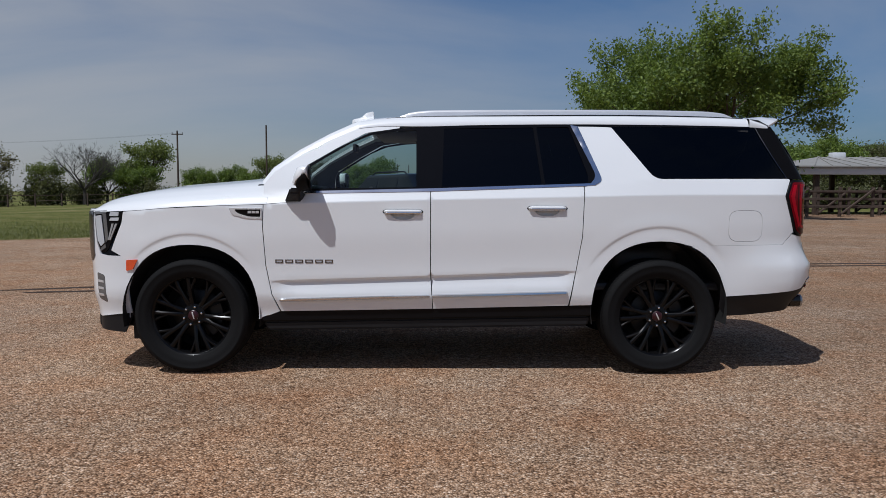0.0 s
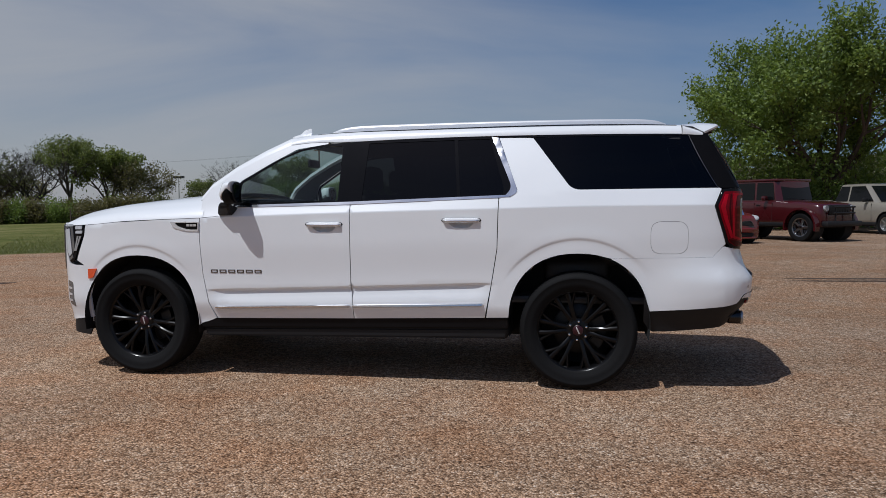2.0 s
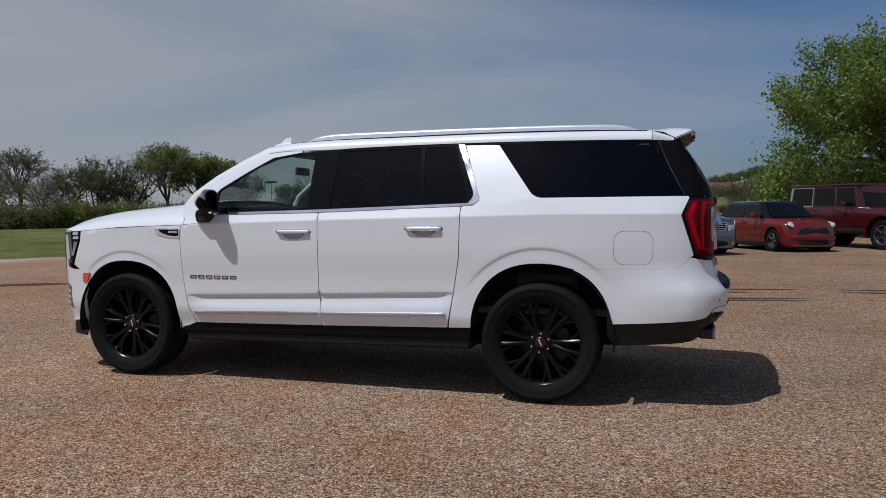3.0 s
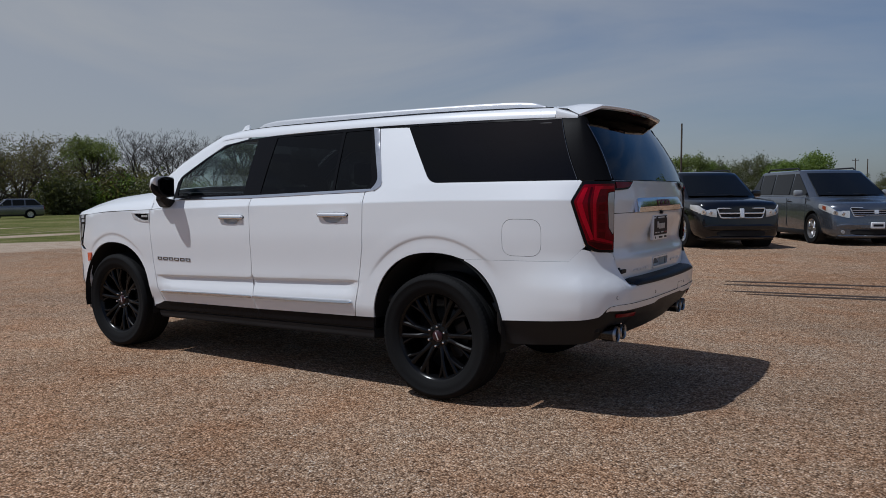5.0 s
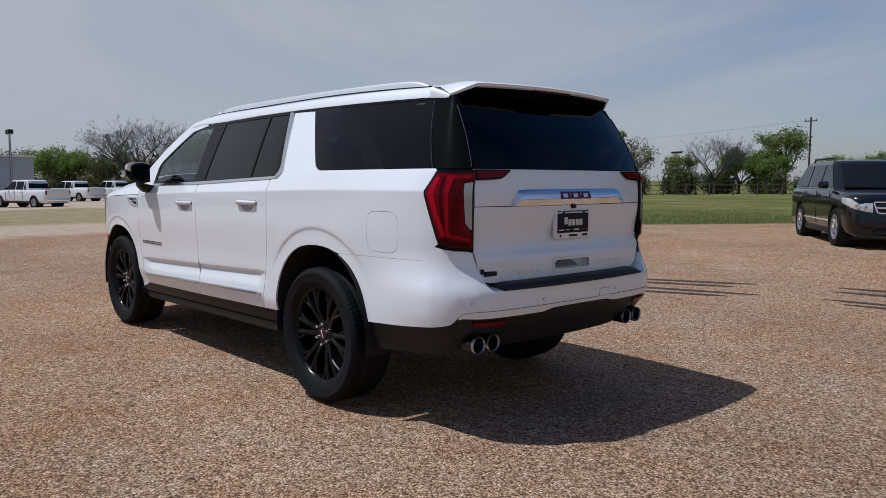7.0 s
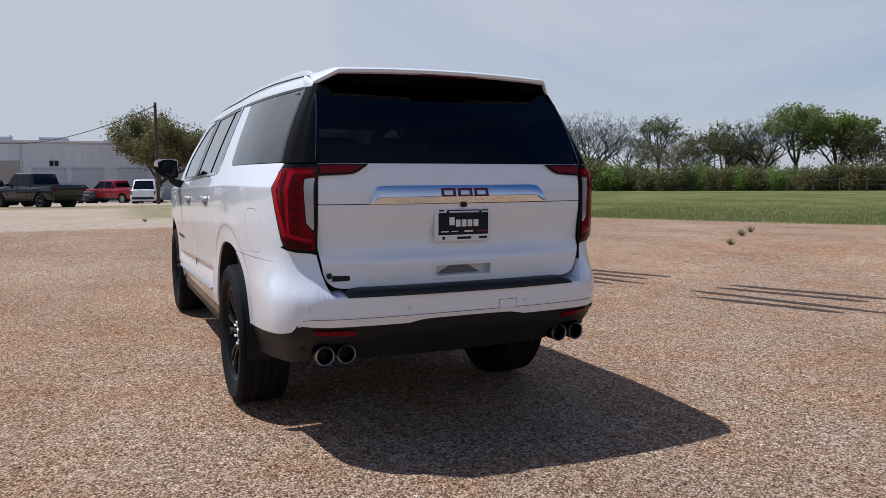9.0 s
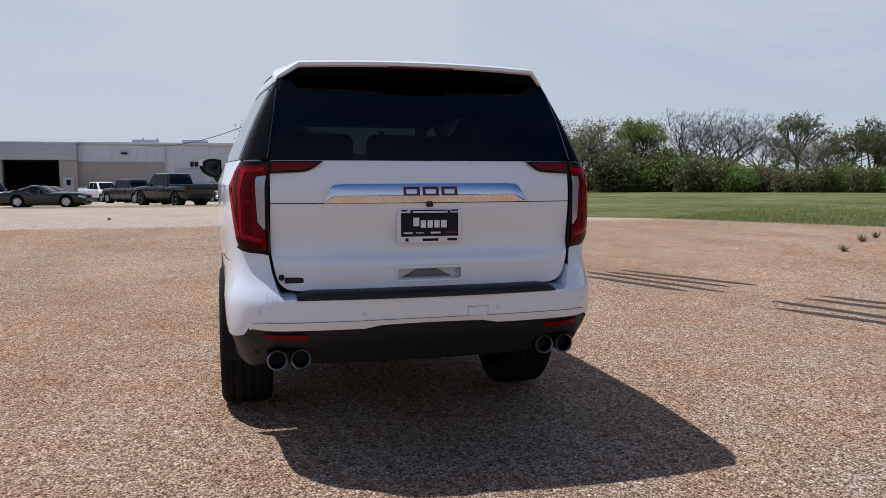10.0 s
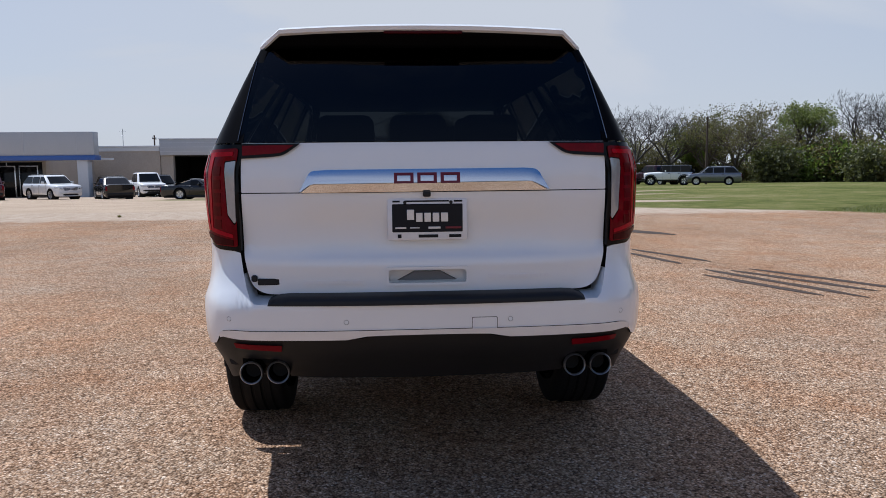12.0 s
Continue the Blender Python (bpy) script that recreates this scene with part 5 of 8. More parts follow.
    for x, zu, zl, y in ((2.436, 1.894, 1.826, 0.714), (2.47, 1.880, 1.825, 0.713), (2.51, 1.868, 1.822, 0.711), (2.55, 1.857, 1.813, 0.708), (2.578, 1.846, 1.806, 0.704)):
        cheek += [(x, -y + 0.03, zu + 0.004), (x, -y + 0.006, zu - 0.012), (x, -y, (zu + zl) / 2), (x, -y + 0.003, zl), (x, -y + 0.05, zl - 0.004)]
    both_sides("spoiler_cheek", (cheek, grid_faces(5, 5)), W, car, smooth=60)
    part("brake_light_strip", box_bm((2.705, -0.165, 1.876), (2.7275, 0.165, 1.886), 0.002), M["lens_red_dark"], car, "high-level brake light")

    # mirrors: a white cap over a black housing that narrows outwards, on a sloping black arm
    cap_line = [(-0.816, 1.556), (-0.90, 1.552), (-0.948, 1.532), (-0.984, 1.46), (-1.002, 1.40), (-0.985, 1.376), (-0.90, 1.415), (-0.816, 1.435)]
    case_line = [(-0.822, 1.462), (-0.89, 1.452), (-0.93, 1.435), (-0.955, 1.415), (-0.968, 1.37), (-0.945, 1.34), (-0.90, 1.334), (-0.822, 1.35)]
    ends = ((1.045, 0.80, 0.0, 0.0), (1.06, 0.94, 0.0, 0.0), (1.12, 1.0, 0.0, 0.0), (1.18, 0.93, 0.006, 0.008), (1.225, 0.78, 0.016, 0.020), (1.255, 0.55, 0.030, 0.030), (1.268, 0.28, 0.042, 0.034))

    def squat(z):
        return 1.34 + (z - 1.34) * 0.80

    def slim(y):
        return 1.045 + (y - 1.045) * 0.9

    def shell(line, grow, sgn):
        bm, rings_m = bmesh.new(), []
        for y, sc, dx, dz in ends:
            rings_m.append([bm.verts.new((-0.816 + 0.66 * (-0.084 + (x + 0.90) * sc * grow + dx), sgn * slim(y), squat(1.455 + dz + (z - 1.455) * sc * grow))) for x, z in line])
        n = len(line)
        for ra, rb in zip(rings_m, rings_m[1:]):
            for k in range(n):
                bm.faces.new((ra[k], ra[(k + 1) % n], rb[(k + 1) % n], rb[k]))
        bm.faces.new(rings_m[0])
        bm.faces.new(rings_m[-1])
        return bm

    for sgn in (-1, 1):
        part("mirror_cap", shell(cap_line, 1.01, sgn), W, car, "white mirror cap", 60)
        part("mirror_housing", shell(case_line, 0.985, sgn), M["rubber"], car, "black mirror housing", 40)
        bm = bmesh.new()
        ring = [(1.052, 1.352), (1.052, 1.535), (1.12, 1.552), (1.185, 1.546), (1.235, 1.518), (1.235, 1.42), (1.185, 1.37), (1.12, 1.346)]
        fore, aft = [[bm.verts.new((dx + 0.10 * max(0, y - 1.12), sgn * slim(y), squat(z))) for y, z in ring] for dx in (-0.8155, -0.8095)]
        bm.faces.new(fore)
        bm.faces.new(aft)
        for k in range(8):
            bm.faces.new((fore[k], fore[(k + 1) % 8], aft[(k + 1) % 8], aft[k]))
        bmesh.ops.recalc_face_normals(bm, faces=list(bm.faces))
        part("mirror_bezel", bm, M["rubber"], car, "thin black mirror rim", 30)
        bm = bmesh.new()
        bm.faces.new([bm.verts.new((-0.8075 + 0.10 * max(0, y - 1.12), sgn * slim(y), squat(z))) for y, z in ((1.068, 1.37), (1.068, 1.52), (1.12, 1.534), (1.18, 1.53), (1.218, 1.51), (1.218, 1.425), (1.18, 1.385), (1.12, 1.362))])
        part("mirror_glass", bm, M["mirror"], car, "mirror glass", 0)
        bm = bmesh.new()
        foot = [(-1.02, 0.985, 1.252), (-0.885, 0.985, 1.258), (-0.862, 0.985, 1.318), (-0.985, 0.985, 1.322)]
        knee = [(-1.005, 1.06, 1.262), (-0.90, 1.06, 1.268), (-0.87, 1.06, 1.332), (-0.975, 1.06, 1.336)]
        head = [(-0.965, 1.125, 1.318), (-0.89, 1.125, 1.322), (-0.87, 1.125, 1.36), (-0.955, 1.125, 1.362)]
        rr = [[bm.verts.new((x, sgn * y, z)) for x, y, z in q] for q in (foot, knee, head)]
        for ra, rb in zip(rr, rr[1:]):
            for k in range(4):
                bm.faces.new((ra[k], ra[(k + 1) % 4], rb[(k + 1) % 4], rb[k]))
        bm.faces.new(rr[0])
        bm.faces.new(rr[2])
        bmesh.ops.bevel(bm, geom=list(bm.edges), offset=0.01, segments=2, affect="EDGES")
        part("mirror_arm", bm, M["plastic"], car, "black sloping mirror arm")

    # --- tailgate ---
    e = 0.75
    upper = soften([(-e, 1.434), (-e - 0.004, 1.24), (e + 0.004, 1.24), (e, 1.434)], 0.006)
    flat("tailgate_upper", *[q for q in sheet(upper, gate, 0.05)], W, car, "white upper tailgate panel")
    lowp = soften([(-e - 0.004, 1.236), (-e - 0.005, 1.01), (-0.728, 0.875), (-0.675, 0.834), (0.675, 0.834), (0.728, 0.875), (e + 0.005, 1.01), (e + 0.004, 1.236)], [0.004, 0.05, 0.05, 0.05, 0.05, 0.05, 0.05, 0.004])
    recess = soften([(-0.168, 0.935), (0.168, 0.935), (0.168, 0.868), (-0.168, 0.868)], 0.014)
    flat("tailgate", *sheet(lowp, gate, 0.05, holes=[recess]), W, car, "white tailgate")
    flat("tailgate_core", *sheet([(-0.79, 0.82), (0.79, 0.82), (0.79, 1.44), (-0.79, 1.44)], lambda y, z, o=0: gate(y, z, o - 0.07), 0.1), M["dark"], car)
    # handle pocket
    bm = box_bm((2.832, -0.168, 0.865), (2.872, 0.168, 0.938))
    bm.normal_update()
    bmesh.ops.delete(bm, geom=[f for f in bm.faces if f.normal.x > 0.9], context="FACES")
    part("handle_pocket", bm, W, car, "white handle pocket", 0)
    # grey trapezoid wedge, added to imitate the shadow inside the pocket
    pocket_shade = bmesh.new()
    gv = [pocket_shade.verts.new((x, y, z)) for x, k in ((2.833, 1.0), (2.846, 0.92)) for y, z in ((-0.125 * k, 0.880), (0.125 * k, 0.880), (0.055 * k, 0.916), (-0.055 * k, 0.916))]
    for q in ((0, 1, 2, 3), (7, 6, 5, 4), (0, 4, 5, 1), (1, 5, 6, 2), (2, 6, 7, 3), (3, 7, 4, 0)):
        pocket_shade.faces.new([gv[i] for i in q])
    part("gate_handle", pocket_shade, M["pocket_shade"], car, "grey wedge for the shade inside the handle pocket", 20)
    lip = soften([(-0.172, 0.94), (0.172, 0.94), (0.172, 0.863), (-0.172, 0.863)], 0.016)
    flat("pocket_rim", *sheet(lip, gate, 0.03, 0.006, [soften([(-0.16, 0.928), (0.16, 0.928), (0.16, 0.875), (-0.16, 0.875)], 0.012)], 0.001, 0.004), W, car)
    gl = soften([(-0.765, 1.438), (-0.70, 1.80), (-0.62, 1.83), (0.62, 1.83), (0.70, 1.80), (0.765, 1.438)], 0.01)
    ob = flat("rear_window", *sheet(gl, gate, 0.06, 0.004, (), 0.001, 0.002), M["glass_dark"], car, "dark rear window")
    for sgn in (-1, 1):
        edge_line = [gate(sgn * (0.762 - 0.058 * k / 10), 1.445 + 0.33 * k / 10, 0.004) for k in range(11)]
        flat("window_seal", *path_tube(edge_line, 0.0022, 5), M["badge"], car)
    # chrome bar, emblem blocks, camera
    bar_top = soften([(-0.512, 1.240), (-0.470, 1.323), (-0.40, 1.327), (0.40, 1.329), (0.456, 1.325), (0.502, 1.243), (0.43, 1.278), (-0.465, 1.273)], [0.004, 0.02, 0, 0, 0.02, 0.004, 0.02, 0.02])
    bar_low = soften([(-0.508, 1.238), (-0.462, 1.271), (0.428, 1.276), (0.498, 1.241)], 0.004)

    def bar_map(tilt):
        return lambda y, z, o=0: gate(y, z, o) + Vector((tilt * (z - 1.272), 0, 0))

    flat("chrome_bar", *sheet(bar_top, bar_map(-0.35), 0.03, 0.03, (), 0.003, 0.026), M["chrome"], car, "polished chrome tailgate bar")
    flat("chrome_bar_lower", *sheet(bar_low, bar_map(0.55), 0.03, 0.03, (), 0.002, 0.026), M["chrome"], car)
    tilt = bar_map(-0.35)
    block_letters(car, "gate_emblem", tilt, -0.132, 0.150, 1.272, 1.314, 3, M["badge_red"], 0.16, 0.030, "dark red emblem blocks", 0.22)
    part("rear_camera", box_bm((2.88, -0.016, 1.218), (2.905, 0.016, 1.240), 0.006), M["plastic"], car)
    # plate and its frame
    px = 2.868
    part("plate_frame", box_bm((px, -0.162, 1.045), (px + 0.022, 0.166, 1.212), 0.008), M["plate_white"], car, "white dealer plate frame")
    part("plate", box_bm((px + 0.018, -0.142, 1.078), (px + 0.025, 0.146, 1.19), 0.003, 1), M["plate_black"], car, "black dealer plate with pale blocks")
    for y0, y1, z0, z1, mm in ((-0.045, -0.018, 1.119, 1.155, "badge_pale"), (-0.011, 0.016, 1.119, 1.155, "badge_pale"), (0.023, 0.05, 1.119, 1.155, "badge_pale"), (0.057, 0.086, 1.119, 1.155, "badge_pale"), (-0.082, -0.052, 1.127, 1.168, "badge_pale"), (-0.13, -0.085, 1.092, 1.099, "badge_pale"), (-0.07, -0.03, 1.093, 1.098, "badge_pale"),
                              (0.005, 0.055, 1.091, 1.1, "badge_pale"), (0.075, 0.14, 1.091, 1.1, "badge_red")):
        part("plate_block", box_bm((px + 0.024, y0, z0), (px + 0.027, y1, z1), 0.001, 1), M[mm], car)
    for y0, y1, z0, z1 in ((-0.09, 0.09, 1.198, 1.204), (-0.14, -0.11, 1.197, 1.204), (0.11, 0.145, 1.197, 1.204), (-0.035, 0.045, 1.056, 1.068), (-0.12, -0.105, 1.055, 1.07), (0.09, 0.14, 1.056, 1.068)):
        part("frame_block", box_bm((px + 0.02, y0, z0), (px + 0.0235, y1, z1), 0.0005, 1), M["plate_black"], car)
    for y in (-0.09, 0.098):
        part("plate_screw", tube_bm((px + 0.02, y, 1.196), (px + 0.028, y, 1.196), 0.007, seg=10), M["plastic"], car)
    block_letters(car, "gate_name", gate, -0.505, -0.255, 0.874, 0.889, 5, M["satin_trim"], 0.22, 0.004, "pale chrome name blocks")
    block_letters(car, "gate_name", gate, 0.25, 0.515, 0.888, 0.903, 6, M["satin_trim"], 0.22, 0.004, "pale chrome name blocks")
    part("dealer_badge", box_bm((2.845, -0.695, 0.872), (2.862, -0.605, 0.898), 0.003, 1), M["plastic"], car, "small dark dealer badge")
    part("dealer_badge", box_bm((2.843, -0.722, 0.885), (2.858, -0.697, 0.912), 0.006, 1), M["plastic"], car)

    # --- tail lights ---
    lamp = soften([(2.682, 1.43), (2.632, 1.31), (2.662, 1.22), (2.724, 1.045), (2.79, 1.012), (2.925, 1.006), (2.925, 1.43)], [0.02, 0.02, 0.02, 0.03, 0.03, 0.004, 0.004])
    both_sides("tail_light", sheet(lamp, side, 0.035, 0.02, (), 0.006, 0.010), B, car, "black-edged tail light housing")
    lens = soften([(2.69, 1.41), (2.652, 1.31), (2.68, 1.22), (2.738, 1.06), (2.80, 1.03), (2.915, 1.025), (2.915, 1.415)], 0.012)
    lens_hole = soften([(2.862, 1.365), (2.915, 1.37), (2.915, 1.12), (2.905, 1.11), (2.874, 1.15)], 0.008)
    both_sides("tail_lens", sheet(lens, side, 0.03, 0.006, [lens_hole], 0.003, 0.015), M["lens_red"], car, "deep red tail light lens")
    both_sides("reverse_lens", sheet(soften([(2.866, 1.36), (2.912, 1.366), (2.912, 1.126), (2.906, 1.118), (2.877, 1.155)], 0.006), side, 0.03, 0.006, (), 0.002, 0.014), M["lens_clear"], car, "clear reversing lens")
    both_sides("light_signature", sheet(soften([(2.695, 1.392), (2.668, 1.305), (2.696, 1.215), (2.752, 1.085), (2.774, 1.09), (2.726, 1.215), (2.702, 1.30), (2.722, 1.392)], 0.004), side, 0.03, 0.004, (), 0.001, 0.018), M["lens_bright"], car, "bright red light strip")
    both_sides("light_signature", sheet(soften([(2.765, 1.40), (2.90, 1.402), (2.90, 1.386), (2.80, 1.382), (2.786, 1.30), (2.79, 1.10), (2.90, 1.075), (2.90, 1.06), (2.776, 1.085), (2.766, 1.29)], 0.004), side, 0.03, 0.004, (), 0.001, 0.018), M["lens_bright"], car)
    # dark gap between the two strips and the cells of the inner light
    both_sides("lens_gap", sheet(soften([(2.738, 1.395), (2.752, 1.395), (2.748, 1.29), (2.768, 1.09), (2.757, 1.09), (2.733, 1.29)], 0.003), side, 0.03, 0.004, (), 0.001, 0.0165), M["lens_red_dark"], car)
    for k in range(5):
        z0 = 1.345 - 0.053 * k
        both_sides("lens_cell", sheet(soften([(2.802, z0), (2.846, z0), (2.846, z0 - 0.038), (2.802, z0 - 0.038)], 0.004), side, 0.03, 0.004, (), 0.001, 0.0175), M["lens_mid"], car)
    both_sides("lens_shade", sheet([(2.735, 1.08), (2.90, 1.052), (2.90, 1.03), (2.80, 1.034), (2.748, 1.062)], side, 0.03, 0.004, (), 0.001, 0.0175), M["lens_red_dark"], car)
    ext = soften([(-0.748, 1.432), (-0.505, 1.432), (-0.572, 1.386), (-0.62, 1.380), (-0.75, 1.374)], [0.004, 0.008, 0.03, 0.02, 0.004])
    both_sides("gate_light", sheet(ext, gate, 0.03, 0.01, (), 0.003, 0.014), B, car, "red light bar on the tailgate")
    ext2 = soften([(-0.742, 1.425), (-0.53, 1.425), (-0.582, 1.395), (-0.742, 1.386)], [0.004, 0.006, 0.02, 0.004])
    both_sides("gate_lens", sheet(ext2, gate, 0.03, 0.004, (), 0.002, 0.018), M["lens_red"], car)

    # --- rear bumper ---
    top = table([1.93, 2.61, 2.62, 2.64, 2.66, 2.68, 2.70, 2.76, 2.92, 2.945, 3.0, 3.68], [0.9444, 0.9543, 0.9545, 0.9731, 0.9918, 1.0104, 1.029, 1.018, 1.0, 0.90, 0.806, 0.80])
    low_edge = table([2.158, 2.6, 2.80, 2.86, 2.92, 3.68], [0.572, 0.602, 0.63, 0.69, 0.70, 0.702])

    def bot(s):
        c = ((s - RA) / 0.495) ** (1 / 0.88)
        up = 0.475 + 0.505 * math.sqrt(max(0, 1 - c * c)) ** 0.88 if c < 1 else 0
        return min(0.936, max(low_edge(s), up))

    ss = list(np.concatenate([np.linspace(1.936, 2.17, 16), np.linspace(2.2, 2.58, 8), np.linspace(2.62, 3.04, 22), np.linspace(3.1, 3.68, 8)]))

    def sweep(ss, zt, zb, rows, off=lambda s, t: 0.0, curl=0.0):
        cols = []
        for s in ss:
            col = []
            for j in range(rows):
                t = j / (rows - 1)
                p = side(s, zt(s) * (1 - t) + zb(s) * t, off(s, t))
                col.append(p)
            cols.append(col)
        full = cols + [[Vector((p.x, -p.y, p.z)) for p in col] for col in cols[-2::-1]]
        return [p for col in full for p in col], grid_faces(len(full), rows)

    flat("rear_bumper", *sweep(ss, top, bot, 9), W, car, "white rear bumper cover", 60)
    shelf_s = [s for s in ss if s >= 2.93]
    rows = []
    for s in shelf_s:
        a = side(s, top(s))
        b = side(s, min(top(s) + 0.03, 0.9), -0.11)
        rows += [a, Vector((b.x, a.y * 0.985, max(a.z, 0.822)))]
    n = len(shelf_s)
    rows2 = rows + [Vector((p.x, -p.y, p.z)) for i in range(n - 2, -1, -1) for p in rows[2 * i:2 * i + 2]]
    flat("bumper_shelf", rows2, grid_faces(2 * n - 1, 2), W, car, smooth=60)
    # step pad
    rows = []
    for y in np.linspace(-0.645, 0.645, 31):
        xr = 2.982 - 0.05 * (abs(y) / 0.70) ** 2.4
        e = smooth_step(0.645, 0.585, abs(y))
        rows += [(xr - 0.10, y, 0.822 + 0.018 * e), (xr - 0.03, y, 0.818 + 0.020 * e), (xr - 0.006, y, 0.808 + 0.022 * e), (xr + 0.003, y, 0.806 + 0.012 * e), (xr + 0.003, y, 0.802)]
    flat("step_pad", rows, grid_faces(31, 5), M["plastic"], car, "black ribbed bumper step pad", 40)
    cbot = table([2.8, 2.86, 2.95, 3.35, 3.40, 3.42, 3.68], [0.63, 0.665, 0.662, 0.662, 0.662, 0.676, 0.68])
    cs = [s for s in ss if s >= 2.84]
    flat("bumper_trim", *sweep(cs, lambda s: bot(s) - 0.001, cbot, 3, lambda s, t: 0.006 - 0.004 * t), M["satin_trim"], car, "chrome strip along the bumper", 60)
    vt = lambda s: bot(s) if s < 2.84 else cbot(s)
    vb = table([2.16, 2.22, 2.6, 2.80, 2.872, 2.895, 3.06, 3.085, 3.3, 3.68], [0.50, 0.425, 0.445, 0.468, 0.492, 0.566, 0.566, 0.475, 0.465, 0.46])
    vs_s = list(np.concatenate([[2.16, 2.19, 2.22], np.linspace(2.3, 2.8, 8), np.linspace(2.83, 3.14, 18), np.linspace(3.2, 3.68, 8)]))
    flat("rear_valance", *sweep(vs_s, vt, vb, 6, lambda s, t: -0.008 - 0.022 * t * smooth_step(2.7, 3.0, s)), M["plastic"], car, "black lower rear valance", 60)
    refl = [(2.905, 0.643), (3.09, 0.638), (3.085, 0.612), (2.91, 0.622)]
    both_sides("rear_reflector", sheet(refl, side, 0.03, 0.01, (), 0.002, 0.0), M["lens_red"], car, "red bumper reflector")
    for sgn in (-1, 1):
        for y in (0.737, 0.626):
            vs, fs = lathe([(0.034, 2.775), (0.0465, 2.785), (0.0465, 2.868), (0.044, 2.874), (0.040, 2.868), (0.039, 2.68), (0.0, 2.68)], 28, "x")
            o = flat("exhaust_tip", vs, fs, M["tip"], car, "round steel exhaust tip", 40)
            o.matrix_basis = pose(-0.02, sgn * y, 0.513)
            vs, fs = lathe([(0.0398, 2.866), (0.0405, 2.876), (0.0445, 2.879), (0.0475, 2.874), (0.0475, 2.862)], 28, "x")
            o = flat("tip_rim", vs, fs, M["steel"], car, "", 60)
            o.matrix_basis = pose(-0.02, sgn * y, 0.513)
            part("exhaust_pipe", tube_bm((2.5, sgn * y, 0.513), (2.79, sgn * y, 0.513), 0.034, seg=12), M["dark"], car)
        part("exhaust_box", box_bm((2.2, min(sgn * 0.5, sgn * 0.8), 0.44), (2.66, max(sgn * 0.5, sgn * 0.8), 0.58), 0.05), M["dark"], car)
    for y, z in ((-0.783, 0.744), (-0.333, 0.735), (0.334, 0.735), (0.783, 0.744)):
        s0 = 2.90 if abs(y) > 0.5 else 3.35
        p, q = side(s0, z, 0.0), side(s0, z, 0.003)
        d = (q - p).normalized()
        p, d = Vector((p.x, math.copysign(p.y, y), p.z)), Vector((d.x, d.y if y < 0 else -d.y, 0))
        part("parking_sensor", tube_bm(p - d * 0.01, p + d * 0.0015, 0.0085, seg=16), W, car)
        vs, fs = lathe([(0.0085, -0.004), (0.0092, -0.001), (0.0102, -0.004)], 20, "z")
        o = flat("sensor_ring", vs, fs, M["plastic"], car)
        o.matrix_basis = Matrix.Translation(p + d * 0.003) @ d.to_track_quat("Z", "Y").to_matrix().to_4x4()
    cover = soften([(3.405, 0.744), (3.505, 0.744), (3.505, 0.690), (3.405, 0.690)], 0.006)
    flat("hitch_seam", *mirrored(*sheet(soften([(3.403, 0.746), (3.507, 0.746), (3.507, 0.688), (3.403, 0.688)], 0.006), side, 0.03, 0.004, [cover], 0.0, 0.0012)), M["plastic"], car)
    flat("hitch_cover", *mirrored(*sheet(cover, side, 0.03, 0.004, (), 0.001, 0.0018)), W, car, "small square cover over the hitch")

    # --- cabin ---
    part("cabin_floor", box_bm((-1.1, -0.85, 0.60), (2.75, 0.85, 0.66), 0.02), M["seat"], car)
    part("headliner", box_bm((-0.42, -0.735, 1.785), (2.42, 0.735, 1.80), 0.006), M["seat"], car)
    part("dashboard", box_bm((-1.12, -0.84, 0.9), (-0.62, 0.84, 1.30), 0.08), M["seat"], car)
    seat_at = []
    for sx, ys in ((-0.05, (-0.42, 0.42)), (0.95, (-0.42, 0.42)), (1.85, (-0.38, 0.0, 0.38))):
        for y in ys:
            seat_at.append((sx, y))
    for sx, y in seat_at:
        hgt = 1.42 if sx < 1.5 else 1.38
        part("seat_back", box_bm((sx, y - 0.25, 0.85), (sx + 0.16, y + 0.25, hgt), 0.06, 3), M["seat"], car)
        part("seat_cushion", box_bm((sx - 0.42, y - 0.25, 0.72), (sx + 0.1, y + 0.25, 0.92), 0.06, 3), M["seat"], car)
        part("headrest", box_bm((sx + 0.05, y - 0.15, hgt + 0.02), (sx + 0.16, y + 0.15, hgt + 0.22), 0.05, 3), M["seat"], car)
    vs, fs = [], []
    ringp = [(-0.50 + 0.06 * math.sin(a), -0.42 + 0.18 * math.cos(a), 1.18 + 0.18 * math.sin(a)) for a in np.linspace(0, 2 * math.pi, 25)]
    vs, fs = path_tube(ringp, 0.015, 8)
    flat("steering_wheel", vs, fs, M["seat"], car)
    part("inside_mirror", box_bm((-0.62, -0.12, 1.66), (-0.59, 0.12, 1.73), 0.012), M["plastic"], car)

    # --- wheels ---
    for ax in (FA, RA):
        wheel_parts(car, "wheel", -1, pose(ax, -0.872, HUB_Z, 0, 14 if ax == FA else 5, 0))
        wheel_parts(car, "wheel", 1, pose(ax, 0.872, HUB_Z, 0, 20, 180))
    return car


build_suv()


# ---- parked vehicles (front towards -x, standing on z = 0) ----
PAINTS = {}


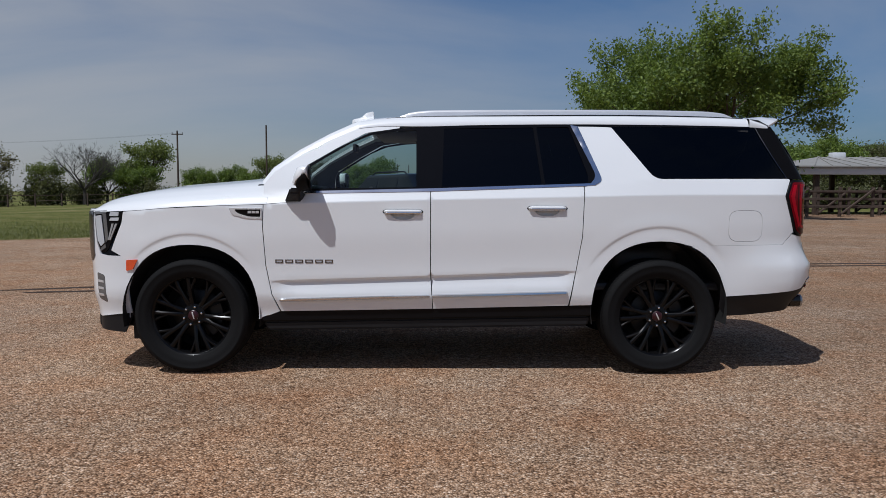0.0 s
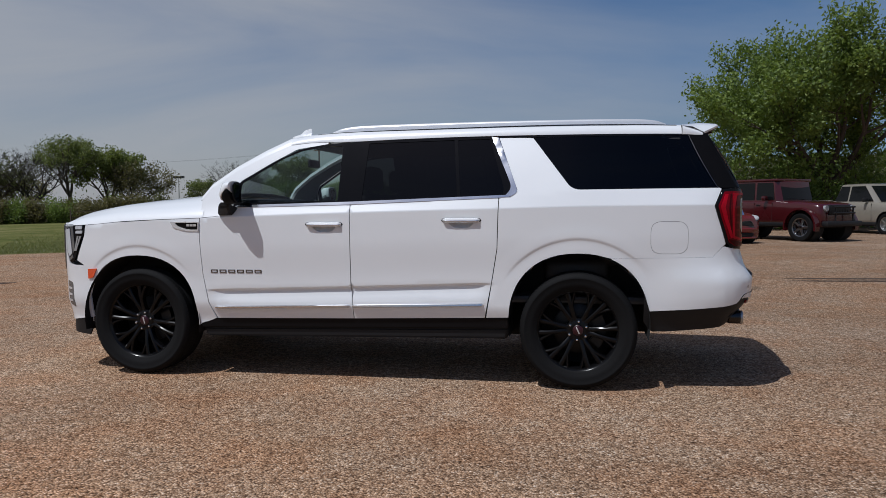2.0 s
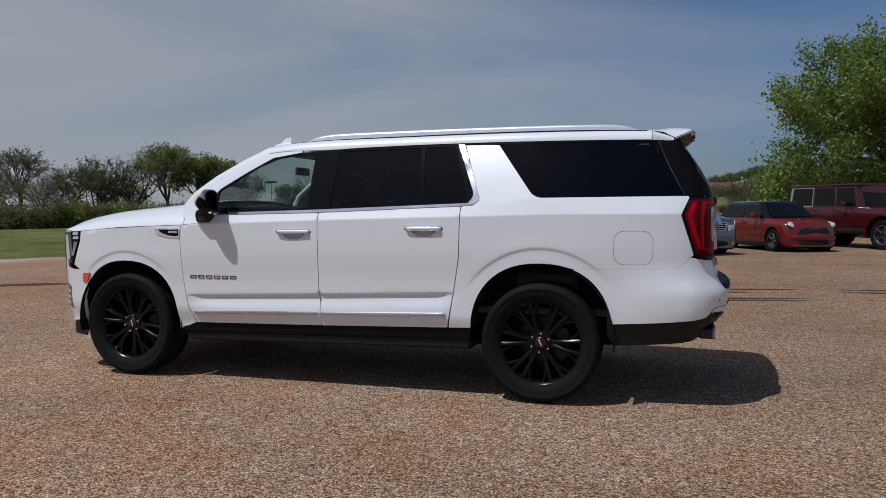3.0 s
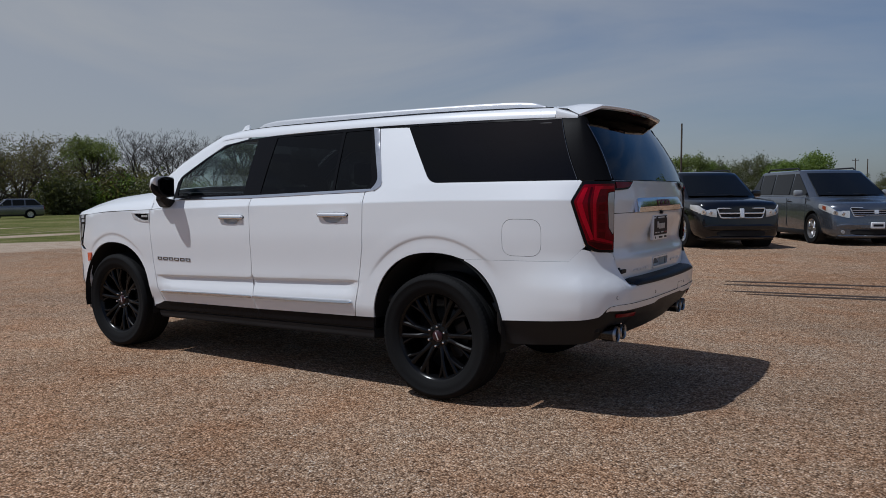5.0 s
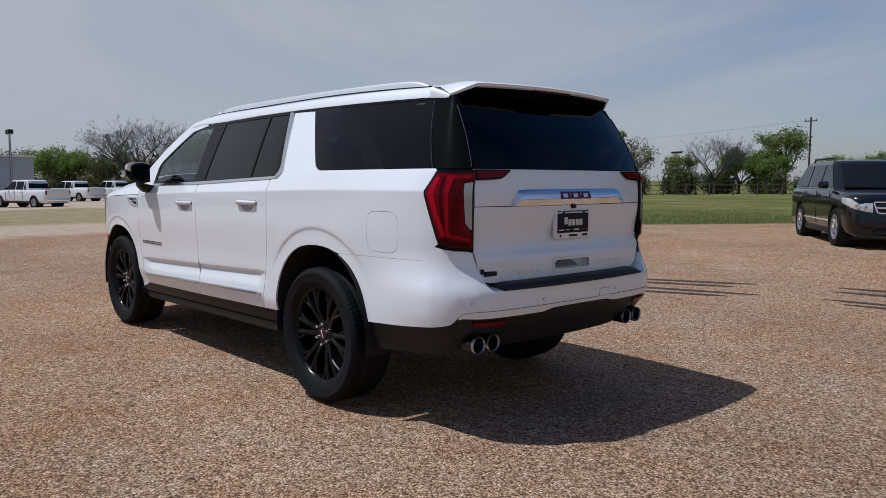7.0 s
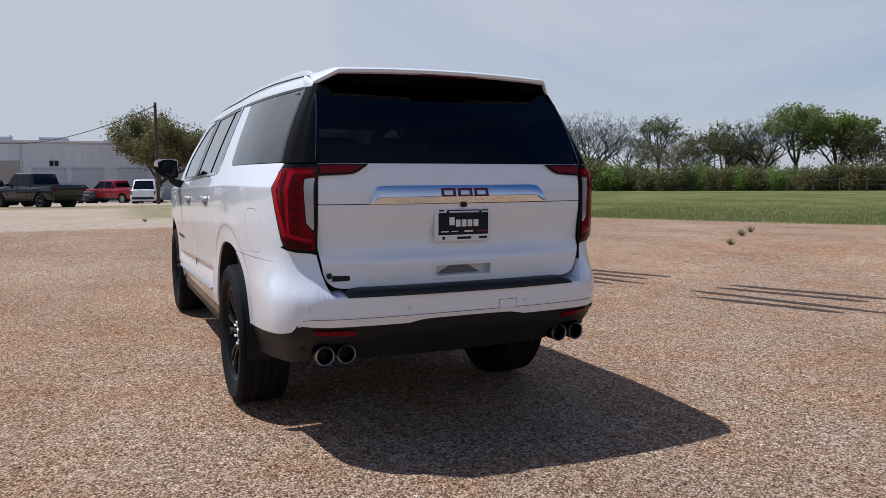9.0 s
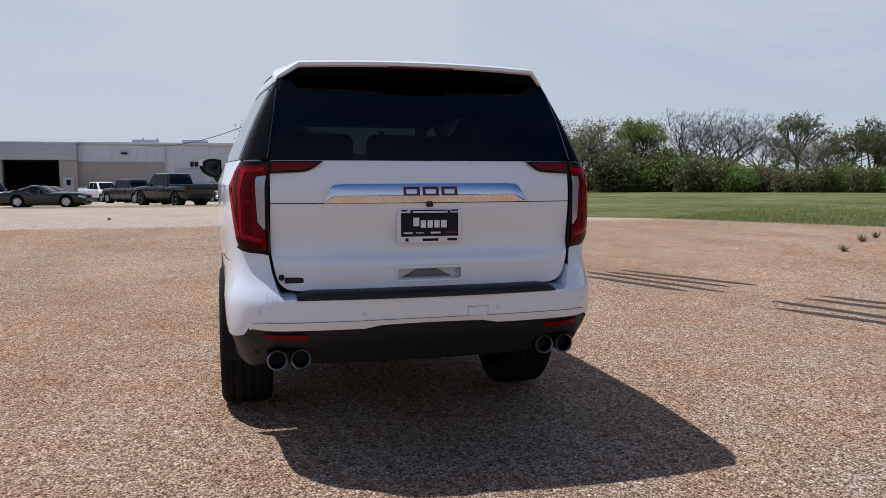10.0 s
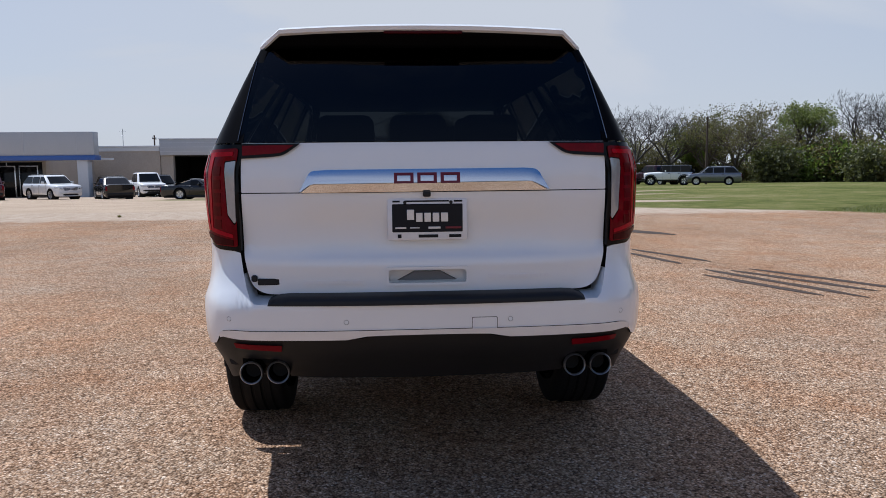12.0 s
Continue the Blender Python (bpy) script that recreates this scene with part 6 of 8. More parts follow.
def paint(rgb):
    if rgb not in PAINTS:
        dark = max(rgb) < 0.02
        if rgb == (0.14, 0.155, 0.18):
            PAINTS[rgb] = surface("metallic_paint", rgb, 0.24, 0.75, 0.7, 200, 0.08, 0.9)
            return PAINTS[rgb]
        PAINTS[rgb] = surface("car_paint", rgb, 0.16 if dark else 0.26, 0.0, 0.5, 200, 0.06, 0.9, 0.0, 0.4)
    return PAINTS[rgb]


SHARED = {}


def car_wheel(parent, x, y, r, sign, dark, spokes):
    key = (round(r, 3), dark, spokes)
    if key not in SHARED:
        w = 0.21 * r / 0.36
        rim_r = r * 0.66
        SHARED[key] = dict(
            tyre=lathe([(rim_r, -w / 2 + 0.01), (rim_r + 0.02, -w / 2), (r * 0.93, -w / 2 + 0.004), (r, -w / 2 + 0.04), (r, w / 2 - 0.04), (r * 0.93, w / 2), (rim_r, w / 2)], 36),
            rim=lathe([(0.0, -w / 2 + 0.03), (0.06, -w / 2 + 0.028), (rim_r * 0.32, -w / 2 + 0.045), (rim_r * 0.33, -w / 2 + 0.09), (rim_r * 0.85, -w / 2 + 0.09), (rim_r * 0.9, -w / 2 + 0.02), (rim_r, -w / 2 + 0.005), (rim_r + 0.004, w / 2)], 30))
        rows = []
        for t, wd in ((0.25, 0.075), (0.6, 0.055), (0.93, 0.07)):
            for d, yy in ((-wd, 0.06), (-wd * 0.7, 0.028), (wd * 0.7, 0.028), (wd, 0.06)):
                rows.append((rim_r * t, -w / 2 + yy - 0.01 * t, d * rim_r / 0.3 * 0.55))
        SHARED[key]["spoke"] = (rows, grid_faces(3, 4))
    d = SHARED[key]
    base = pose(x, y, r, 0, 0, 0 if sign < 0 else 180)
    if "mesh" not in d:
        wheel = flat("wheel", *d["rim"], M["badge"] if dark else M["steel"], parent)
        tyre = flat("tyre", *d["tyre"], M["rubber"], wheel)
        sp = [flat("spoke", *d["spoke"], M["plastic"] if dark == 2 else M["alloy"], wheel)]
        d["mesh"] = (wheel, tyre, sp[0])
    else:
        wheel = twin(d["mesh"][0], "wheel", parent, base)
        twin(d["mesh"][1], "tyre", wheel, Matrix())
        sp = [twin(d["mesh"][2], "spoke", wheel, Matrix())]
    for k in range(1, spokes):
        twin(sp[0], "spoke", wheel, pose(0, 0, 0, 0, 360 * k / spokes, 0))
    wheel.matrix_basis = base
    return wheel


def cut_wells(body, axles, r, w, angle):
    """Cuts the four wheel wells out of a closed body."""
    bm = bmesh.new()
    for ax in axles:
        for sg in (-1, 1):
            tube_bm((ax, sg * w * 0.55, r + 0.02), (ax, sg * (w + 0.3), r + 0.02), r * 1.14, seg=28, bm=bm)
    bmesh.ops.recalc_face_normals(bm, faces=bm.faces)
    me = bpy.data.meshes.new("well")
    bm.to_mesh(me)
    bm.free()
    fix = bmesh.new()
    fix.from_mesh(body.data)
    bmesh.ops.recalc_face_normals(fix, faces=fix.faces)
    fix.to_mesh(body.data)
    fix.free()
    tool = bpy.data.objects.new("well", me)
    scene.collection.objects.link(tool)
    tool.matrix_world = body.parent.matrix_basis
    md = body.modifiers.new("wells", "BOOLEAN")
    md.operation, md.object, md.solver = "DIFFERENCE", tool, "EXACT"
    dg = bpy.context.evaluated_depsgraph_get()
    dg.update()
    made = bpy.data.meshes.new_from_object(body.evaluated_get(dg))
    body.modifiers.clear()
    body.data = made
    made.polygons.foreach_set("use_smooth", [True] * len(made.polygons))
    made.set_sharp_from_angle(angle=radians(angle))
    bpy.data.objects.remove(tool)


def vehicle(name, place, label, category, color, L, Wd, H, wb, fo, r, clear, hood, belt, cab, pillars, deck=None, bed=0.0, tumble=0.16, dark_rims=0, spokes=5,
            grille="bars", flares=0.0, group="cars parked in the lot", pane="glass_car", lamp_h=None, roof_color=None, rails=False, side_strip=False, hardtop=None, lamp_k=1.0, plate=False, bow=0.14, lamp="swept", mirror_color=None):
    """A parked vehicle. cab: distances from the nose of cowl, roof front, roof rear and tail of the glasshouse."""
    top = thing(name, place, label, category, group)
    P = paint(color)
    w = Wd / 2
    x0 = -(fo + wb / 2)
    cowl, rf, rr, tail = (x0 + c for c in cab)
    xe = x0 + L
    deck = belt if deck is None else deck
    nose_f = table([0, 0.03, 0.10, 0.22, 0.45, 0.8], [0.80, 0.87, 0.93, 0.968, 0.992, 1.0])
    nose_z = table([0, 0.05, 0.15, 0.4, cab[0] * 0.75, cab[0], cab[0] + 0.25], [hood - 0.14, hood - 0.075, hood - 0.03, hood + 0.005, hood + 0.045, belt - 0.02, belt])

    def bend(x, y, z):
        """Rounds the nose in plan and leans it back."""
        k = max(0.0, 1 - (x - x0) / 0.8) ** 2
        return x + k * (bow * (y / w) ** 2 + 0.7 * bow * max(0.0, z - clear - 0.3)), y, z

    def bow_box(lo, hi, bevel):
        """A bevelled bar across the nose that follows its curve."""
        (xa, half, za), (xb, zb), c = lo, hi, bevel
        bm = bmesh.new()
        loops = []
        for t in np.linspace(-1, 1, 11):
            q = c if abs(t) > 0.99 else 0.0
            sec = [(xa + c + q, za + q), (xb, za + q), (xb, zb - q), (xa + c + q, zb - q), (xa + q, zb - c - q * 0.5), (xa + q, za + c + q * 0.5)]
            loops.append([bm.verts.new(bend(x, half * t, z)) for x, z in sec])
        for ra, rb in zip(loops, loops[1:]):
            for i in range(6):
                bm.faces.new((ra[i], ra[(i + 1) % 6], rb[(i + 1) % 6], rb[i]))
        bm.faces.new(loops[0])
        bm.faces.new(loops[-1])
        return bm

    st = [(x0 + d, nose_f(d), nose_z(d)) for d in (0, 0.02, 0.05, 0.09, 0.15, 0.22, 0.32, 0.45, 0.62, 0.8, cab[0] * 0.85) if d < cab[0] - 0.06]
    st += [(cowl - 0.02, 1.0, belt - 0.02), (cowl + 0.25, 1.0, belt), ((rf + rr) / 2, 1.0, belt + 0.01), (min(tail, xe - 0.3), 1.0, belt)]
    if bed or tail < xe - 0.45:
        st += [(tail + 0.04, 1.0, deck), (xe - 0.25, 0.99, deck), (xe - 0.05, 0.965, deck - 0.02), (xe, 0.92, deck - 0.05)]
    else:
        st += [(xe - 0.16, 0.985, belt), (xe - 0.05, 0.955, belt - 0.02), (xe, 0.90, belt - 0.06)]
    st.sort()

    def section(f, tz, lift):
        ww = w * f
        return [(0.84 * ww, clear + lift), (0.955 * ww, clear + 0.08 + lift), (0.985 * ww, clear + 0.2 + lift), (1.0 * ww, clear + 0.55 * (tz - clear)), (0.997 * ww, tz - 0.19), (0.978 * ww, tz - 0.09), (0.945 * ww, tz - 0.035), (0.87 * ww, tz), (0.5 * ww, tz + 0.024), (0, tz + 0.03)]

    rows = []
    for x, f, tz in st:
        sec = section(f, tz, 0.06 if x in (st[0][0], st[-1][0]) else 0.0)
        rows += [(x, -a, b) for a, b in sec] + [(x, a, b) for a, b in sec[-2::-1]]
    n = 19
    faces = grid_faces(len(st), n, True) + [tuple(range((len(st) - 1) * n, len(st) * n))[::-1]]
    # the nose is a grid of its own, so that it can be round
    base = len(rows)
    for a, b in section(st[0][1], st[0][2], 0.06):
        rows += [(x0, a * t, b) for t in np.linspace(-1, 1, 9)]
    faces += [tuple(base + i for i in f) for f in grid_faces(10, 9)] + [(base + 8, base) + tuple(range(base + 1, base + 8))]
    skin = bmesh.new()
    vv = [skin.verts.new(bend(*v)) for v in rows]
    for f in faces:
        skin.faces.new([vv[i] for i in f])
    bmesh.ops.remove_doubles(skin, verts=skin.verts, dist=0.0005)
    bmesh.ops.dissolve_degenerate(skin, dist=0.0005, edges=skin.edges)
    body = part("body", skin, P, top, smooth=42)
    cut_wells(body, [x0 + fo, x0 + fo + wb], r, w, 42)
    part("underside", box_bm((x0 + 0.15, -w * 0.8, clear - 0.04), (xe - 0.15, w * 0.8, clear + 0.2), 0.02), M["dark"], top)
    part("sill", box_bm((x0 + fo + r * 1.16, -w * 0.975, clear - 0.01), (x0 + fo + wb - r * 1.16, w * 0.975, clear + 0.12), 0.03), M["plastic"], top)
    # glasshouse
    hb, hr = 0.93 * w, (0.93 - tumble) * w
    zr = H - 0.06

    arc = min(0.12, 0.5 * bow + 0.03)

    def ring(xa, xb, h, z, c, k=1.0):
        ys = np.linspace(-1, 1, 7)
        return [(xa + c, -h, z), (xb - c, -h, z)] + [(xb + k * arc * 0.5 * (1 - t * t), (h - c) * t, z) for t in ys] + [(xb - c, h, z), (xa + c, h, z)] + [(xa - k * arc * (1 - t * t), -(h - c) * t, z) for t in ys]

    levels = ((cowl, tail, hb, belt - 0.04, 0.16, 1.0), (rf - 0.03, rr + 0.03, hr + 0.01, zr - 0.03, 0.10, 1.0), (rf + 0.02, rr - 0.01, hr - 0.02, zr + 0.012, 0.10, 0.9), (rf + 0.12, rr - 0.10, hr - 0.09, zr + 0.036, 0.12, 0.7), (rf + 0.35, rr - 0.3, hr * 0.7, H - 0.01, 0.12, 0.4), (rf + 0.6, rr - 0.5, hr * 0.35, H, 0.1, 0.2))
    rings = [v for lv in levels for v in ring(*lv)]
    fs = grid_faces(6, 18, True) + [tuple(range(90, 108))]
    flat("cabin", rings, fs, paint(roof_color) if roof_color else P, top, smooth=35)

    def side_at(x, z, off=0.0):
        t = (z - belt) / (zr - belt)
        return Vector((x, -(hb + (hr - hb) * t + 0.006 + off), z))

    def front_x(z):
        return cowl + (rf - cowl) * (z - belt) / (zr - belt)

    def back_x(z):
        return tail + (rr - tail) * (z - belt) / (zr - belt)

    z0, z1 = belt + 0.03, zr - 0.05
    xs = [None] + [x0 + p for p in pillars] + [None]
    for i in range(len(xs) - 1):
        a0 = front_x(z0) + 0.20 if xs[i] is None else xs[i] + 0.04
        a1 = front_x(z1) + 0.14 if xs[i] is None else xs[i] + 0.04
        b0 = back_x(z0) - 0.14 if xs[i + 1] is None else xs[i + 1] - 0.04
        b1 = back_x(z1) - 0.12 if xs[i + 1] is None else xs[i + 1] - 0.04
        if b0 - a0 < 0.12 or b1 - a1 < 0.05:
            continue
        made = sheet(soften([(a0, z0), (a1, z1), (b1, z1), (b0, z0)], 0.03, 3), side_at, 0.3, 0.012, (), 0.0, 0.004)
        both_sides("side_window", made, M[pane], top)
    if hardtop:
        made = sheet([(xs[-2] + 0.01, belt - 0.02), (xs[-2] + 0.01, zr), (back_x(zr) - 0.02, zr), (back_x(belt) - 0.05, belt - 0.02)], side_at, 0.3, 0.012, (), 0.0, 0.0015)
        both_sides("hard_top_side", made, paint(hardtop), top)
        part("hard_top", box_bm((rf - 0.04, -hr - 0.03, zr - 0.02), (rr + 0.05, hr + 0.03, H + 0.01), 0.035), P, top)
    for xf, nm, sg in ((front_x, "windscreen", -1), (back_x, "rear_window", 1)):
        if nm == "rear_window" and bed == 2:
            continue
        vs = []
        for z, h in ((z0, hb - 0.14), (z1 + 0.01, hr - 0.10)):
            for t in np.linspace(-1, 1, 7):
                vs.append((xf(z) + sg * (0.012 + arc * (1.0 if sg < 0 else 0.5) * (1 - (t * h / (h + 0.02)) ** 2)), h * t, z))
        flat(nm, vs, grid_faces(2, 7), M[pane], top)
        if nm == "windscreen":
            part("wiper", tube_bm((xf(z0) - arc * 0.9 - 0.02, -0.3 * w, z0 + 0.01), (xf(z0 + 0.06) - arc * 0.55 - 0.02, 0.55 * w, z0 + 0.05), 0.008, seg=6), M["plastic"], top)
    # wheels and arches
    for ax in (x0 + fo, x0 + fo + wb):
        for sg in (-1, 1):
            vs, fs = lathe([(r * 1.135, 0.006), (r * 1.135, w * 0.44), (0.0, w * 0.44)], 28)
            o = flat("wheel_well", vs, fs, M["dark"], top)
            o.matrix_basis = pose(ax, sg * w, r + 0.02, 0, 0, 0 if sg < 0 else 180)
            if flares:
                vs, fs = lathe([(r * 1.2, 0.06), (r * 1.2, -flares), (r * 1.32, -flares), (r * 1.36, 0.0), (r * 1.36, 0.06)], 28)
                keep = [f for f in fs if sum(vs[i][2] for i in f) / 4 > -0.1]
                o = flat("wheel_flare", vs, keep, P if hardtop else M["plastic"], top)
                o.matrix_basis = pose(ax, sg * w, r + 0.02, 0, 0, 0 if sg < 0 else 180)
            car_wheel(top, ax, sg * (w - 0.10 * r / 0.36 - 0.004 + flares * 0.6), r, sg, dark_rims, spokes)
    # front and rear
    lh = lamp_h or hood - 0.20
    gw = 0.55 * w
    if grille == "slots":
        part("grille", box_bm((x0 - 0.02, -gw, lh - 0.2), (x0 + 0.1, gw, lh + 0.1), 0.02), M["plastic"] if hardtop else P, top)
        if hardtop:
            for dz in (-0.02, 0.16):
                part("guard_bar", tube_bm((x0 - 0.17, -w * 0.55, lh - 0.12 + dz), (x0 - 0.17, w * 0.55, lh - 0.12 + dz), 0.025, seg=10), M["plastic"], top)
            for sg in (-1, 1):
                part("guard_post", tube_bm((x0 - 0.16, sg * w * 0.45, 0.58), (x0 - 0.17, sg * w * 0.45, lh + 0.06), 0.025, seg=10), M["plastic"], top)
        for k in range(7):
            y = (k - 3) * gw * 0.25
            part("grille_slot", box_bm((x0 - 0.026, y - 0.028, lh - 0.16), (x0, y + 0.028, lh + 0.07), 0.01, 1), M["dark"], top)
        for sg in (-1, 1):
            part("headlight", tube_bm((x0 + 0.1, sg * w * 0.68, lh), (x0 - 0.03, sg * w * 0.68, lh), 0.088, seg=20), M["lens_clear"], top, "round headlight")
        part("bumper", box_bm((x0 - 0.22, -w * 0.9, 0.46), (x0 + 0.02, w * 0.9, 0.62), 0.04), M["plastic"], top, "black bumper")
        part("spare_wheel", tube_bm((xe, 0, belt - 0.2), (xe + 0.22, 0, belt - 0.2), r, seg=28), M["rubber"], top)
    else:
        gh = 0.05 if grille != "oval" else 0.02
        mesh_bm = bmesh.new()
        ring_o = soften([(-gw, lh + gh), (-gw * 0.86, lh - 0.15), (gw * 0.86, lh - 0.15), (gw, lh + gh)] if grille != "oval" else [(-gw * 0.8, lh + 0.02), (-gw * 1.05, lh - 0.15), (gw * 1.05, lh - 0.15), (gw * 0.8, lh + 0.02)], 0.07 if grille == "oval" else 0.04, 4)
        fan = [[mesh_bm.verts.new(bend(x0 - d, y * k, lh - 0.05 + (z - lh + 0.05) * k)) for y, z in ring_o] for d, k in ((-0.06, 1.0), (0.012, 1.0), (0.014, 0.6), (0.014, 0.2))]
        for ra, rb in zip(fan, fan[1:]):
            for i in range(len(ra)):
                mesh_bm.faces.new((ra[i], ra[(i + 1) % len(ra)], rb[(i + 1) % len(ra)], rb[i]))
        mesh_bm.faces.new(fan[-1])
        part("grille", mesh_bm, M["dark"], top)
        rim = [bend(x0 - 0.016, y, z) for y, z in ring_o]
        if grille in ("cross", "bars", "oval"):
            flat("grille_frame", *path_tube(rim + rim[:1], 0.013 if grille == "cross" else 0.009, 6), M["badge"] if grille == "oval" else M["bright_trim"], top, "chrome grille frame")

        def bar(z, half, r_b, name="grille_bar"):
            flat(name, *path_tube([bend(x0 - 0.022, y, z) for y in np.linspace(-half, half, 9)], r_b, 6), M["bright_trim"] if grille == "cross" else M["alloy"], top)

        if grille == "cross":
            bar(lh - 0.055, gw * 0.93, 0.015)
            part("grille_bar", bow_box((x0 - 0.04, 0.045, lh - 0.15), (x0 + 0.06, lh + 0.05), 0.01), M["bright_trim"], top)
        elif grille == "bars":
            for dz in (-0.11, -0.06, -0.01):
                bar(lh + dz, gw * (0.93 + 0.4 * dz), 0.009)
            part("grille_emblem", bow_box((x0 - 0.04, 0.05, lh - 0.09), (x0, lh), 0.015), M["bright_trim"], top)
        for sg in (-1, 1):
            if lamp == "oval":
                vs = []
                for i in range(6):
                    e = math.pi / 2 * i / 5
                    vs += [(-0.055 * math.sin(e), 0.15 * math.cos(e) * math.cos(q), 0.115 * math.cos(e) * math.sin(q)) for q in np.linspace(0, 2 * math.pi, 20, endpoint=False)]
                spot = pose(*bend(x0 + 0.12, sg * 0.68 * w, hood - 0.095), 0, 46, sg * 20)
                flat("headlight", vs, grid_faces(6, 20, True), M["lamp_glass"], top, "oval clear headlight").matrix_basis = spot
                ring_l = [(0.0, 0.153 * math.cos(q), 0.118 * math.sin(q)) for q in np.linspace(0, 2 * math.pi, 25)]
                flat("headlight_ring", *path_tube(ring_l, 0.010, 6), M["badge"], top).matrix_basis = spot
                continue

            def skin_at(t, v, off):
                """The body skin round the front corner: t runs from beside the grille back along the fender."""
                if t < 0.45:
                    d, y = 0.0, w * (0.56 + 0.24 * t / 0.45)
                else:
                    d = 0.46 * ((t - 0.45) / 0.55) ** 1.25 * lamp_k / 1.5
                    y = w * nose_f(d) * 0.985
                tz = nose_z(d)
                lo = lh - 0.085 * lamp_k + 0.10 * lamp_k * t ** 1.6
                hi = min(lh + 0.06 * lamp_k + 0.03 * t, tz - 0.045 if t > 0.3 else tz - 0.03)
                z = lo + (max(hi, lo + 0.012) - lo) * v
                q = min(1.0, max(0.0, (t - 0.3) / 0.4))
                bx, by, bz = bend(x0 + d, y, z)
                return bx - off * (1 - q), sg * (by + off * q), bz

            ts = np.linspace(0, 1, 13)
            vs = []
            for t in ts:
                vs += [skin_at(t, 0, -0.03), skin_at(t, 0, 0.008), skin_at(t, 0.33, 0.014), skin_at(t, 0.67, 0.014), skin_at(t, 1, 0.008), skin_at(t, 1, -0.03)]
            flat("headlight", vs, grid_faces(13, 6), M["lamp_glass"], top, "clear swept-back headlight", 60)
            if lamp_k > 1.8:
                vs = []
                for t in (0.70, 0.75, 0.80, 0.84):
                    vs += [skin_at(t, v, 0.019) for v in (0.3, 0.6, 0.9)]
                flat("turn_lens", vs, grid_faces(4, 3), M["lens_orange"], top, "dull orange turn lens")
            for t, k in ((0.22, 0.8), (0.48, 1.0)):
                hub = Vector(skin_at(t, 0.48, 0.006))
                out = (Vector(skin_at(t, 0.48, 0.05)) - hub).normalized()
                part("reflector", tube_bm(hub, hub + out * 0.014, 0.045 * k * min(1.2, lamp_k), 0.036 * k * min(1.2, lamp_k), 16), M["chrome"], top)
                part("bulb", tube_bm(hub, hub + out * 0.017, 0.018 * k, 0.014 * k, 12), M["badge"], top)
            if lamp_k > 1.8:
                hub = Vector(bend(x0 - 0.002, sg * 0.70 * w, clear + 0.12))
                part("fog_light", tube_bm(hub, hub + Vector((-0.02, 0, 0)), 0.045, 0.04, 14), M["lens_clear"], top)
        part("bumper", bow_box((x0 - 0.035, w * 0.82, clear + 0.18), (x0 + 0.1, clear + 0.31), 0.03), M["plastic"] if bed else P, top)
        part("air_intake", bow_box((x0 - 0.015, w * 0.55, clear + 0.06), (x0 + 0.1, clear + 0.175), 0.015), M["dark"], top)
        part("front_lip", bow_box((x0 - 0.025, w * 0.79, clear + 0.0), (x0 + 0.2, clear + 0.06), 0.02), M["plastic"] if bed else P, top)
    if lamp == "oval":
        part("hood_scoop", box_bm((x0 + 0.50, -0.13, hood + 0.02), (x0 + 0.68, 0.13, hood + 0.075), 0.025), P, top)
        part("scoop_mouth", box_bm((x0 + 0.492, -0.105, hood + 0.036), (x0 + 0.52, 0.105, hood + 0.062), 0.006, 1), M["dark"], top)
    if plate:
        part("plate", box_bm((x0 - 0.072, -0.15, clear + 0.20), (x0 - 0.03, 0.15, clear + 0.34), 0.01, 1), M["plate_white"], top, "pale plate with dark bars")
        part("plate_bar", box_bm((x0 - 0.076, -0.11, clear + 0.245), (x0 - 0.06, 0.11, clear + 0.295), 0.004, 1), M["plate_black"], top)
    if side_strip:
        for sg in (-1, 1):
            part("side_strip", box_bm((x0 + fo + r * 1.25, sg * w - 0.01, clear + 0.24), (x0 + fo + wb - r * 1.25, sg * w + 0.012, clear + 0.265), 0.004, 1), M["bright_trim"], top)
    for sg in (-1, 1):
        z = deck if bed else belt
        part("tail_light", box_bm((xe - 0.13, sg * w * 0.88 - 0.06, z - 0.36), (xe + 0.012, sg * w * 0.88 + 0.06, z - 0.08), 0.03), M["lens_red"], top, "red tail light")
        bm = box_bm((cowl + 0.42, min(sg * w * 0.97, sg * (w + 0.17)), belt + 0.0), (cowl + 0.54, max(sg * w * 0.97, sg * (w + 0.17)), belt + 0.15), 0.04)
        part("mirror", bm, paint(mirror_color) if mirror_color else M["plastic"] if bed else P, top)
        for p in pillars[:2]:
            part("door_handle", box_bm((x0 + p - 0.24, sg * w - 0.012, belt - 0.15), (x0 + p - 0.08, sg * w + 0.018, belt - 0.12), 0.008, 1), M["plastic"], top)
        xs_seam = [x0 + p for p in pillars[:2]] + [cowl + 0.25]
        for xx in xs_seam:
            part("door_seam", box_bm((xx - 0.004, sg * w - 0.01, clear + 0.16), (xx + 0.004, sg * w + 0.0015, belt - 0.05)), M["dark"], top)
        if rails:
            vs, fs = path_tube([(rf + 0.2, sg * hr * 0.9, zr + 0.01), (rf + 0.35, sg * hr * 0.9, H + 0.03), (rr - 0.4, sg * hr * 0.9, H + 0.03), (rr - 0.2, sg * hr * 0.9, zr + 0.01)], 0.02, 8)
            flat("roof_rail", vs, fs, M["plastic"], top)
    part("rear_bumper", box_bm((xe - 0.2, -w * 0.85, clear + 0.12), (xe + 0.05, w * 0.85, clear + 0.30), 0.05), M["chrome"] if bed and max(color) > 0.02 else M["plastic"], top)
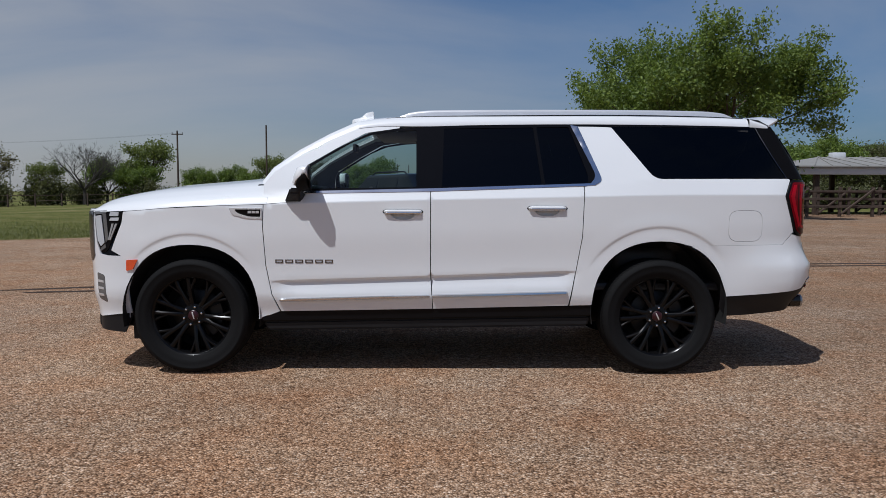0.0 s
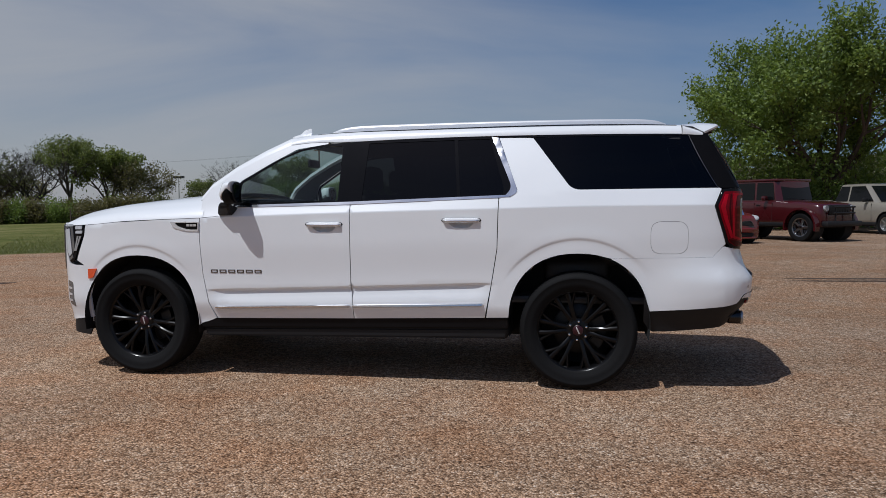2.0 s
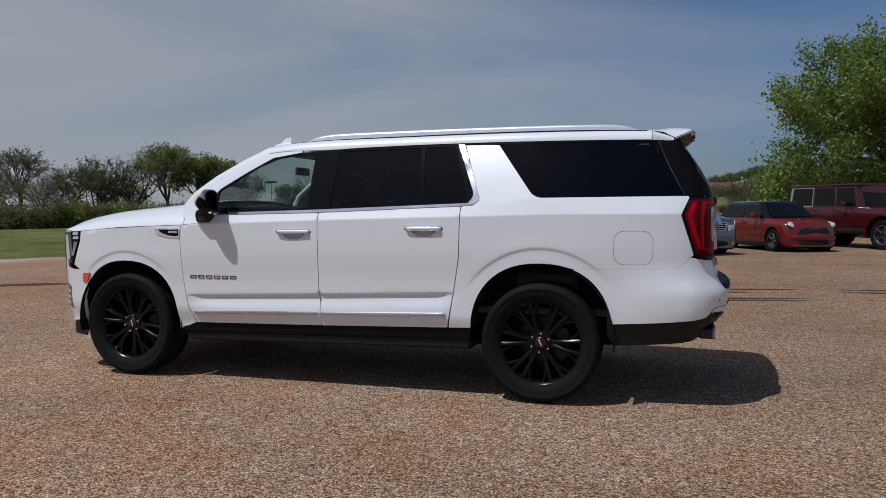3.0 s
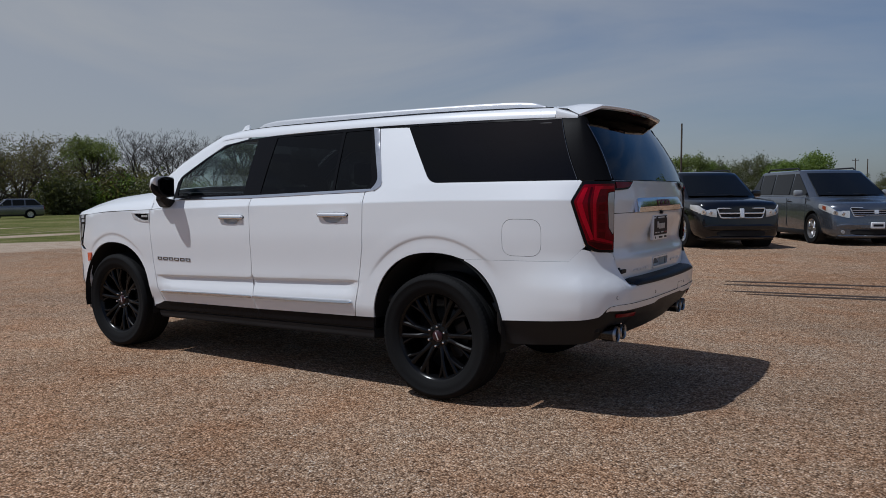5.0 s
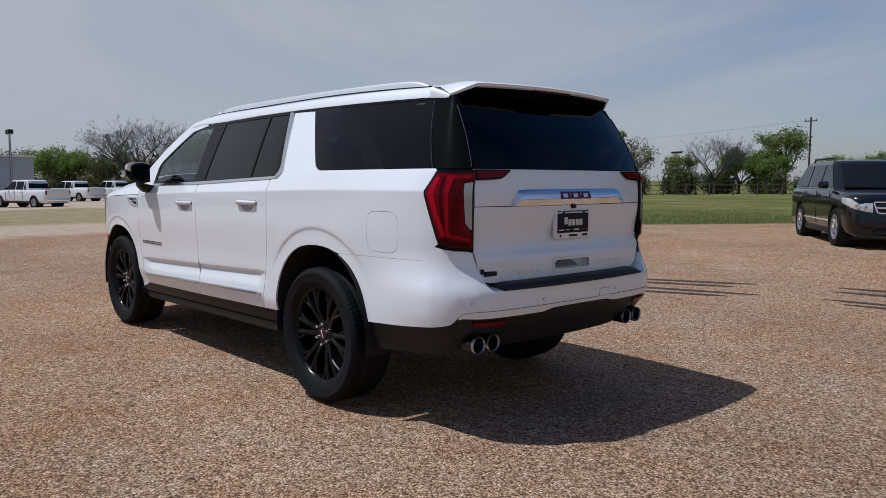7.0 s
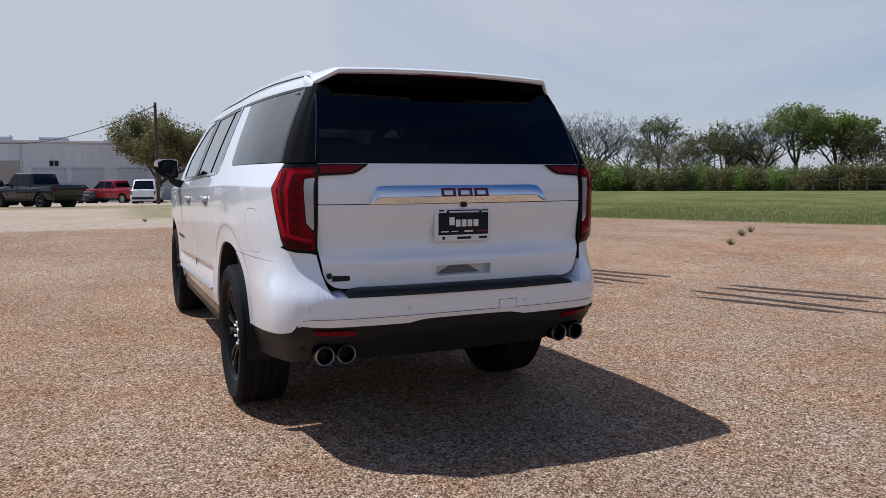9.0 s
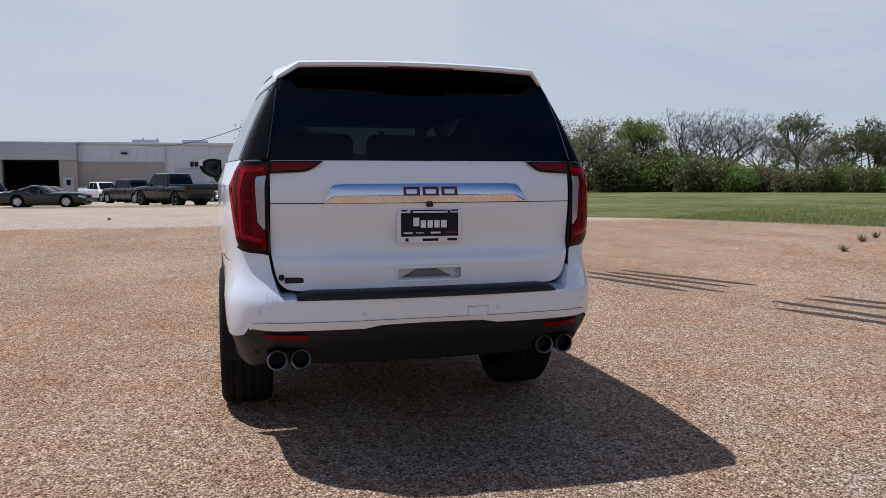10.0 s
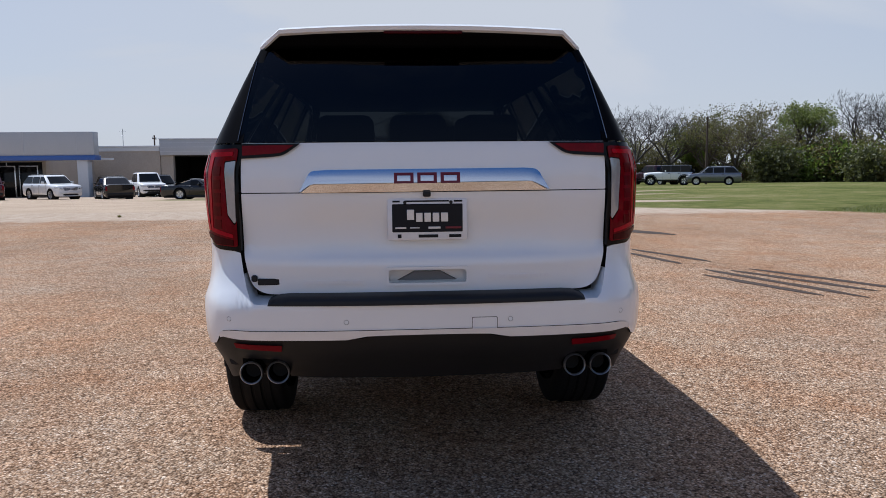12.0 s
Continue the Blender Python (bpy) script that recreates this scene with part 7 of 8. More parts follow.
    if bed:
        part("bed_well", box_bm((tail + 0.10, -w * 0.8, deck - 0.1), (xe - 0.08, w * 0.8, deck + 0.03), 0.0), M["dark"], top, "open pickup bed")
        for sg in (-1, 1):
            part("bed_rail", box_bm((tail + 0.06, sg * w * 0.88 - 0.05, deck + 0.0), (xe - 0.03, sg * w * 0.88 + 0.05, deck + 0.05), 0.02), P, top)
        part("tailgate", box_bm((xe - 0.03, -w * 0.84, deck - 0.5), (xe + 0.015, w * 0.84, deck + 0.05), 0.02), P, top)
    return top


def at(x, y, heading, dz=0.0):
    """Pose of a vehicle whose front points along heading, in degrees from +x."""
    return pose(x, y, lay(x, y) + dz, 0, 0, heading + 180)


def suv5(place, color, label, **k):
    a = dict(L=4.75, Wd=1.88, H=1.68, wb=2.75, fo=0.92, r=0.36, clear=0.24, hood=0.98, belt=1.08, cab=(1.15, 1.85, 4.1, 4.66), pillars=(2.35, 3.3), rails=True)
    a.update(k)
    return vehicle("parked_suv", place, label, "car", color, **a)


def pickup(place, color, label, **k):
    a = dict(bow=0.07, L=5.9, Wd=2.02, H=1.92, wb=3.75, fo=0.95, r=0.40, clear=0.34, hood=1.12, belt=1.22, cab=(1.45, 2.1, 3.75, 3.95), pillars=(2.7, 3.55), deck=1.28, bed=1)
    a.update(k)
    return vehicle("pickup_truck", place, label, "pickup", color, **a)


def sedan(place, color, label, **k):
    a = dict(L=4.85, Wd=1.86, H=1.45, wb=2.8, fo=0.93, r=0.335, clear=0.17, hood=0.86, belt=0.96, cab=(1.25, 2.05, 3.4, 4.2), pillars=(2.45, 3.3), deck=1.0)
    a.update(k)
    return vehicle("sedan", place, label, "car", color, **a)


WHITE, BLACK, RED, SILVER, MAROON, TAN = (0.75, 0.75, 0.74), (0.004, 0.004, 0.005), (0.30, 0.012, 0.02), (0.14, 0.155, 0.18), (0.055, 0.006, 0.008), (0.235, 0.215, 0.18)


# the row beyond the white SUV
def row_place(wx, wy, heading, wb, track):
    a = radians(heading)
    hx, hy = math.cos(a), math.sin(a)
    # the wheel seen is the right front one: go back half a wheelbase and left half a track
    return at(wx - hx * wb / 2 - hy * track / 2, wy - hy * wb / 2 + hx * track / 2, heading)


suv5(row_place(-0.32, 18.45, -54.5, 2.89, 1.57), BLACK, "black crossover with a chrome crossbar grille on gravel", L=4.89, H=1.70, wb=2.89, fo=0.93, r=0.37, clear=0.22, hood=1.02, belt=1.10, cab=(1.1, 1.95, 4.15, 4.82), pillars=(2.4, 3.42), grille="cross", spokes=5, side_strip=True, lamp_k=1.6, bow=0.13)
vehicle("minivan", row_place(1.95, 20.95, -58, 3.0, 1.68), "silver-blue minivan with dark windows on gravel", "minivan", SILVER, L=5.13, Wd=1.96, H=1.76, wb=3.0, fo=0.98, r=0.35, clear=0.19, hood=0.95, belt=1.10, cab=(1.08, 2.08, 4.5, 5.05), pillars=(2.35, 3.45, 4.3), spokes=6, rails=True, lamp_k=2.1, lamp_h=0.80, plate=True, bow=0.2, mirror_color=(0.28, 0.29, 0.30))
vehicle("hatchback", row_place(4.96, 23.06, -62, 2.47, 1.45), "dark red hatchback with a black roof on gravel", "car", (0.14, 0.012, 0.010), L=3.72, Wd=1.69, H=1.42, wb=2.47, fo=0.70, r=0.31, clear=0.15, hood=0.84, belt=0.93, cab=(0.95, 1.5, 3.2, 3.62), pillars=(2.15, ), grille="oval", lamp="oval", bow=0.18, dark_rims=1, roof_color=BLACK)
vehicle("off_roader", row_place(8.0, 24.5, -53, 2.95, 1.6), "maroon four-door off-roader with a grey top", "car", MAROON, L=4.3, Wd=1.72, H=1.92, wb=2.95, fo=0.62, r=0.43, clear=0.45, hood=1.16, belt=1.24, cab=(1.45, 1.62, 4.18, 4.28), pillars=(2.4, 3.25), grille="slots", flares=0.12, tumble=0.06, bow=0.03, lamp_h=1.0, dark_rims=1, hardtop=(0.24, 0.22, 0.21))
pickup(row_place(12.3, 29.8, -63, 3.64, 1.65), TAN, "grey-tan extended-cab pickup parked beside trees", L=5.8, H=1.88, wb=3.64, fo=0.95, r=0.38, pillars=(2.75, ), cab=(1.35, 2.0, 3.3, 3.55), clear=0.32, hood=1.08, belt=1.18, deck=1.2)

# the far lots to the west
pickup(at(-44.0, 1.0, -142), BLACK, "lifted black crew-cab pickup on the far lot", H=2.0, r=0.43, clear=0.42, dark_rims=2)
pickup(at(-57.6, -3.2, -140), (0.035, 0.035, 0.038), "dark grey pickup on the far lot")
pickup(at(-71.7, -7.8, 35), WHITE, "white pickup parked by the warehouse")
suv5(at(-65.5, 2.4, 40), (0.05, 0.05, 0.055), "dark grey SUV on the far lot")
pickup(at(-64.0, 5.4, -135), RED, "red pickup on the far lot")
suv5(at(-57.0, 7.8, 170), WHITE, "white SUV with its rear outward", H=1.85, L=5.1)
vehicle("sports_car", at(-40.0, -5.2, 85), "low black vintage sports car on pale dirt", "car", BLACK, L=4.65, Wd=1.75, H=1.22, wb=2.49, fo=1.0, r=0.33, clear=0.15, hood=0.78, belt=0.83, cab=(1.85, 2.4, 2.95, 4.0), pillars=(2.9, ), deck=0.84, grille="none")
sedan(at(-52.7, -7.9, 80), RED, "bright red low coupe", H=1.32, cab=(1.5, 2.1, 3.0, 4.2))
pickup(at(-56.7, -14.1, 30), WHITE, "white heavy pickup with a dark grille", H=1.98, r=0.42)
sedan(at(-46.0, -12.8, -150), BLACK, "black sedan with its rear outward")
suv5(at(-47.3, -17.3, 52), WHITE, "white compact SUV by the showroom", H=1.66, L=4.6)
suv5(at(-45.8, -20.9, -150), MAROON, "dark red SUV by the showroom")
suv5(at(-60.7, -14.2, 40), BLACK, "black SUV before the open bay", H=1.85, L=5.1)
suv5(at(-62.3, -18.7, 40), BLACK, "black SUV by the block wall", H=1.8)
pickup(at(-53.9, 16.3, -158), WHITE, "white crew-cab pickup with its rear outward")
pickup(at(-70.8, 23.9, -158), WHITE, "white crew-cab pickup with its rear outward")
pickup(at(-72.2, 28.0, -158), WHITE, "white crew-cab pickup with its rear outward")
pickup(at(-68.7, 31.9, -158), (0.03, 0.008, 0.010), "dark maroon crew-cab pickup with its rear outward")
vehicle("off_roader", at(-63.3, 31.2, -110), "white off-roader with a black top", "car", WHITE, L=4.3, Wd=1.8, H=1.87, wb=2.95, fo=0.62, r=0.42, clear=0.42, hood=1.14, belt=1.22, cab=(1.45, 1.62, 4.18, 4.28), pillars=(2.4, 3.25), grille="slots", flares=0.1, tumble=0.06, dark_rims=1, roof_color=BLACK, lamp_h=1.0, bow=0.03)
suv5(at(-61.2, 34.6, -112), SILVER, "silver-grey crossover beside the grass")


# ---- buildings, poles and fences ----
def cladding(parent, name, x, y0, y1, z0, z1, material, pitch=0.9, proud=0.03):
    """Upright metal sheets with a raised rib at each joint, on a wall that faces +x."""
    n = max(1, round((y1 - y0) / pitch))
    step = (y1 - y0) / n
    vs, fs = [], []
    for k in range(n + 1):
        y = y0 + k * step
        for dy, dx in ((-0.05, 0), (-0.03, proud), (0.03, proud), (0.05, 0)):
            yy = min(max(y + dy, y0), y1)
            vs += [(x + dx, yy, z0), (x + dx, yy, z1)]
    m = len(vs) // 2
    fs = [(2 * i, 2 * i + 2, 2 * i + 3, 2 * i + 1) for i in range(m - 1)]
    return flat(name, vs, fs, material, parent, smooth=0)


def showroom():
    g = -0.75
    top = thing("showroom", pose(0, 0.82, -0.6), "grey panelled showroom with a blue band and glass doors", "building")
    part("fascia", box_bm((-61.6, -58, 3.15), (-60.5, -20.4, 5.15), 0.03), M["metal_grey"], top, "grey fascia panel")
    for y in np.arange(-57, -21, 4.4):
        part("fascia_joint", box_bm((-60.52, y - 0.02, 3.15), (-60.48, y + 0.02, 5.15)), M["door_grey"], top)
    part("blue_band", box_bm((-61.7, -58, 2.75), (-60.4, -20.3, 3.15), 0.02), M["metal_blue"], top, "blue band under the fascia")
    part("wall", box_bm((-76, -58, g), (-65, -26.5, 4.2), 0.02), M["block"], top)
    for y in (-21.5, -33.0, -43.0):
        part("column", box_bm((-61.6, y - 0.45, g), (-60.7, y + 0.45, 2.8), 0.03), M["metal_white"], top, "pale column")
    for y in (-28.0, -30.0, -36.0, -38.0):
        part("door_frame", box_bm((-65.02, y - 0.85, g), (-64.9, y + 0.85, 2.35), 0.02), M["alloy"], top)
        part("door_pane", box_bm((-64.92, y - 0.75, g + 0.1), (-64.86, y + 0.75, 2.25), 0.01), M["glass_car"], top)
    part("shop_window", box_bm((-65.02, -57.5, g + 0.3), (-64.95, -26.8, 2.65), 0.01), M["glass_car"], top, "wide dark shop window")
    for y in np.arange(-56, -27, 2.9):
        part("mullion", box_bm((-65.0, y - 0.04, g + 0.3), (-64.9, y + 0.04, 2.65)), M["door_grey"], top)
    part("soffit", box_bm((-65.2, -58, 2.78), (-61.5, -20.5, 2.95), 0.02), M["metal_white"], top)
    part("roof", box_bm((-76, -58, 4.15), (-64, -26.4, 4.4), 0.02), M["roof_pale"], top)


def block_hall():
    g = -0.95
    top = thing("block_hall", pose(0, 1.02, -0.72), "tan block building with an open bay under a grey fascia", "building")
    part("wall", box_bm((-90, -40, g), (-77.2, -20.25, 3.95), 0.02), M["block"], top)
    part("parapet", box_bm((-90.2, -40, 3.95), (-77.1, -20.25, 4.4), 0.02), M["metal_white"], top)
    part("roof_edge", box_bm((-90.2, -40, 4.4), (-77.0, -20.25, 4.55), 0.02), M["roof_pale"], top)
    part("fascia", box_bm((-78, -20.2, 3.5), (-77.0, -12.0, 5.2), 0.03), M["metal_grey"], top, "grey metal fascia")
    for z in (3.9, 4.35, 4.8):
        part("fascia_rib", box_bm((-77.02, -20.2, z), (-76.97, -12.0, z + 0.03)), M["metal_white"], top)
    part("roof_edge", box_bm((-88, -20.3, 5.2), (-76.9, -11.9, 5.3), 0.02), M["roof_pale"], top)
    part("bay_wall", box_bm((-78, -20.2, g), (-77.3, -18.9, 3.55), 0.02), M["block"], top)
    part("bay_wall", box_bm((-78, -13.7, g), (-77.3, -12.0, 3.55), 0.02), M["block"], top)
    part("side_door", box_bm((-77.32, -13.35, g), (-77.2, -12.35, 1.75), 0.02), M["door_grey"], top, "grey steel door with a window")
    part("door_window", box_bm((-77.22, -13.05, 0.95), (-77.16, -12.65, 1.5), 0.01), M["glass_car"], top)
    part("bay_back", box_bm((-88, -20.2, g), (-87.6, -12.5, 3.5)), M["dark"], top)
    part("bay_side", box_bm((-87.6, -20.2, g), (-78.0, -19.9, 3.5)), M["dark"], top)
    part("bay_side", box_bm((-87.6, -12.8, g), (-78.1, -12.5, 3.5)), M["dark"], top)
    part("bay_ceiling", box_bm((-87.6, -20.0, 3.4), (-78, -12.7, 3.5)), M["dark"], top)


def warehouse():
    g = -0.95
    top = thing("warehouse", pose(0, 1.02, -0.72), "long pale metal warehouse on tan block with roller doors", "building")
    part("wall", box_bm((-100, -12.4, g), (-78.05, 16, 5.2), 0.02), M["metal_white"], top)
    part("block_wall", box_bm((-78.3, -12.2, g), (-77.9, -3.6, 3.3), 0.02), M["block"], top, "tan block lower wall")
    cladding(top, "metal_sheet", -78.0, -12.4, -3.7, 3.32, 5.0, M["metal_white"])
    cladding(top, "metal_sheet", -78.0, -3.6, 16, g, 5.0, M["metal_white"])
    part("corner_trim", box_bm((-78.05, -3.72, g), (-77.85, -3.55, 5.2), 0.01), M["door_grey"], top)
    part("eaves", box_bm((-78.1, -12.5, 5.18), (-77.7, 16.1, 5.36), 0.02), M["roof_pale"], top, "pale eaves gutter")
    vs = [(-77.75, -12.5, 5.35), (-77.75, 16.1, 5.35), (-89, 16.1, 5.8), (-89, -12.5, 5.8), (-100, 16.1, 5.35), (-100, -12.5, 5.35)]
    flat("roof", vs, [(0, 1, 2, 3), (3, 2, 4, 5)], M["roof_pale"], top, smooth=0)
    for y in (-1.2, 2.2, 6.4, 10.6):
        part("roller_door", box_bm((-77.98, y - 1.4, g), (-77.88, y + 1.4, 2.5), 0.01), M["door_grey"], top, "pale roller door")
        part("door_frame", box_bm((-77.97, y - 1.55, 2.5), (-77.84, y + 1.55, 2.62), 0.01), M["door_grey"], top)
        for z in np.arange(0.2, 2.4, 0.45):
            part("door_slat", box_bm((-77.89, y - 1.38, z), (-77.865, y + 1.38, z + 0.03)), M["metal_white"], top)
    for y in (-1.0, -0.55):
        part("bay_sign", box_bm((-77.96, y - 0.17, 2.85), (-77.86, y + 0.17, 3.35), 0.02), M["plate_black"], top, "dark bay number block")
    for y in (-6.2, -1.0, 5.5, 10.5):
        part("roof_vent", tube_bm((-84, y - 1.4, 5.78), (-84, y + 1.4, 5.78), 0.2, seg=14), M["metal_grey"], top, "ridge vent on the roof")
    for y in (-6.0, -4.6):
        part("roof_pipe", tube_bm((-80, y, 5.1), (-80, y, 5.9), 0.08, seg=8), M["steel"], top)
    part("wall_lamp", box_bm((-77.95, -7.9, 4.1), (-77.6, -7.3, 4.3), 0.04), M["plate_black"], top)


def low_shop():
    g = -1.0
    top = thing("workshop", pose(0, 1.08, -0.6), "small grey metal workshop behind the pickups", "building")
    part("wall", box_bm((-95, 12, g), (-84, 22.5, 4.2), 0.02), M["metal_grey"], top)
    part("door", box_bm((-84.02, 17.5, g), (-83.9, 20.8, 3.0), 0.02), M["door_grey"], top)
    part("roof", box_bm((-95.2, 11.8, 4.2), (-83.7, 22.7, 4.36), 0.02), M["roof_pale"], top)


showroom()
block_hall()
warehouse()
low_shop()


def utility_pole(name, x, y, height, label, arm=True, lean=0.0, r=0.13):
    z = lay(x, y)
    top = thing(name, pose(x, y, z, 0, lean, 0), label, "pole")
    part("pole", tube_bm((0, 0, -0.3), (0, 0, height), r, r * 0.7, 10), M["wood_grey"], top)
    if arm:
        part("cross_arm", box_bm((-0.7, -0.06, height - 0.5), (0.7, 0.06, height - 0.38), 0.02), M["wood_grey"], top)
        for dx in (-0.62, 0.62):
            part("insulator", tube_bm((dx, 0, height - 0.38), (dx, 0, height - 0.2), 0.05, seg=8), M["steel"], top)
    return top


utility_pole("utility_pole", -32.6, 93.1, 8.9, "grey wooden utility pole with a cross arm beyond the field")
utility_pole("utility_pole", -21.6, 92.7, 9.4, "plain grey wooden utility pole beyond the field", arm=False)
utility_pole("utility_pole", -49.5, 8.1, 6.9, "dark wooden pole by the far lot", arm=False, lean=2.0)
utility_pole("utility_pole", -66, 36, 6.5, "dark wooden pole among the trees", arm=False)
utility_pole("utility_pole", -12.0, 198, 8.6, "grey utility pole far beyond the vehicles")
utility_pole("utility_pole", -8.0, 176, 7.6, "plain grey pole far beyond the vehicles", arm=False)
utility_pole("utility_pole", 4.0, 168, 8.0, "grey utility pole far beyond the vehicles")
utility_pole("utility_pole", 22, 110, 8.0, "grey utility pole far beyond the vehicles", arm=False)


utility_pole("utility_pole", -92.4, -24.5, 7.4, "grey utility pole behind the block hall")
mast = thing("antenna_mast", pose(-85.4, -25.9, lay(-85.4, -25.9)), "thin grey antenna mast behind the block hall", "antenna")
part("mast", tube_bm((0, 0, 0), (0, 0, 7.7), 0.05, 0.04, 8), M["steel"], mast)
for z, half in ((7.4, 0.35), (6.9, 0.25)):
    part("antenna_arm", tube_bm((0, -half, z), (0, half, z), 0.025, seg=6), M["badge"], mast)


def lamp_mast(x, y, height, heads, label):
    top = thing("light_mast", pose(x, y, lay(x, y)), label, "light mast")
    part("mast", tube_bm((0, 0, 0), (0, 0, height), 0.16, 0.1, 10), M["steel"], top)
    part("head_frame", box_bm((-heads * 0.42, -0.1, height), (heads * 0.42, 0.1, height + 0.12), 0.02), M["steel"], top)
    for k in range(heads):
        dx = (k - (heads - 1) / 2) * 0.8
        part("lamp_head", box_bm((dx - 0.28, -0.25, height + 0.1), (dx + 0.28, 0.25, height + 0.55), 0.06), M["plastic"], top)


lamp_mast(-99, 173, 9.2, 4, "floodlight mast far beyond the trees")
lamp_mast(-82, 21, 6.8, 2, "twin-head lot light by the workshop")


def cable(name, a, b, sag, label, r=0.012):
    pts = []
    for k in range(17):
        t = k / 16
        p = Vector(a).lerp(Vector(b), t)
        p.z -= sag * 4 * t * (1 - t)
        pts.append(p)
    ob = flat(name, *path_tube(pts, r, 5), M["plastic"], smooth=60)
    tagged(ob, label, "cable")


cable("power_cable", (-49.5, 8.1, 6.0), (-77.8, -5.0, 4.3), 0.9, "thin black cable from the pole to the warehouse", 0.03)
for dx in (-0.9, 0.0, 0.9):
    cable("power_cable", (-32.6 + dx, 93.1, 8.45), (-110 + dx, 112, 9.0), 1.2, "thin overhead power cable", 0.004)


def stock_pens():
    """Pipe-and-board pens under an open shed."""
    top = thing("shed", Matrix(), "open shed with a pale low roof on posts", "shed")
    z = lay(24, 46) - 0.45
    for x in (21.2, 26.2, 31.2, 36.2):
        for y in (43.0, 51.0):
            part("post", box_bm((x - 0.14, y - 0.14, z - 0.0), (x + 0.14, y + 0.14, z + 3.0), 0.02), M["wood_grey"], top)
    part("eaves_beam", box_bm((20.1, 42.6, z + 2.75), (40, 43.0, z + 3.15), 0.03), M["roof_pale"], top, "pale eaves board")
    vs = [(19.9, 42.4, z + 3.15), (40.2, 42.4, z + 3.15), (40.2, 47, z + 3.85), (23.2, 47, z + 3.85), (40.2, 51.6, z + 3.15), (19.9, 51.6, z + 3.15)]
    flat("roof", vs + [(x, y, zz + 0.08) for x, y, zz in vs], [(0, 1, 2, 3), (3, 2, 4, 5), (6, 7, 8, 9), (9, 8, 10, 11), (0, 1, 7, 6), (5, 4, 10, 11), (0, 3, 9, 6), (3, 5, 11, 9), (1, 2, 8, 7), (2, 4, 10, 8), (0, 3, 5), (6, 9, 11)], M["roof_grey"], top, "grey weathered roof sheet", smooth=0)
    for k in range(20):
        x = 20.8 + k
        part("roof_rib", tube_bm((max(x, 19.95), 42.42, z + 3.25), (max(x, 23.2), 46.98, z + 3.95), 0.03, seg=5), M["roof_grey"], top)
    part("roof_vent", box_bm((24, 46.7, z + 3.8), (24.8, 47.3, z + 4.2), 0.05), M["roof_pale"], top)
    fence = thing("pen_fence", Matrix(), "weathered timber pen fence with diagonal braces", "fence")
    for y, x0, x1 in ((39.2, 17.2, 36), (41.5, 17.2, 36), (45.2, 20.6, 36), (48.6, 19.8, 36)):
        xs = np.arange(x0, x1, 1.7)
        for i, x in enumerate(xs):
            part("post", box_bm((x - 0.07, y - 0.07, lay(x, y) - 0.1), (x + 0.07, y + 0.07, lay(x, y) + 1.55), 0.01, 1), M["wood_grey"], fence)
            if i:
                for zz in (0.45, 0.85, 1.25):
                    part("rail", box_bm((xs[i - 1], y - 0.11, lay(x, y) + zz), (x, y - 0.07, lay(x, y) + zz + 0.12), 0.01, 1), M["wood_grey"], fence)
                if i % 2:
                    part("brace", tube_bm((xs[i - 1], y - 0.15, lay(x, y) + 0.15), (x, y - 0.15, lay(x, y) + 1.45), 0.06, seg=6), M["wood_grey"], fence)


stock_pens()


def field_fence():
    """Post-and-rail fence along the far edge of the field."""
    fence = thing("field_fence", Matrix(), "weathered post-and-rail fence along the far hedge", "fence")
    pts = []
    for b in np.arange(14, 40, 1.6):
        a = radians(b)
        pts.append((4 - 88 * math.sin(a), 3 + 88 * math.cos(a)))
    for i, (x, y) in enumerate(pts):
        z = lay(x, y)
        part("post", box_bm((x - 0.06, y - 0.06, z - 0.1), (x + 0.06, y + 0.06, z + 1.35), 0.01, 1), M["wood_grey"], fence)
        if i:
            for zz in (0.6, 1.15):
                part("rail", tube_bm((*pts[i - 1], lay(*pts[i - 1]) + zz), (x, y, z + zz), 0.03, seg=6), M["wood_grey"], fence)


field_fence()


# ---- the low hill to the north, with a house at its foot ----
def hill_rise(bearing, rng_m):
    """Height of the hill over the plain."""
    top = table([-45, -20, -8, -3, 0, 3, 7], [19, 20, 19, 15, 8, 2.5, 0.0])(bearing)
    return top * smooth_step(200, 460, rng_m) * (1 + 0.06 * math.sin(bearing * 1.3 + rng_m * 0.02))


def far_point(bearing, rng_m):
    a = radians(bearing)
    x, y = 4 - rng_m * math.sin(a), 3 + rng_m * math.cos(a)
    return x, y, lay(x, y) + hill_rise(bearing, rng_m)


rows = []
bears, reach = np.linspace(8, -46, 46), np.linspace(185, 560, 16)
for b in bears:
    for q in reach:
        x, y, z = far_point(float(b), float(q))
        rows.append((x, y, z - (0.25 if q < 190 or b > 7 else 0.0)))
tagged(flat("ground_hill", rows, grid_faces(len(bears), len(reach)), M["pasture"], smooth=80), "low green wooded hill beyond the lot", "ground", kind="structure")


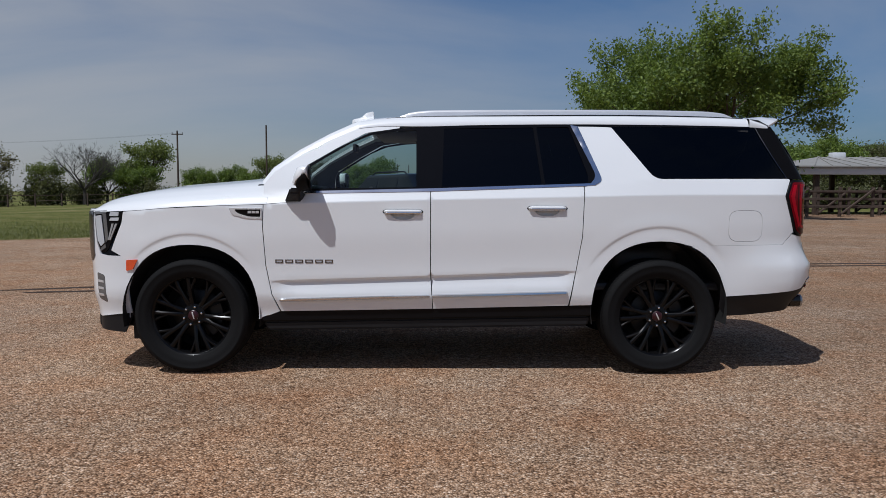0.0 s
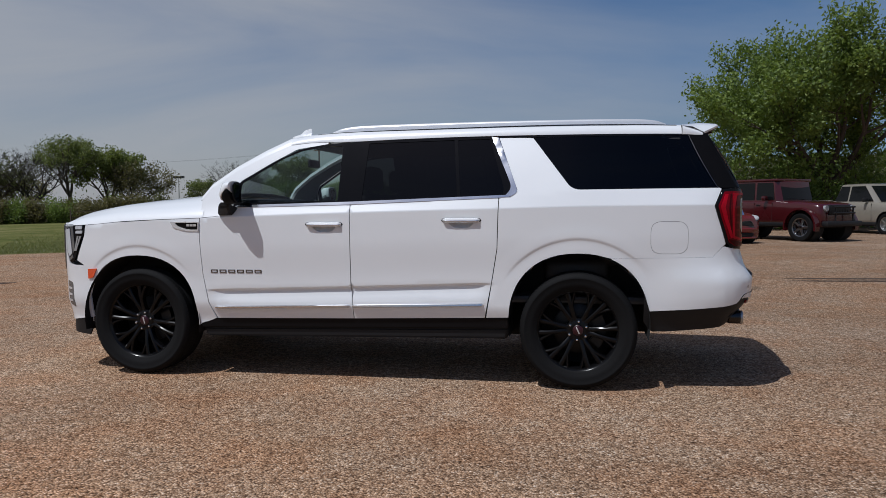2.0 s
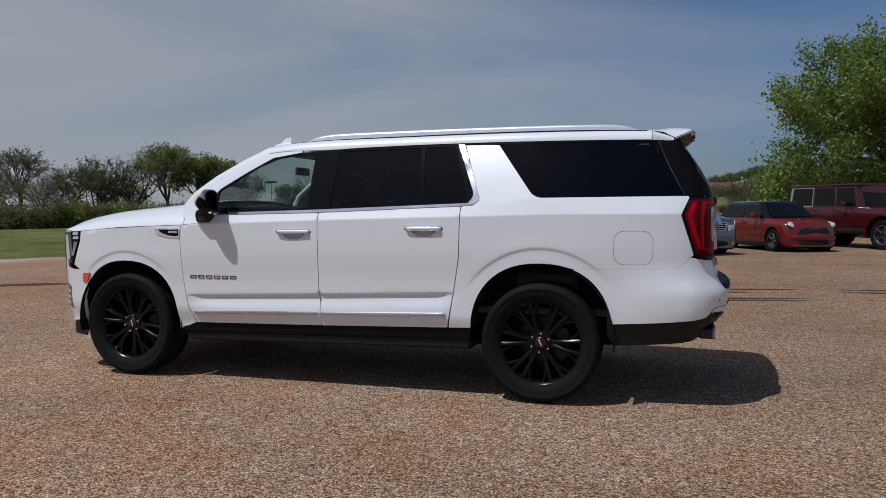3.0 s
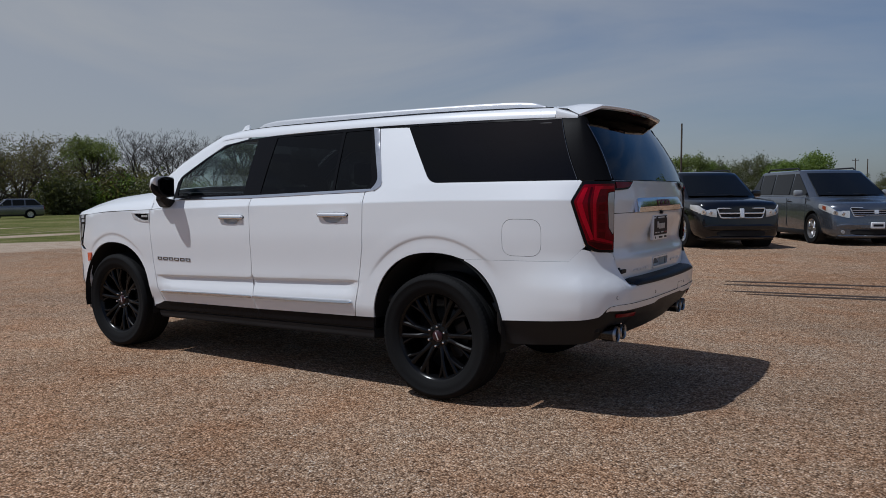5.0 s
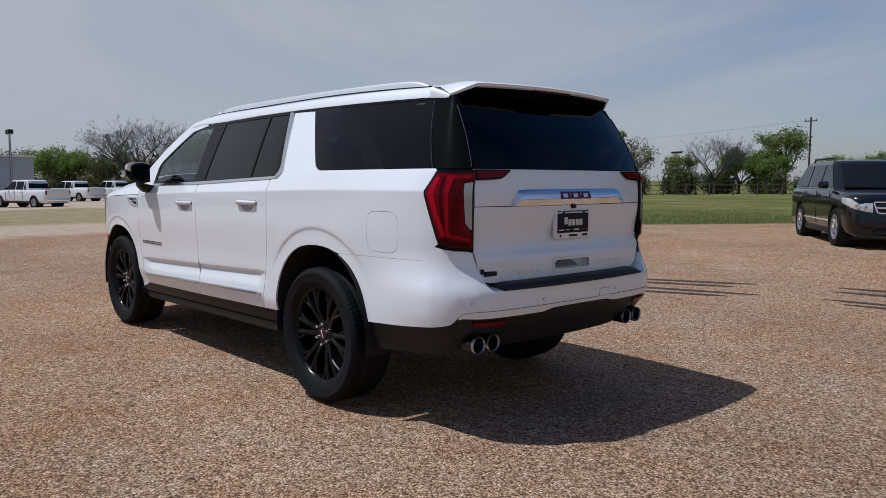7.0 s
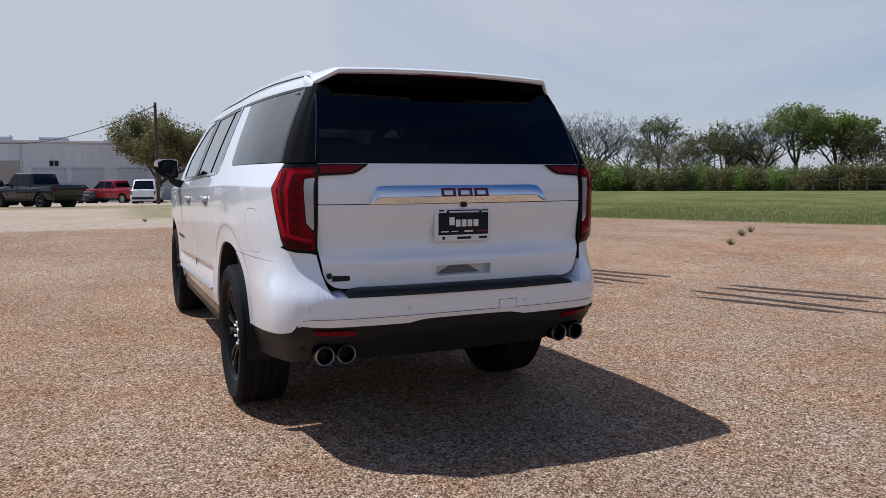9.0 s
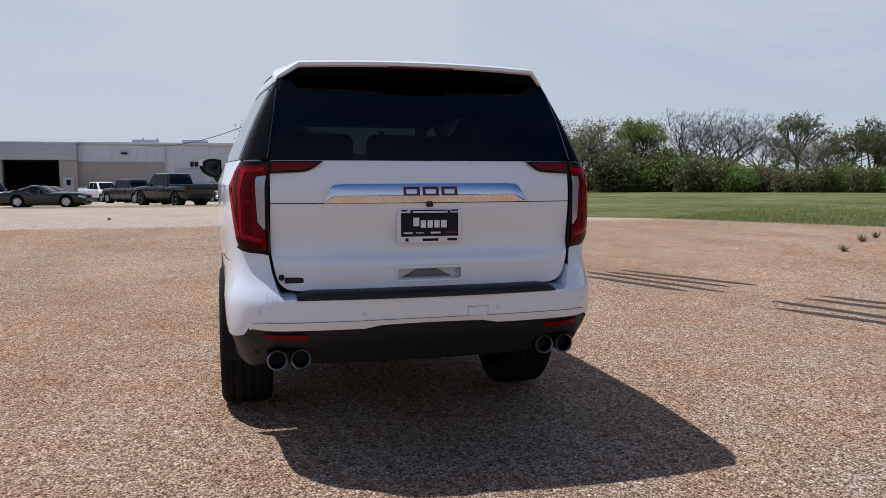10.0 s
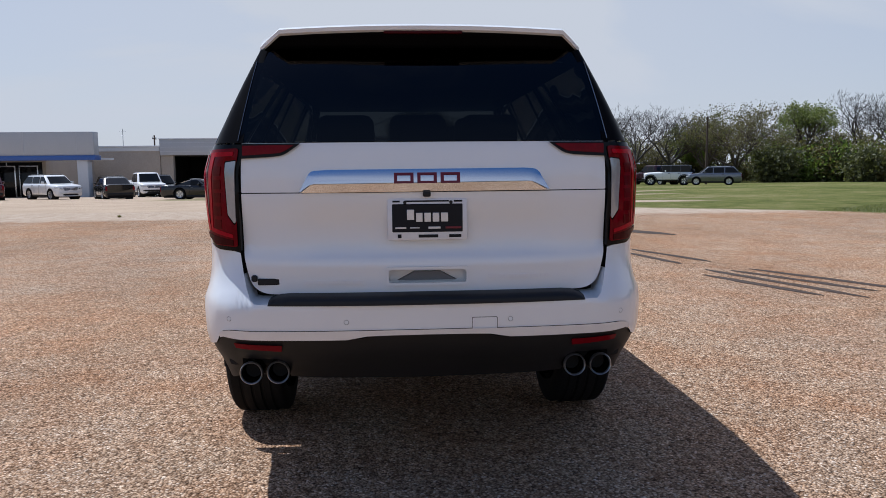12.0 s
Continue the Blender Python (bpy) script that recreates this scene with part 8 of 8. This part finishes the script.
def farmhouse(bearing, rng_m, heading):
    x, y, z = far_point(bearing, rng_m)
    top = thing("farmhouse", pose(x, y, z, 0, 0, heading), "cream house with a reddish-brown gable roof", "house")
    part("wall", box_bm((-8, -4, -0.8), (8, 4, 2.7), 0.0), M["cream_wall"], top)
    for side_y in (-1, 1):
        vs = [(-8.6, side_y * 4.7, 2.45), (8.6, side_y * 4.7, 2.45), (8.6, 0, 4.6), (-8.6, 0, 4.6)]
        flat("roof", vs + [(a, b, c + 0.2) for a, b, c in vs], [(0, 1, 2, 3), (4, 5, 6, 7), (0, 1, 5, 4), (1, 2, 6, 5), (3, 0, 4, 7)], M["roof_brown"], top, smooth=0)
    for gx in (-8.0, 8.0):
        flat("gable", [(gx, -4, 2.7), (gx, 4, 2.7), (gx, 0, 4.5), (gx * 0.98, -4, 2.7), (gx * 0.98, 4, 2.7), (gx * 0.98, 0, 4.5)], [(0, 1, 2), (3, 4, 5), (0, 1, 4, 3), (1, 2, 5, 4), (2, 0, 3, 5)], M["cream_wall"], top, smooth=0)
    for wx in (-5.5, -2.2, 4.6):
        part("window", box_bm((wx - 0.7, -4.04, 0.9), (wx + 0.7, -3.9, 2.1), 0.02, 1), M["glass_car"], top)
    part("door", box_bm((0.6, -4.05, 0.0), (1.6, -3.9, 2.1), 0.02, 1), M["wood_grey"], top)
    return top


farmhouse(-2.4, 330, 14)


# ---- trees, bushes and grass ----
def twig_mesh(segments, sides=5):
    """Tapered limbs: rows of (start, end, r0, r1)."""
    vs, fs = [], []
    for a, b, r0, r1 in segments:
        d = b - a
        q = d.to_track_quat("Z", "Y")
        k0 = len(vs)
        n = sides if r0 > 0.03 else 3
        for p, r in ((a, r0), (b, r1)):
            for k in range(n):
                t = 2 * math.pi * k / n
                vs.append(p + q @ Vector((r * math.cos(t), r * math.sin(t), 0)))
        fs += [(k0 + k, k0 + (k + 1) % n, k0 + n + (k + 1) % n, k0 + n + k) for k in range(n)]
    return vs, fs


def grow(rng, height, fork, limbs, spread, levels, droop=0.0, flat_top=0.0, shrink=0.72, twig=0.0):
    """Limbs of a tree, from the ground up, and the places of its finest twigs."""
    segs, tips = [], []
    trunk_r = height * 0.028

    def limb(p, d, length, r, level):
        steps = 3 if level < 3 else 2
        for s in range(steps):
            d2 = (d + Vector((rng.uniform(-1, 1), rng.uniform(-1, 1), rng.uniform(-0.6, 0.8) - droop)) * 0.22).normalized()
            if flat_top and p.z > height * flat_top:
                d2.z *= 0.3
                d2.normalize()
            q = p + d2 * (length / steps)
            r2 = max(twig, r * (0.86 if level < levels else 0.6))
            segs.append((p, q, r, r2))
            if level >= levels - 1:
                tips.append((q, d2))
            p, d, r = q, d2, r2
            if level < levels and s > 0:
                for _ in range(rng.choice((1, 2)) if level < levels - 1 else 2):
                    side_d = Vector((rng.uniform(-1, 1), rng.uniform(-1, 1), rng.uniform(-0.25, 0.75) - droop)).normalized()
                    limb(p, (d * 0.55 + side_d * spread).normalized(), length * shrink * rng.uniform(0.75, 1.1), r * 0.62, level + 1)
        if level < levels:
            limb(p, (d + Vector((rng.uniform(-0.4, 0.4), rng.uniform(-0.4, 0.4), 0.1))).normalized(), length * shrink, r * 0.8, level + 1)

    base = Vector((0, 0, 0))
    mid = Vector((rng.uniform(-0.2, 0.2), rng.uniform(-0.2, 0.2), height * fork))
    segs.append((base - Vector((0, 0, 0.2)), base.lerp(mid, 0.5), trunk_r * 1.35, trunk_r))
    segs.append((base.lerp(mid, 0.5), mid, trunk_r, trunk_r * 0.9))
    for k in range(limbs):
        a = 2 * math.pi * (k + rng.uniform(-0.25, 0.25)) / limbs
        up = rng.uniform(0.5, 1.3)
        d = Vector((math.cos(a) * spread, math.sin(a) * spread, up)).normalized()
        limb(mid, d, height * (1 - fork) * 0.40, trunk_r * 0.6, 1)
    return segs, tips


def leaf_cloud(nrng, tips, per_tip, scatter, size):
    """Many small bent leaves round the twigs."""
    c = np.array([t[0][:] for t in tips])
    p = np.repeat(c, per_tip, 0) + nrng.normal(0, scatter, (len(c) * per_tip, 3))
    n = len(p)
    u = nrng.normal(size=(n, 3))
    u /= np.linalg.norm(u, axis=1)[:, None]
    v = np.cross(u, nrng.normal(size=(n, 3)))
    v /= np.linalg.norm(v, axis=1)[:, None]
    s = (size * nrng.uniform(0.6, 1.3, n))[:, None]
    w = np.cross(u, v)
    quad = np.stack([p - u * s * 0.5, p + v * s * 0.28 + w * s * 0.08, p + u * s * 0.5, p - v * s * 0.28 + w * s * 0.08], 1).reshape(-1, 3)
    return quad, np.arange(4 * n).reshape(-1, 4)


def leaf_object(name, quad, faces, material, parent):
    me = bpy.data.meshes.new(name)
    me.from_pydata(quad.tolist(), [], faces.tolist())
    me.materials.append(material)
    ob = new(name, me)
    ob.parent = parent
    return ob


def tree(seed, place, label, height, fork=0.28, limbs=5, spread=0.8, levels=4, per_tip=6, scatter=0.3, size=0.16, leaf="leaf", bark="bark", droop=0.0, flat_top=0.0, shrink=0.72, twig=0.0, category="tree", group="trees round the lot"):
    rng, nrng = random.Random(seed), np.random.default_rng(seed)
    top = thing("tree", place, label, category, group)
    segs, tips = grow(rng, height, fork, limbs, spread, levels, droop, flat_top, shrink, twig)
    hi = max(s[1].z for s in segs)
    k = height / hi
    segs = [(a * k, b * k, r0, r1) for a, b, r0, r1 in segs]
    tips = [(p * k, d) for p, d in tips]
    flat("trunk", *twig_mesh(segs), M[bark], top, smooth=60)
    if per_tip:
        leaf_object("crown", *leaf_cloud(nrng, tips, per_tip, scatter, size), M[leaf], top)
    return top


def bush(seed, place, label, wide, high, count, size, leaf, group="bushes of the hedge"):
    rng, nrng = random.Random(seed), np.random.default_rng(seed)
    top = thing("bush", place, label, "bush", group)
    segs, pts = [], []
    for k in range(11):
        a = rng.uniform(0, 6.3)
        rad = rng.uniform(0.1, 0.5) * wide
        tip = Vector((math.cos(a) * rad, math.sin(a) * rad * 0.8, high * rng.uniform(0.45, 1.0)))
        start = Vector((math.cos(a) * rad * 0.3, math.sin(a) * rad * 0.3, -0.1))
        mid = start.lerp(tip, 0.5) + Vector((rng.uniform(-0.2, 0.2), rng.uniform(-0.2, 0.2), 0.15))
        segs += [(start, mid, 0.06, 0.04), (mid, tip, 0.04, 0.015)]
        pts += [(tip * 0.94, None), (mid.lerp(tip, 0.6), None), (mid, None), (start.lerp(mid, 0.55), None)]
    flat("stem", *twig_mesh(segs), M["bark"], top, smooth=60)
    leaf_object("crown", *leaf_cloud(nrng, pts, count // len(pts), high * 0.17, size), M[leaf], top)
    return top


def ring_at(bearing, rng_m, dz=0.0, turn=0.0, s=1.0):
    a = radians(bearing)
    x, y = 4 - rng_m * math.sin(a), 3 + rng_m * math.cos(a)
    return pose(x, y, lay(x, y) + dz, 0, 0, turn) @ Matrix.Diagonal((s, s, s, 1))


# the big leafy tree behind the parked row
tree(5, pose(12.0, 36.0, 0, 0, 0, 30), "large spring-green leafy tree behind the parked vehicles", 9.3, 0.2, 8, 0.74, 4, 92, 0.24, 0.165, "leaf", droop=0.02, shrink=0.75)

for x, y, seed, wide, high in ((7.0, 36.5, 31, 5.0, 3.6), (10.2, 35.6, 32, 5.0, 4.0), (14.3, 38.5, 33, 5.2, 5.0)):
    bush(seed, pose(x, y, lay(x, y)), "leafy green shrub under the large tree", wide, high, 5200, 0.2, "leaf", "shrubs under the tree")

far = {}


def put(kind, bearing, rng_m, el, **k):
    """Sets a tree of a kind so that its top stands el degrees above the eye."""
    h = 1.33 + rng_m * math.tan(radians(el)) - lay(4 - rng_m * math.sin(radians(bearing)), 3 + rng_m * math.cos(radians(bearing)))
    turn = (bearing * 47) % 360
    if kind not in far:
        made = KINDS[kind](Matrix())
        hi = max(v.co.z for c in made.children for v in c.data.vertices)
        far[kind] = (made, hi)
        s = h / hi
        made.matrix_basis = ring_at(bearing, rng_m, 0, turn, s)
        made.scale = (s, s, s)
    else:
        src, hi = far[kind]
        s = h / hi
        keep = tuple(src.scale)
        src.scale = (s, s, s)
        m = ring_at(bearing, rng_m, 0, turn, 1.0)
        copy_thing(src, m)
        src.scale = keep


KINDS = {
    "bare": lambda m: tree(11, m, "bare grey spreading tree beyond the field", 9.5, 0.24, 6, 0.72, 6, 0, bark="bark_grey", shrink=0.72, twig=0.011),
    "bare_tall": lambda m: tree(12, m, "tall bare thin tree beyond the field", 9.5, 0.3, 4, 0.65, 6, 0, bark="bark_grey", shrink=0.72, twig=0.011),
    "fine": lambda m: tree(19, m, "small round-topped tree with fine pale twigs", 9.0, 0.42, 5, 0.6, 5, 2, 0.18, 0.2, "leaf_dull", "bark_grey", shrink=0.7, twig=0.014),
    "vase": lambda m: tree(26, m, "vase-shaped tree with pale green new leaves", 9.0, 0.3, 5, 0.5, 5, 5, 0.22, 0.22, "leaf_bright", shrink=0.68, twig=0.012),
    "lot_oak": lambda m: tree(25, m, "dense dark evergreen oak by the far lot", 8.5, 0.2, 7, 0.62, 4, 46, 0.36, 0.22, "leaf_brown", shrink=0.72),
    "umbrella": lambda m: tree(13, m, "flat-topped green tree with open limbs", 9.0, 0.22, 5, 0.75, 4, 16, 0.30, 0.34, "leaf_bright", flat_top=0.72),
    "leafy": lambda m: tree(14, m, "round leafy green tree beyond the field", 9.0, 0.2, 6, 0.85, 4, 17, 0.40, 0.36, "leaf"),
    "dark_oak": lambda m: tree(15, m, "dark spreading oak beyond the field", 9.0, 0.18, 7, 1.0, 4, 13, 0.42, 0.30, "leaf_dull", droop=0.06),
    "old_oak": lambda m: tree(27, m, "old brown oak with heavy spreading limbs", 9.0, 0.16, 7, 0.95, 5, 3, 0.26, 0.2, "leaf_brown", "bark", droop=0.03, twig=0.012),
    "brown": lambda m: tree(16, m, "half-bare tree with brownish leaves", 8.5, 0.25, 5, 0.8, 5, 3, 0.35, 0.3, "leaf_brown", "bark_grey"),
    "clumped": lambda m: tree(18, m, "dark half-bare tree with scattered leaf clumps", 9.0, 0.2, 5, 0.9, 5, 3, 0.16, 0.30, "leaf_dull", "bark"),
    "sparse": lambda m: tree(17, m, "sparse young tree with bright leaves", 8.0, 0.3, 4, 0.55, 4, 9, 0.3, 0.3, "leaf_bright"),
    "bush": lambda m: bush(21, m, "dense dark green hedge bush", 5.0, 3.4, 2600, 0.36, "leaf_dull"),
    "bush_bright": lambda m: bush(22, m, "bright green hedge bush", 4.6, 3.6, 2400, 0.36, "leaf"),
    "bush_brown": lambda m: bush(23, m, "brownish green hedge bush", 4.8, 3.2, 2300, 0.36, "leaf_brown"),
}

for kind, b, r, el in (
        ("sparse", 30.5, 100, 2.20), ("bare", 28.2, 100, 3.50), ("leafy", 26.6, 106, 2.60), ("sparse", 23.6, 104, 4.00), ("leafy", 24.6, 103, 2.60), ("leafy", 20.5, 105, 2.00), ("leafy", 17.6, 104, 2.20), ("sparse", 15.2, 104, 3.00),
        ("leafy", 14.0, 108, 2.40), ("dark_oak", 11.6, 108, 2.90), ("leafy", 9.2, 108, 2.40), ("leafy", 7.4, 100, 3.00), ("dark_oak", 5.0, 115, 1.50), ("dark_oak", -3.5, 90, 2.80), ("leafy", -6.0, 80, 3.00), ("dark_oak", -9.0, 74, 3.20),
        ("leafy", -13.0, 62, 3.60), ("dark_oak", -17.0, 60, 4.00), ("leafy", -21.0, 62, 4.80), ("leafy", -25.0, 80, 4.60), ("dark_oak", -28.5, 84, 4.20), ("leafy", -32.0, 84, 4.40), ("dark_oak", -36.0, 80, 4.60), ("leafy", -23.2, 80, 4.00), ("dark_oak", -26.8, 88, 3.80), ("leafy", -30.4, 88, 4.00),
        ("vase", 39.4, 99, 4.98), ("umbrella", 36.9, 101, 4.54), ("brown", 35.2, 100, 3.37), ("bare", 41.5, 100, 4.34), ("clumped", 44.0, 100, 3.88), ("bare_tall", 45.5, 101, 3.35), ("brown", 42.7, 103, 2.41), ("old_oak", 47.2, 99, 3.0), ("fine", 48.5, 103, 4.44),
        ("bare", 50.7, 104, 3.24), ("bare", 53.1, 100, 4.89), ("bare_tall", 55.5, 101, 4.78), ("vase", 59.0, 98, 4.33), ("brown", 57.0, 103, 2.58), ("brown", 60.8, 103, 2.78), ("old_oak", 63.2, 93, 4.4), ("clumped", 65.4, 96, 3.78), ("brown", 64.4, 101, 2.58), ("leafy", 66.6, 103, 2.18),
        ("bare", 67.8, 96, 4.18), ("bare", 70.3, 95, 4.58), ("brown", 69.0, 100, 2.18), ("clumped", 71.8, 102, 2.58), ("leafy", 73.8, 105, 2.18), ("leafy", 75.6, 105, 2.48), ("brown", 77.9, 110, 2.18), ("lot_oak", 85.0, 72, 4.98)):
    put(kind, b, r, el)
# dark trees and scrub before the hill
for kind, b, r, el in (("dark_oak", 2.0, 190, 1.6), ("brown", 1.5, 190, 1.9), ("dark_oak", -0.4, 240, 1.2), ("leafy", -4.6, 150, 1.9)):
    put(kind, b, r, el)
# woods on the hill
woods = random.Random(9)
for b in np.arange(5.5, -30, -0.55):
    for q in ((365, 410, 455) if b < 2.5 else (440, )):
        if q == 365 and -5 < b < -1.2:
            continue
        kind = woods.choice(("leafy", "dark_oak", "brown", "leafy", "dark_oak"))
        bb, qq = float(b) + woods.uniform(-0.3, 0.3), q + woods.uniform(-22, 22)
        src, hi = far[kind]
        keep = tuple(src.scale)
        s = woods.uniform(4.5, 8.0) / hi * (0.6 if b > 2.5 else 1.0)
        src.scale = (s, s, s)
        copy_thing(src, ring_at(bb, qq, hill_rise(bb, qq) - 0.2, woods.uniform(0, 360)))
        src.scale = keep
hedge = random.Random(4)
for b in np.arange(33.5, 61.5, 0.6):
    put(hedge.choice(("bush", "bush_brown", "bush_bright", "bush_bright", "bush_brown")), float(b) + hedge.uniform(-0.3, 0.3), 93 + hedge.uniform(-2, 4), hedge.uniform(0.7, 1.3) + 1.0 * smooth_step(50, 55, b))
for b in np.arange(61.5, 77, 0.8):
    put(hedge.choice(("bush_brown", "bush_brown", "bush")), float(b), 103 + hedge.uniform(-2, 4), hedge.uniform(0.4, 1.0))
for b in np.arange(6.0, 33, 1.5):
    put(hedge.choice(("bush", "bush_bright", "bush")), float(b) + hedge.uniform(-0.4, 0.4), 100 + hedge.uniform(-2, 6), hedge.uniform(0.6, 1.6))
for b in np.arange(-5, 8, 0.7):
    put(hedge.choice(("bush", "bush_brown")), float(b), 200 + hedge.uniform(-5, 5), hedge.uniform(0.25, 0.6))
for b in np.arange(-32, -5, 2.2):
    put(hedge.choice(("bush", "bush_bright", "bush")), float(b), 66 + hedge.uniform(-4, 20), hedge.uniform(1.0, 2.0) - 0.9 * smooth_step(-6, -2, b))


def grass_edge():
    """Loose grass along the rim of the lot and tufts on the gravel."""
    nrng = np.random.default_rng(8)
    n = 26000
    t = nrng.uniform(0, 1, n)
    ax, ay, bx, by = -2.0, 27.6, -14.7, 18.1
    back = nrng.gamma(1.2, 4.0, n)
    nx, ny = (ay - by) * -1, (ax - bx)
    ln = math.hypot(nx, ny)
    px = ax + (bx - ax) * t + nx / ln * back
    py = ay + (by - ay) * t + ny / ln * back
    h = nrng.uniform(0.02, 0.09, n)
    a = nrng.uniform(0, 6.28, n)
    lean = nrng.normal(0, 0.04, (n, 2))
    z = np.array([lay(x, y) for x, y in zip(px, py)])
    w = 0.012
    p0 = np.stack([px - np.cos(a) * w, py - np.sin(a) * w, z], 1)
    p1 = np.stack([px + np.cos(a) * w, py + np.sin(a) * w, z], 1)
    p2 = np.stack([px + lean[:, 0], py + lean[:, 1], z + h], 1)
    quad = np.stack([p0, p1, p2], 1).reshape(-1, 3)
    me = bpy.data.meshes.new("grass")
    me.from_pydata(quad.tolist(), [], np.arange(3 * n).reshape(-1, 3).tolist())
    me.materials.append(M["blade"])
    tagged(new("grass", me), "short green grass blades along the gravel edge", "grass", kind="stuff")


grass_edge()


def weed(x, y, seed, size):
    nrng = np.random.default_rng(seed)
    top = thing("weed", pose(x, y, lay(x, y)), "small dry weed tuft growing on the gravel", "weed", "weeds on the gravel")
    n = 60
    a, r = nrng.uniform(0, 6.28, n), nrng.uniform(0.3, 1, n) * size
    hh = nrng.uniform(0.3, 1.0, n) * size * 0.9
    p0 = np.stack([np.cos(a) * 0.02 - np.sin(a) * 0.01, np.sin(a) * 0.02 + np.cos(a) * 0.01, np.zeros(n)], 1)
    p1 = np.stack([np.cos(a) * 0.02 + np.sin(a) * 0.01, np.sin(a) * 0.02 - np.cos(a) * 0.01, np.zeros(n)], 1)
    p2 = np.stack([np.cos(a) * r, np.sin(a) * r, hh], 1)
    me = bpy.data.meshes.new("leaves")
    me.from_pydata(np.stack([p0, p1, p2], 1).reshape(-1, 3).tolist(), [], np.arange(3 * n).reshape(-1, 3).tolist())
    me.materials.append(M["leaf_brown"])
    new("leaves", me).parent = top


for x, y, seed, size in ((-5.9, 17.2, 1, 0.2), (-4.4, 15.4, 2, 0.16), (-17.3, 5.8, 3, 0.13), (-18.0, 1.6, 4, 0.1), (-15.8, -1.5, 5, 0.1), (-6.8, 18.4, 6, 0.18)):
    weed(x, y, seed, size)
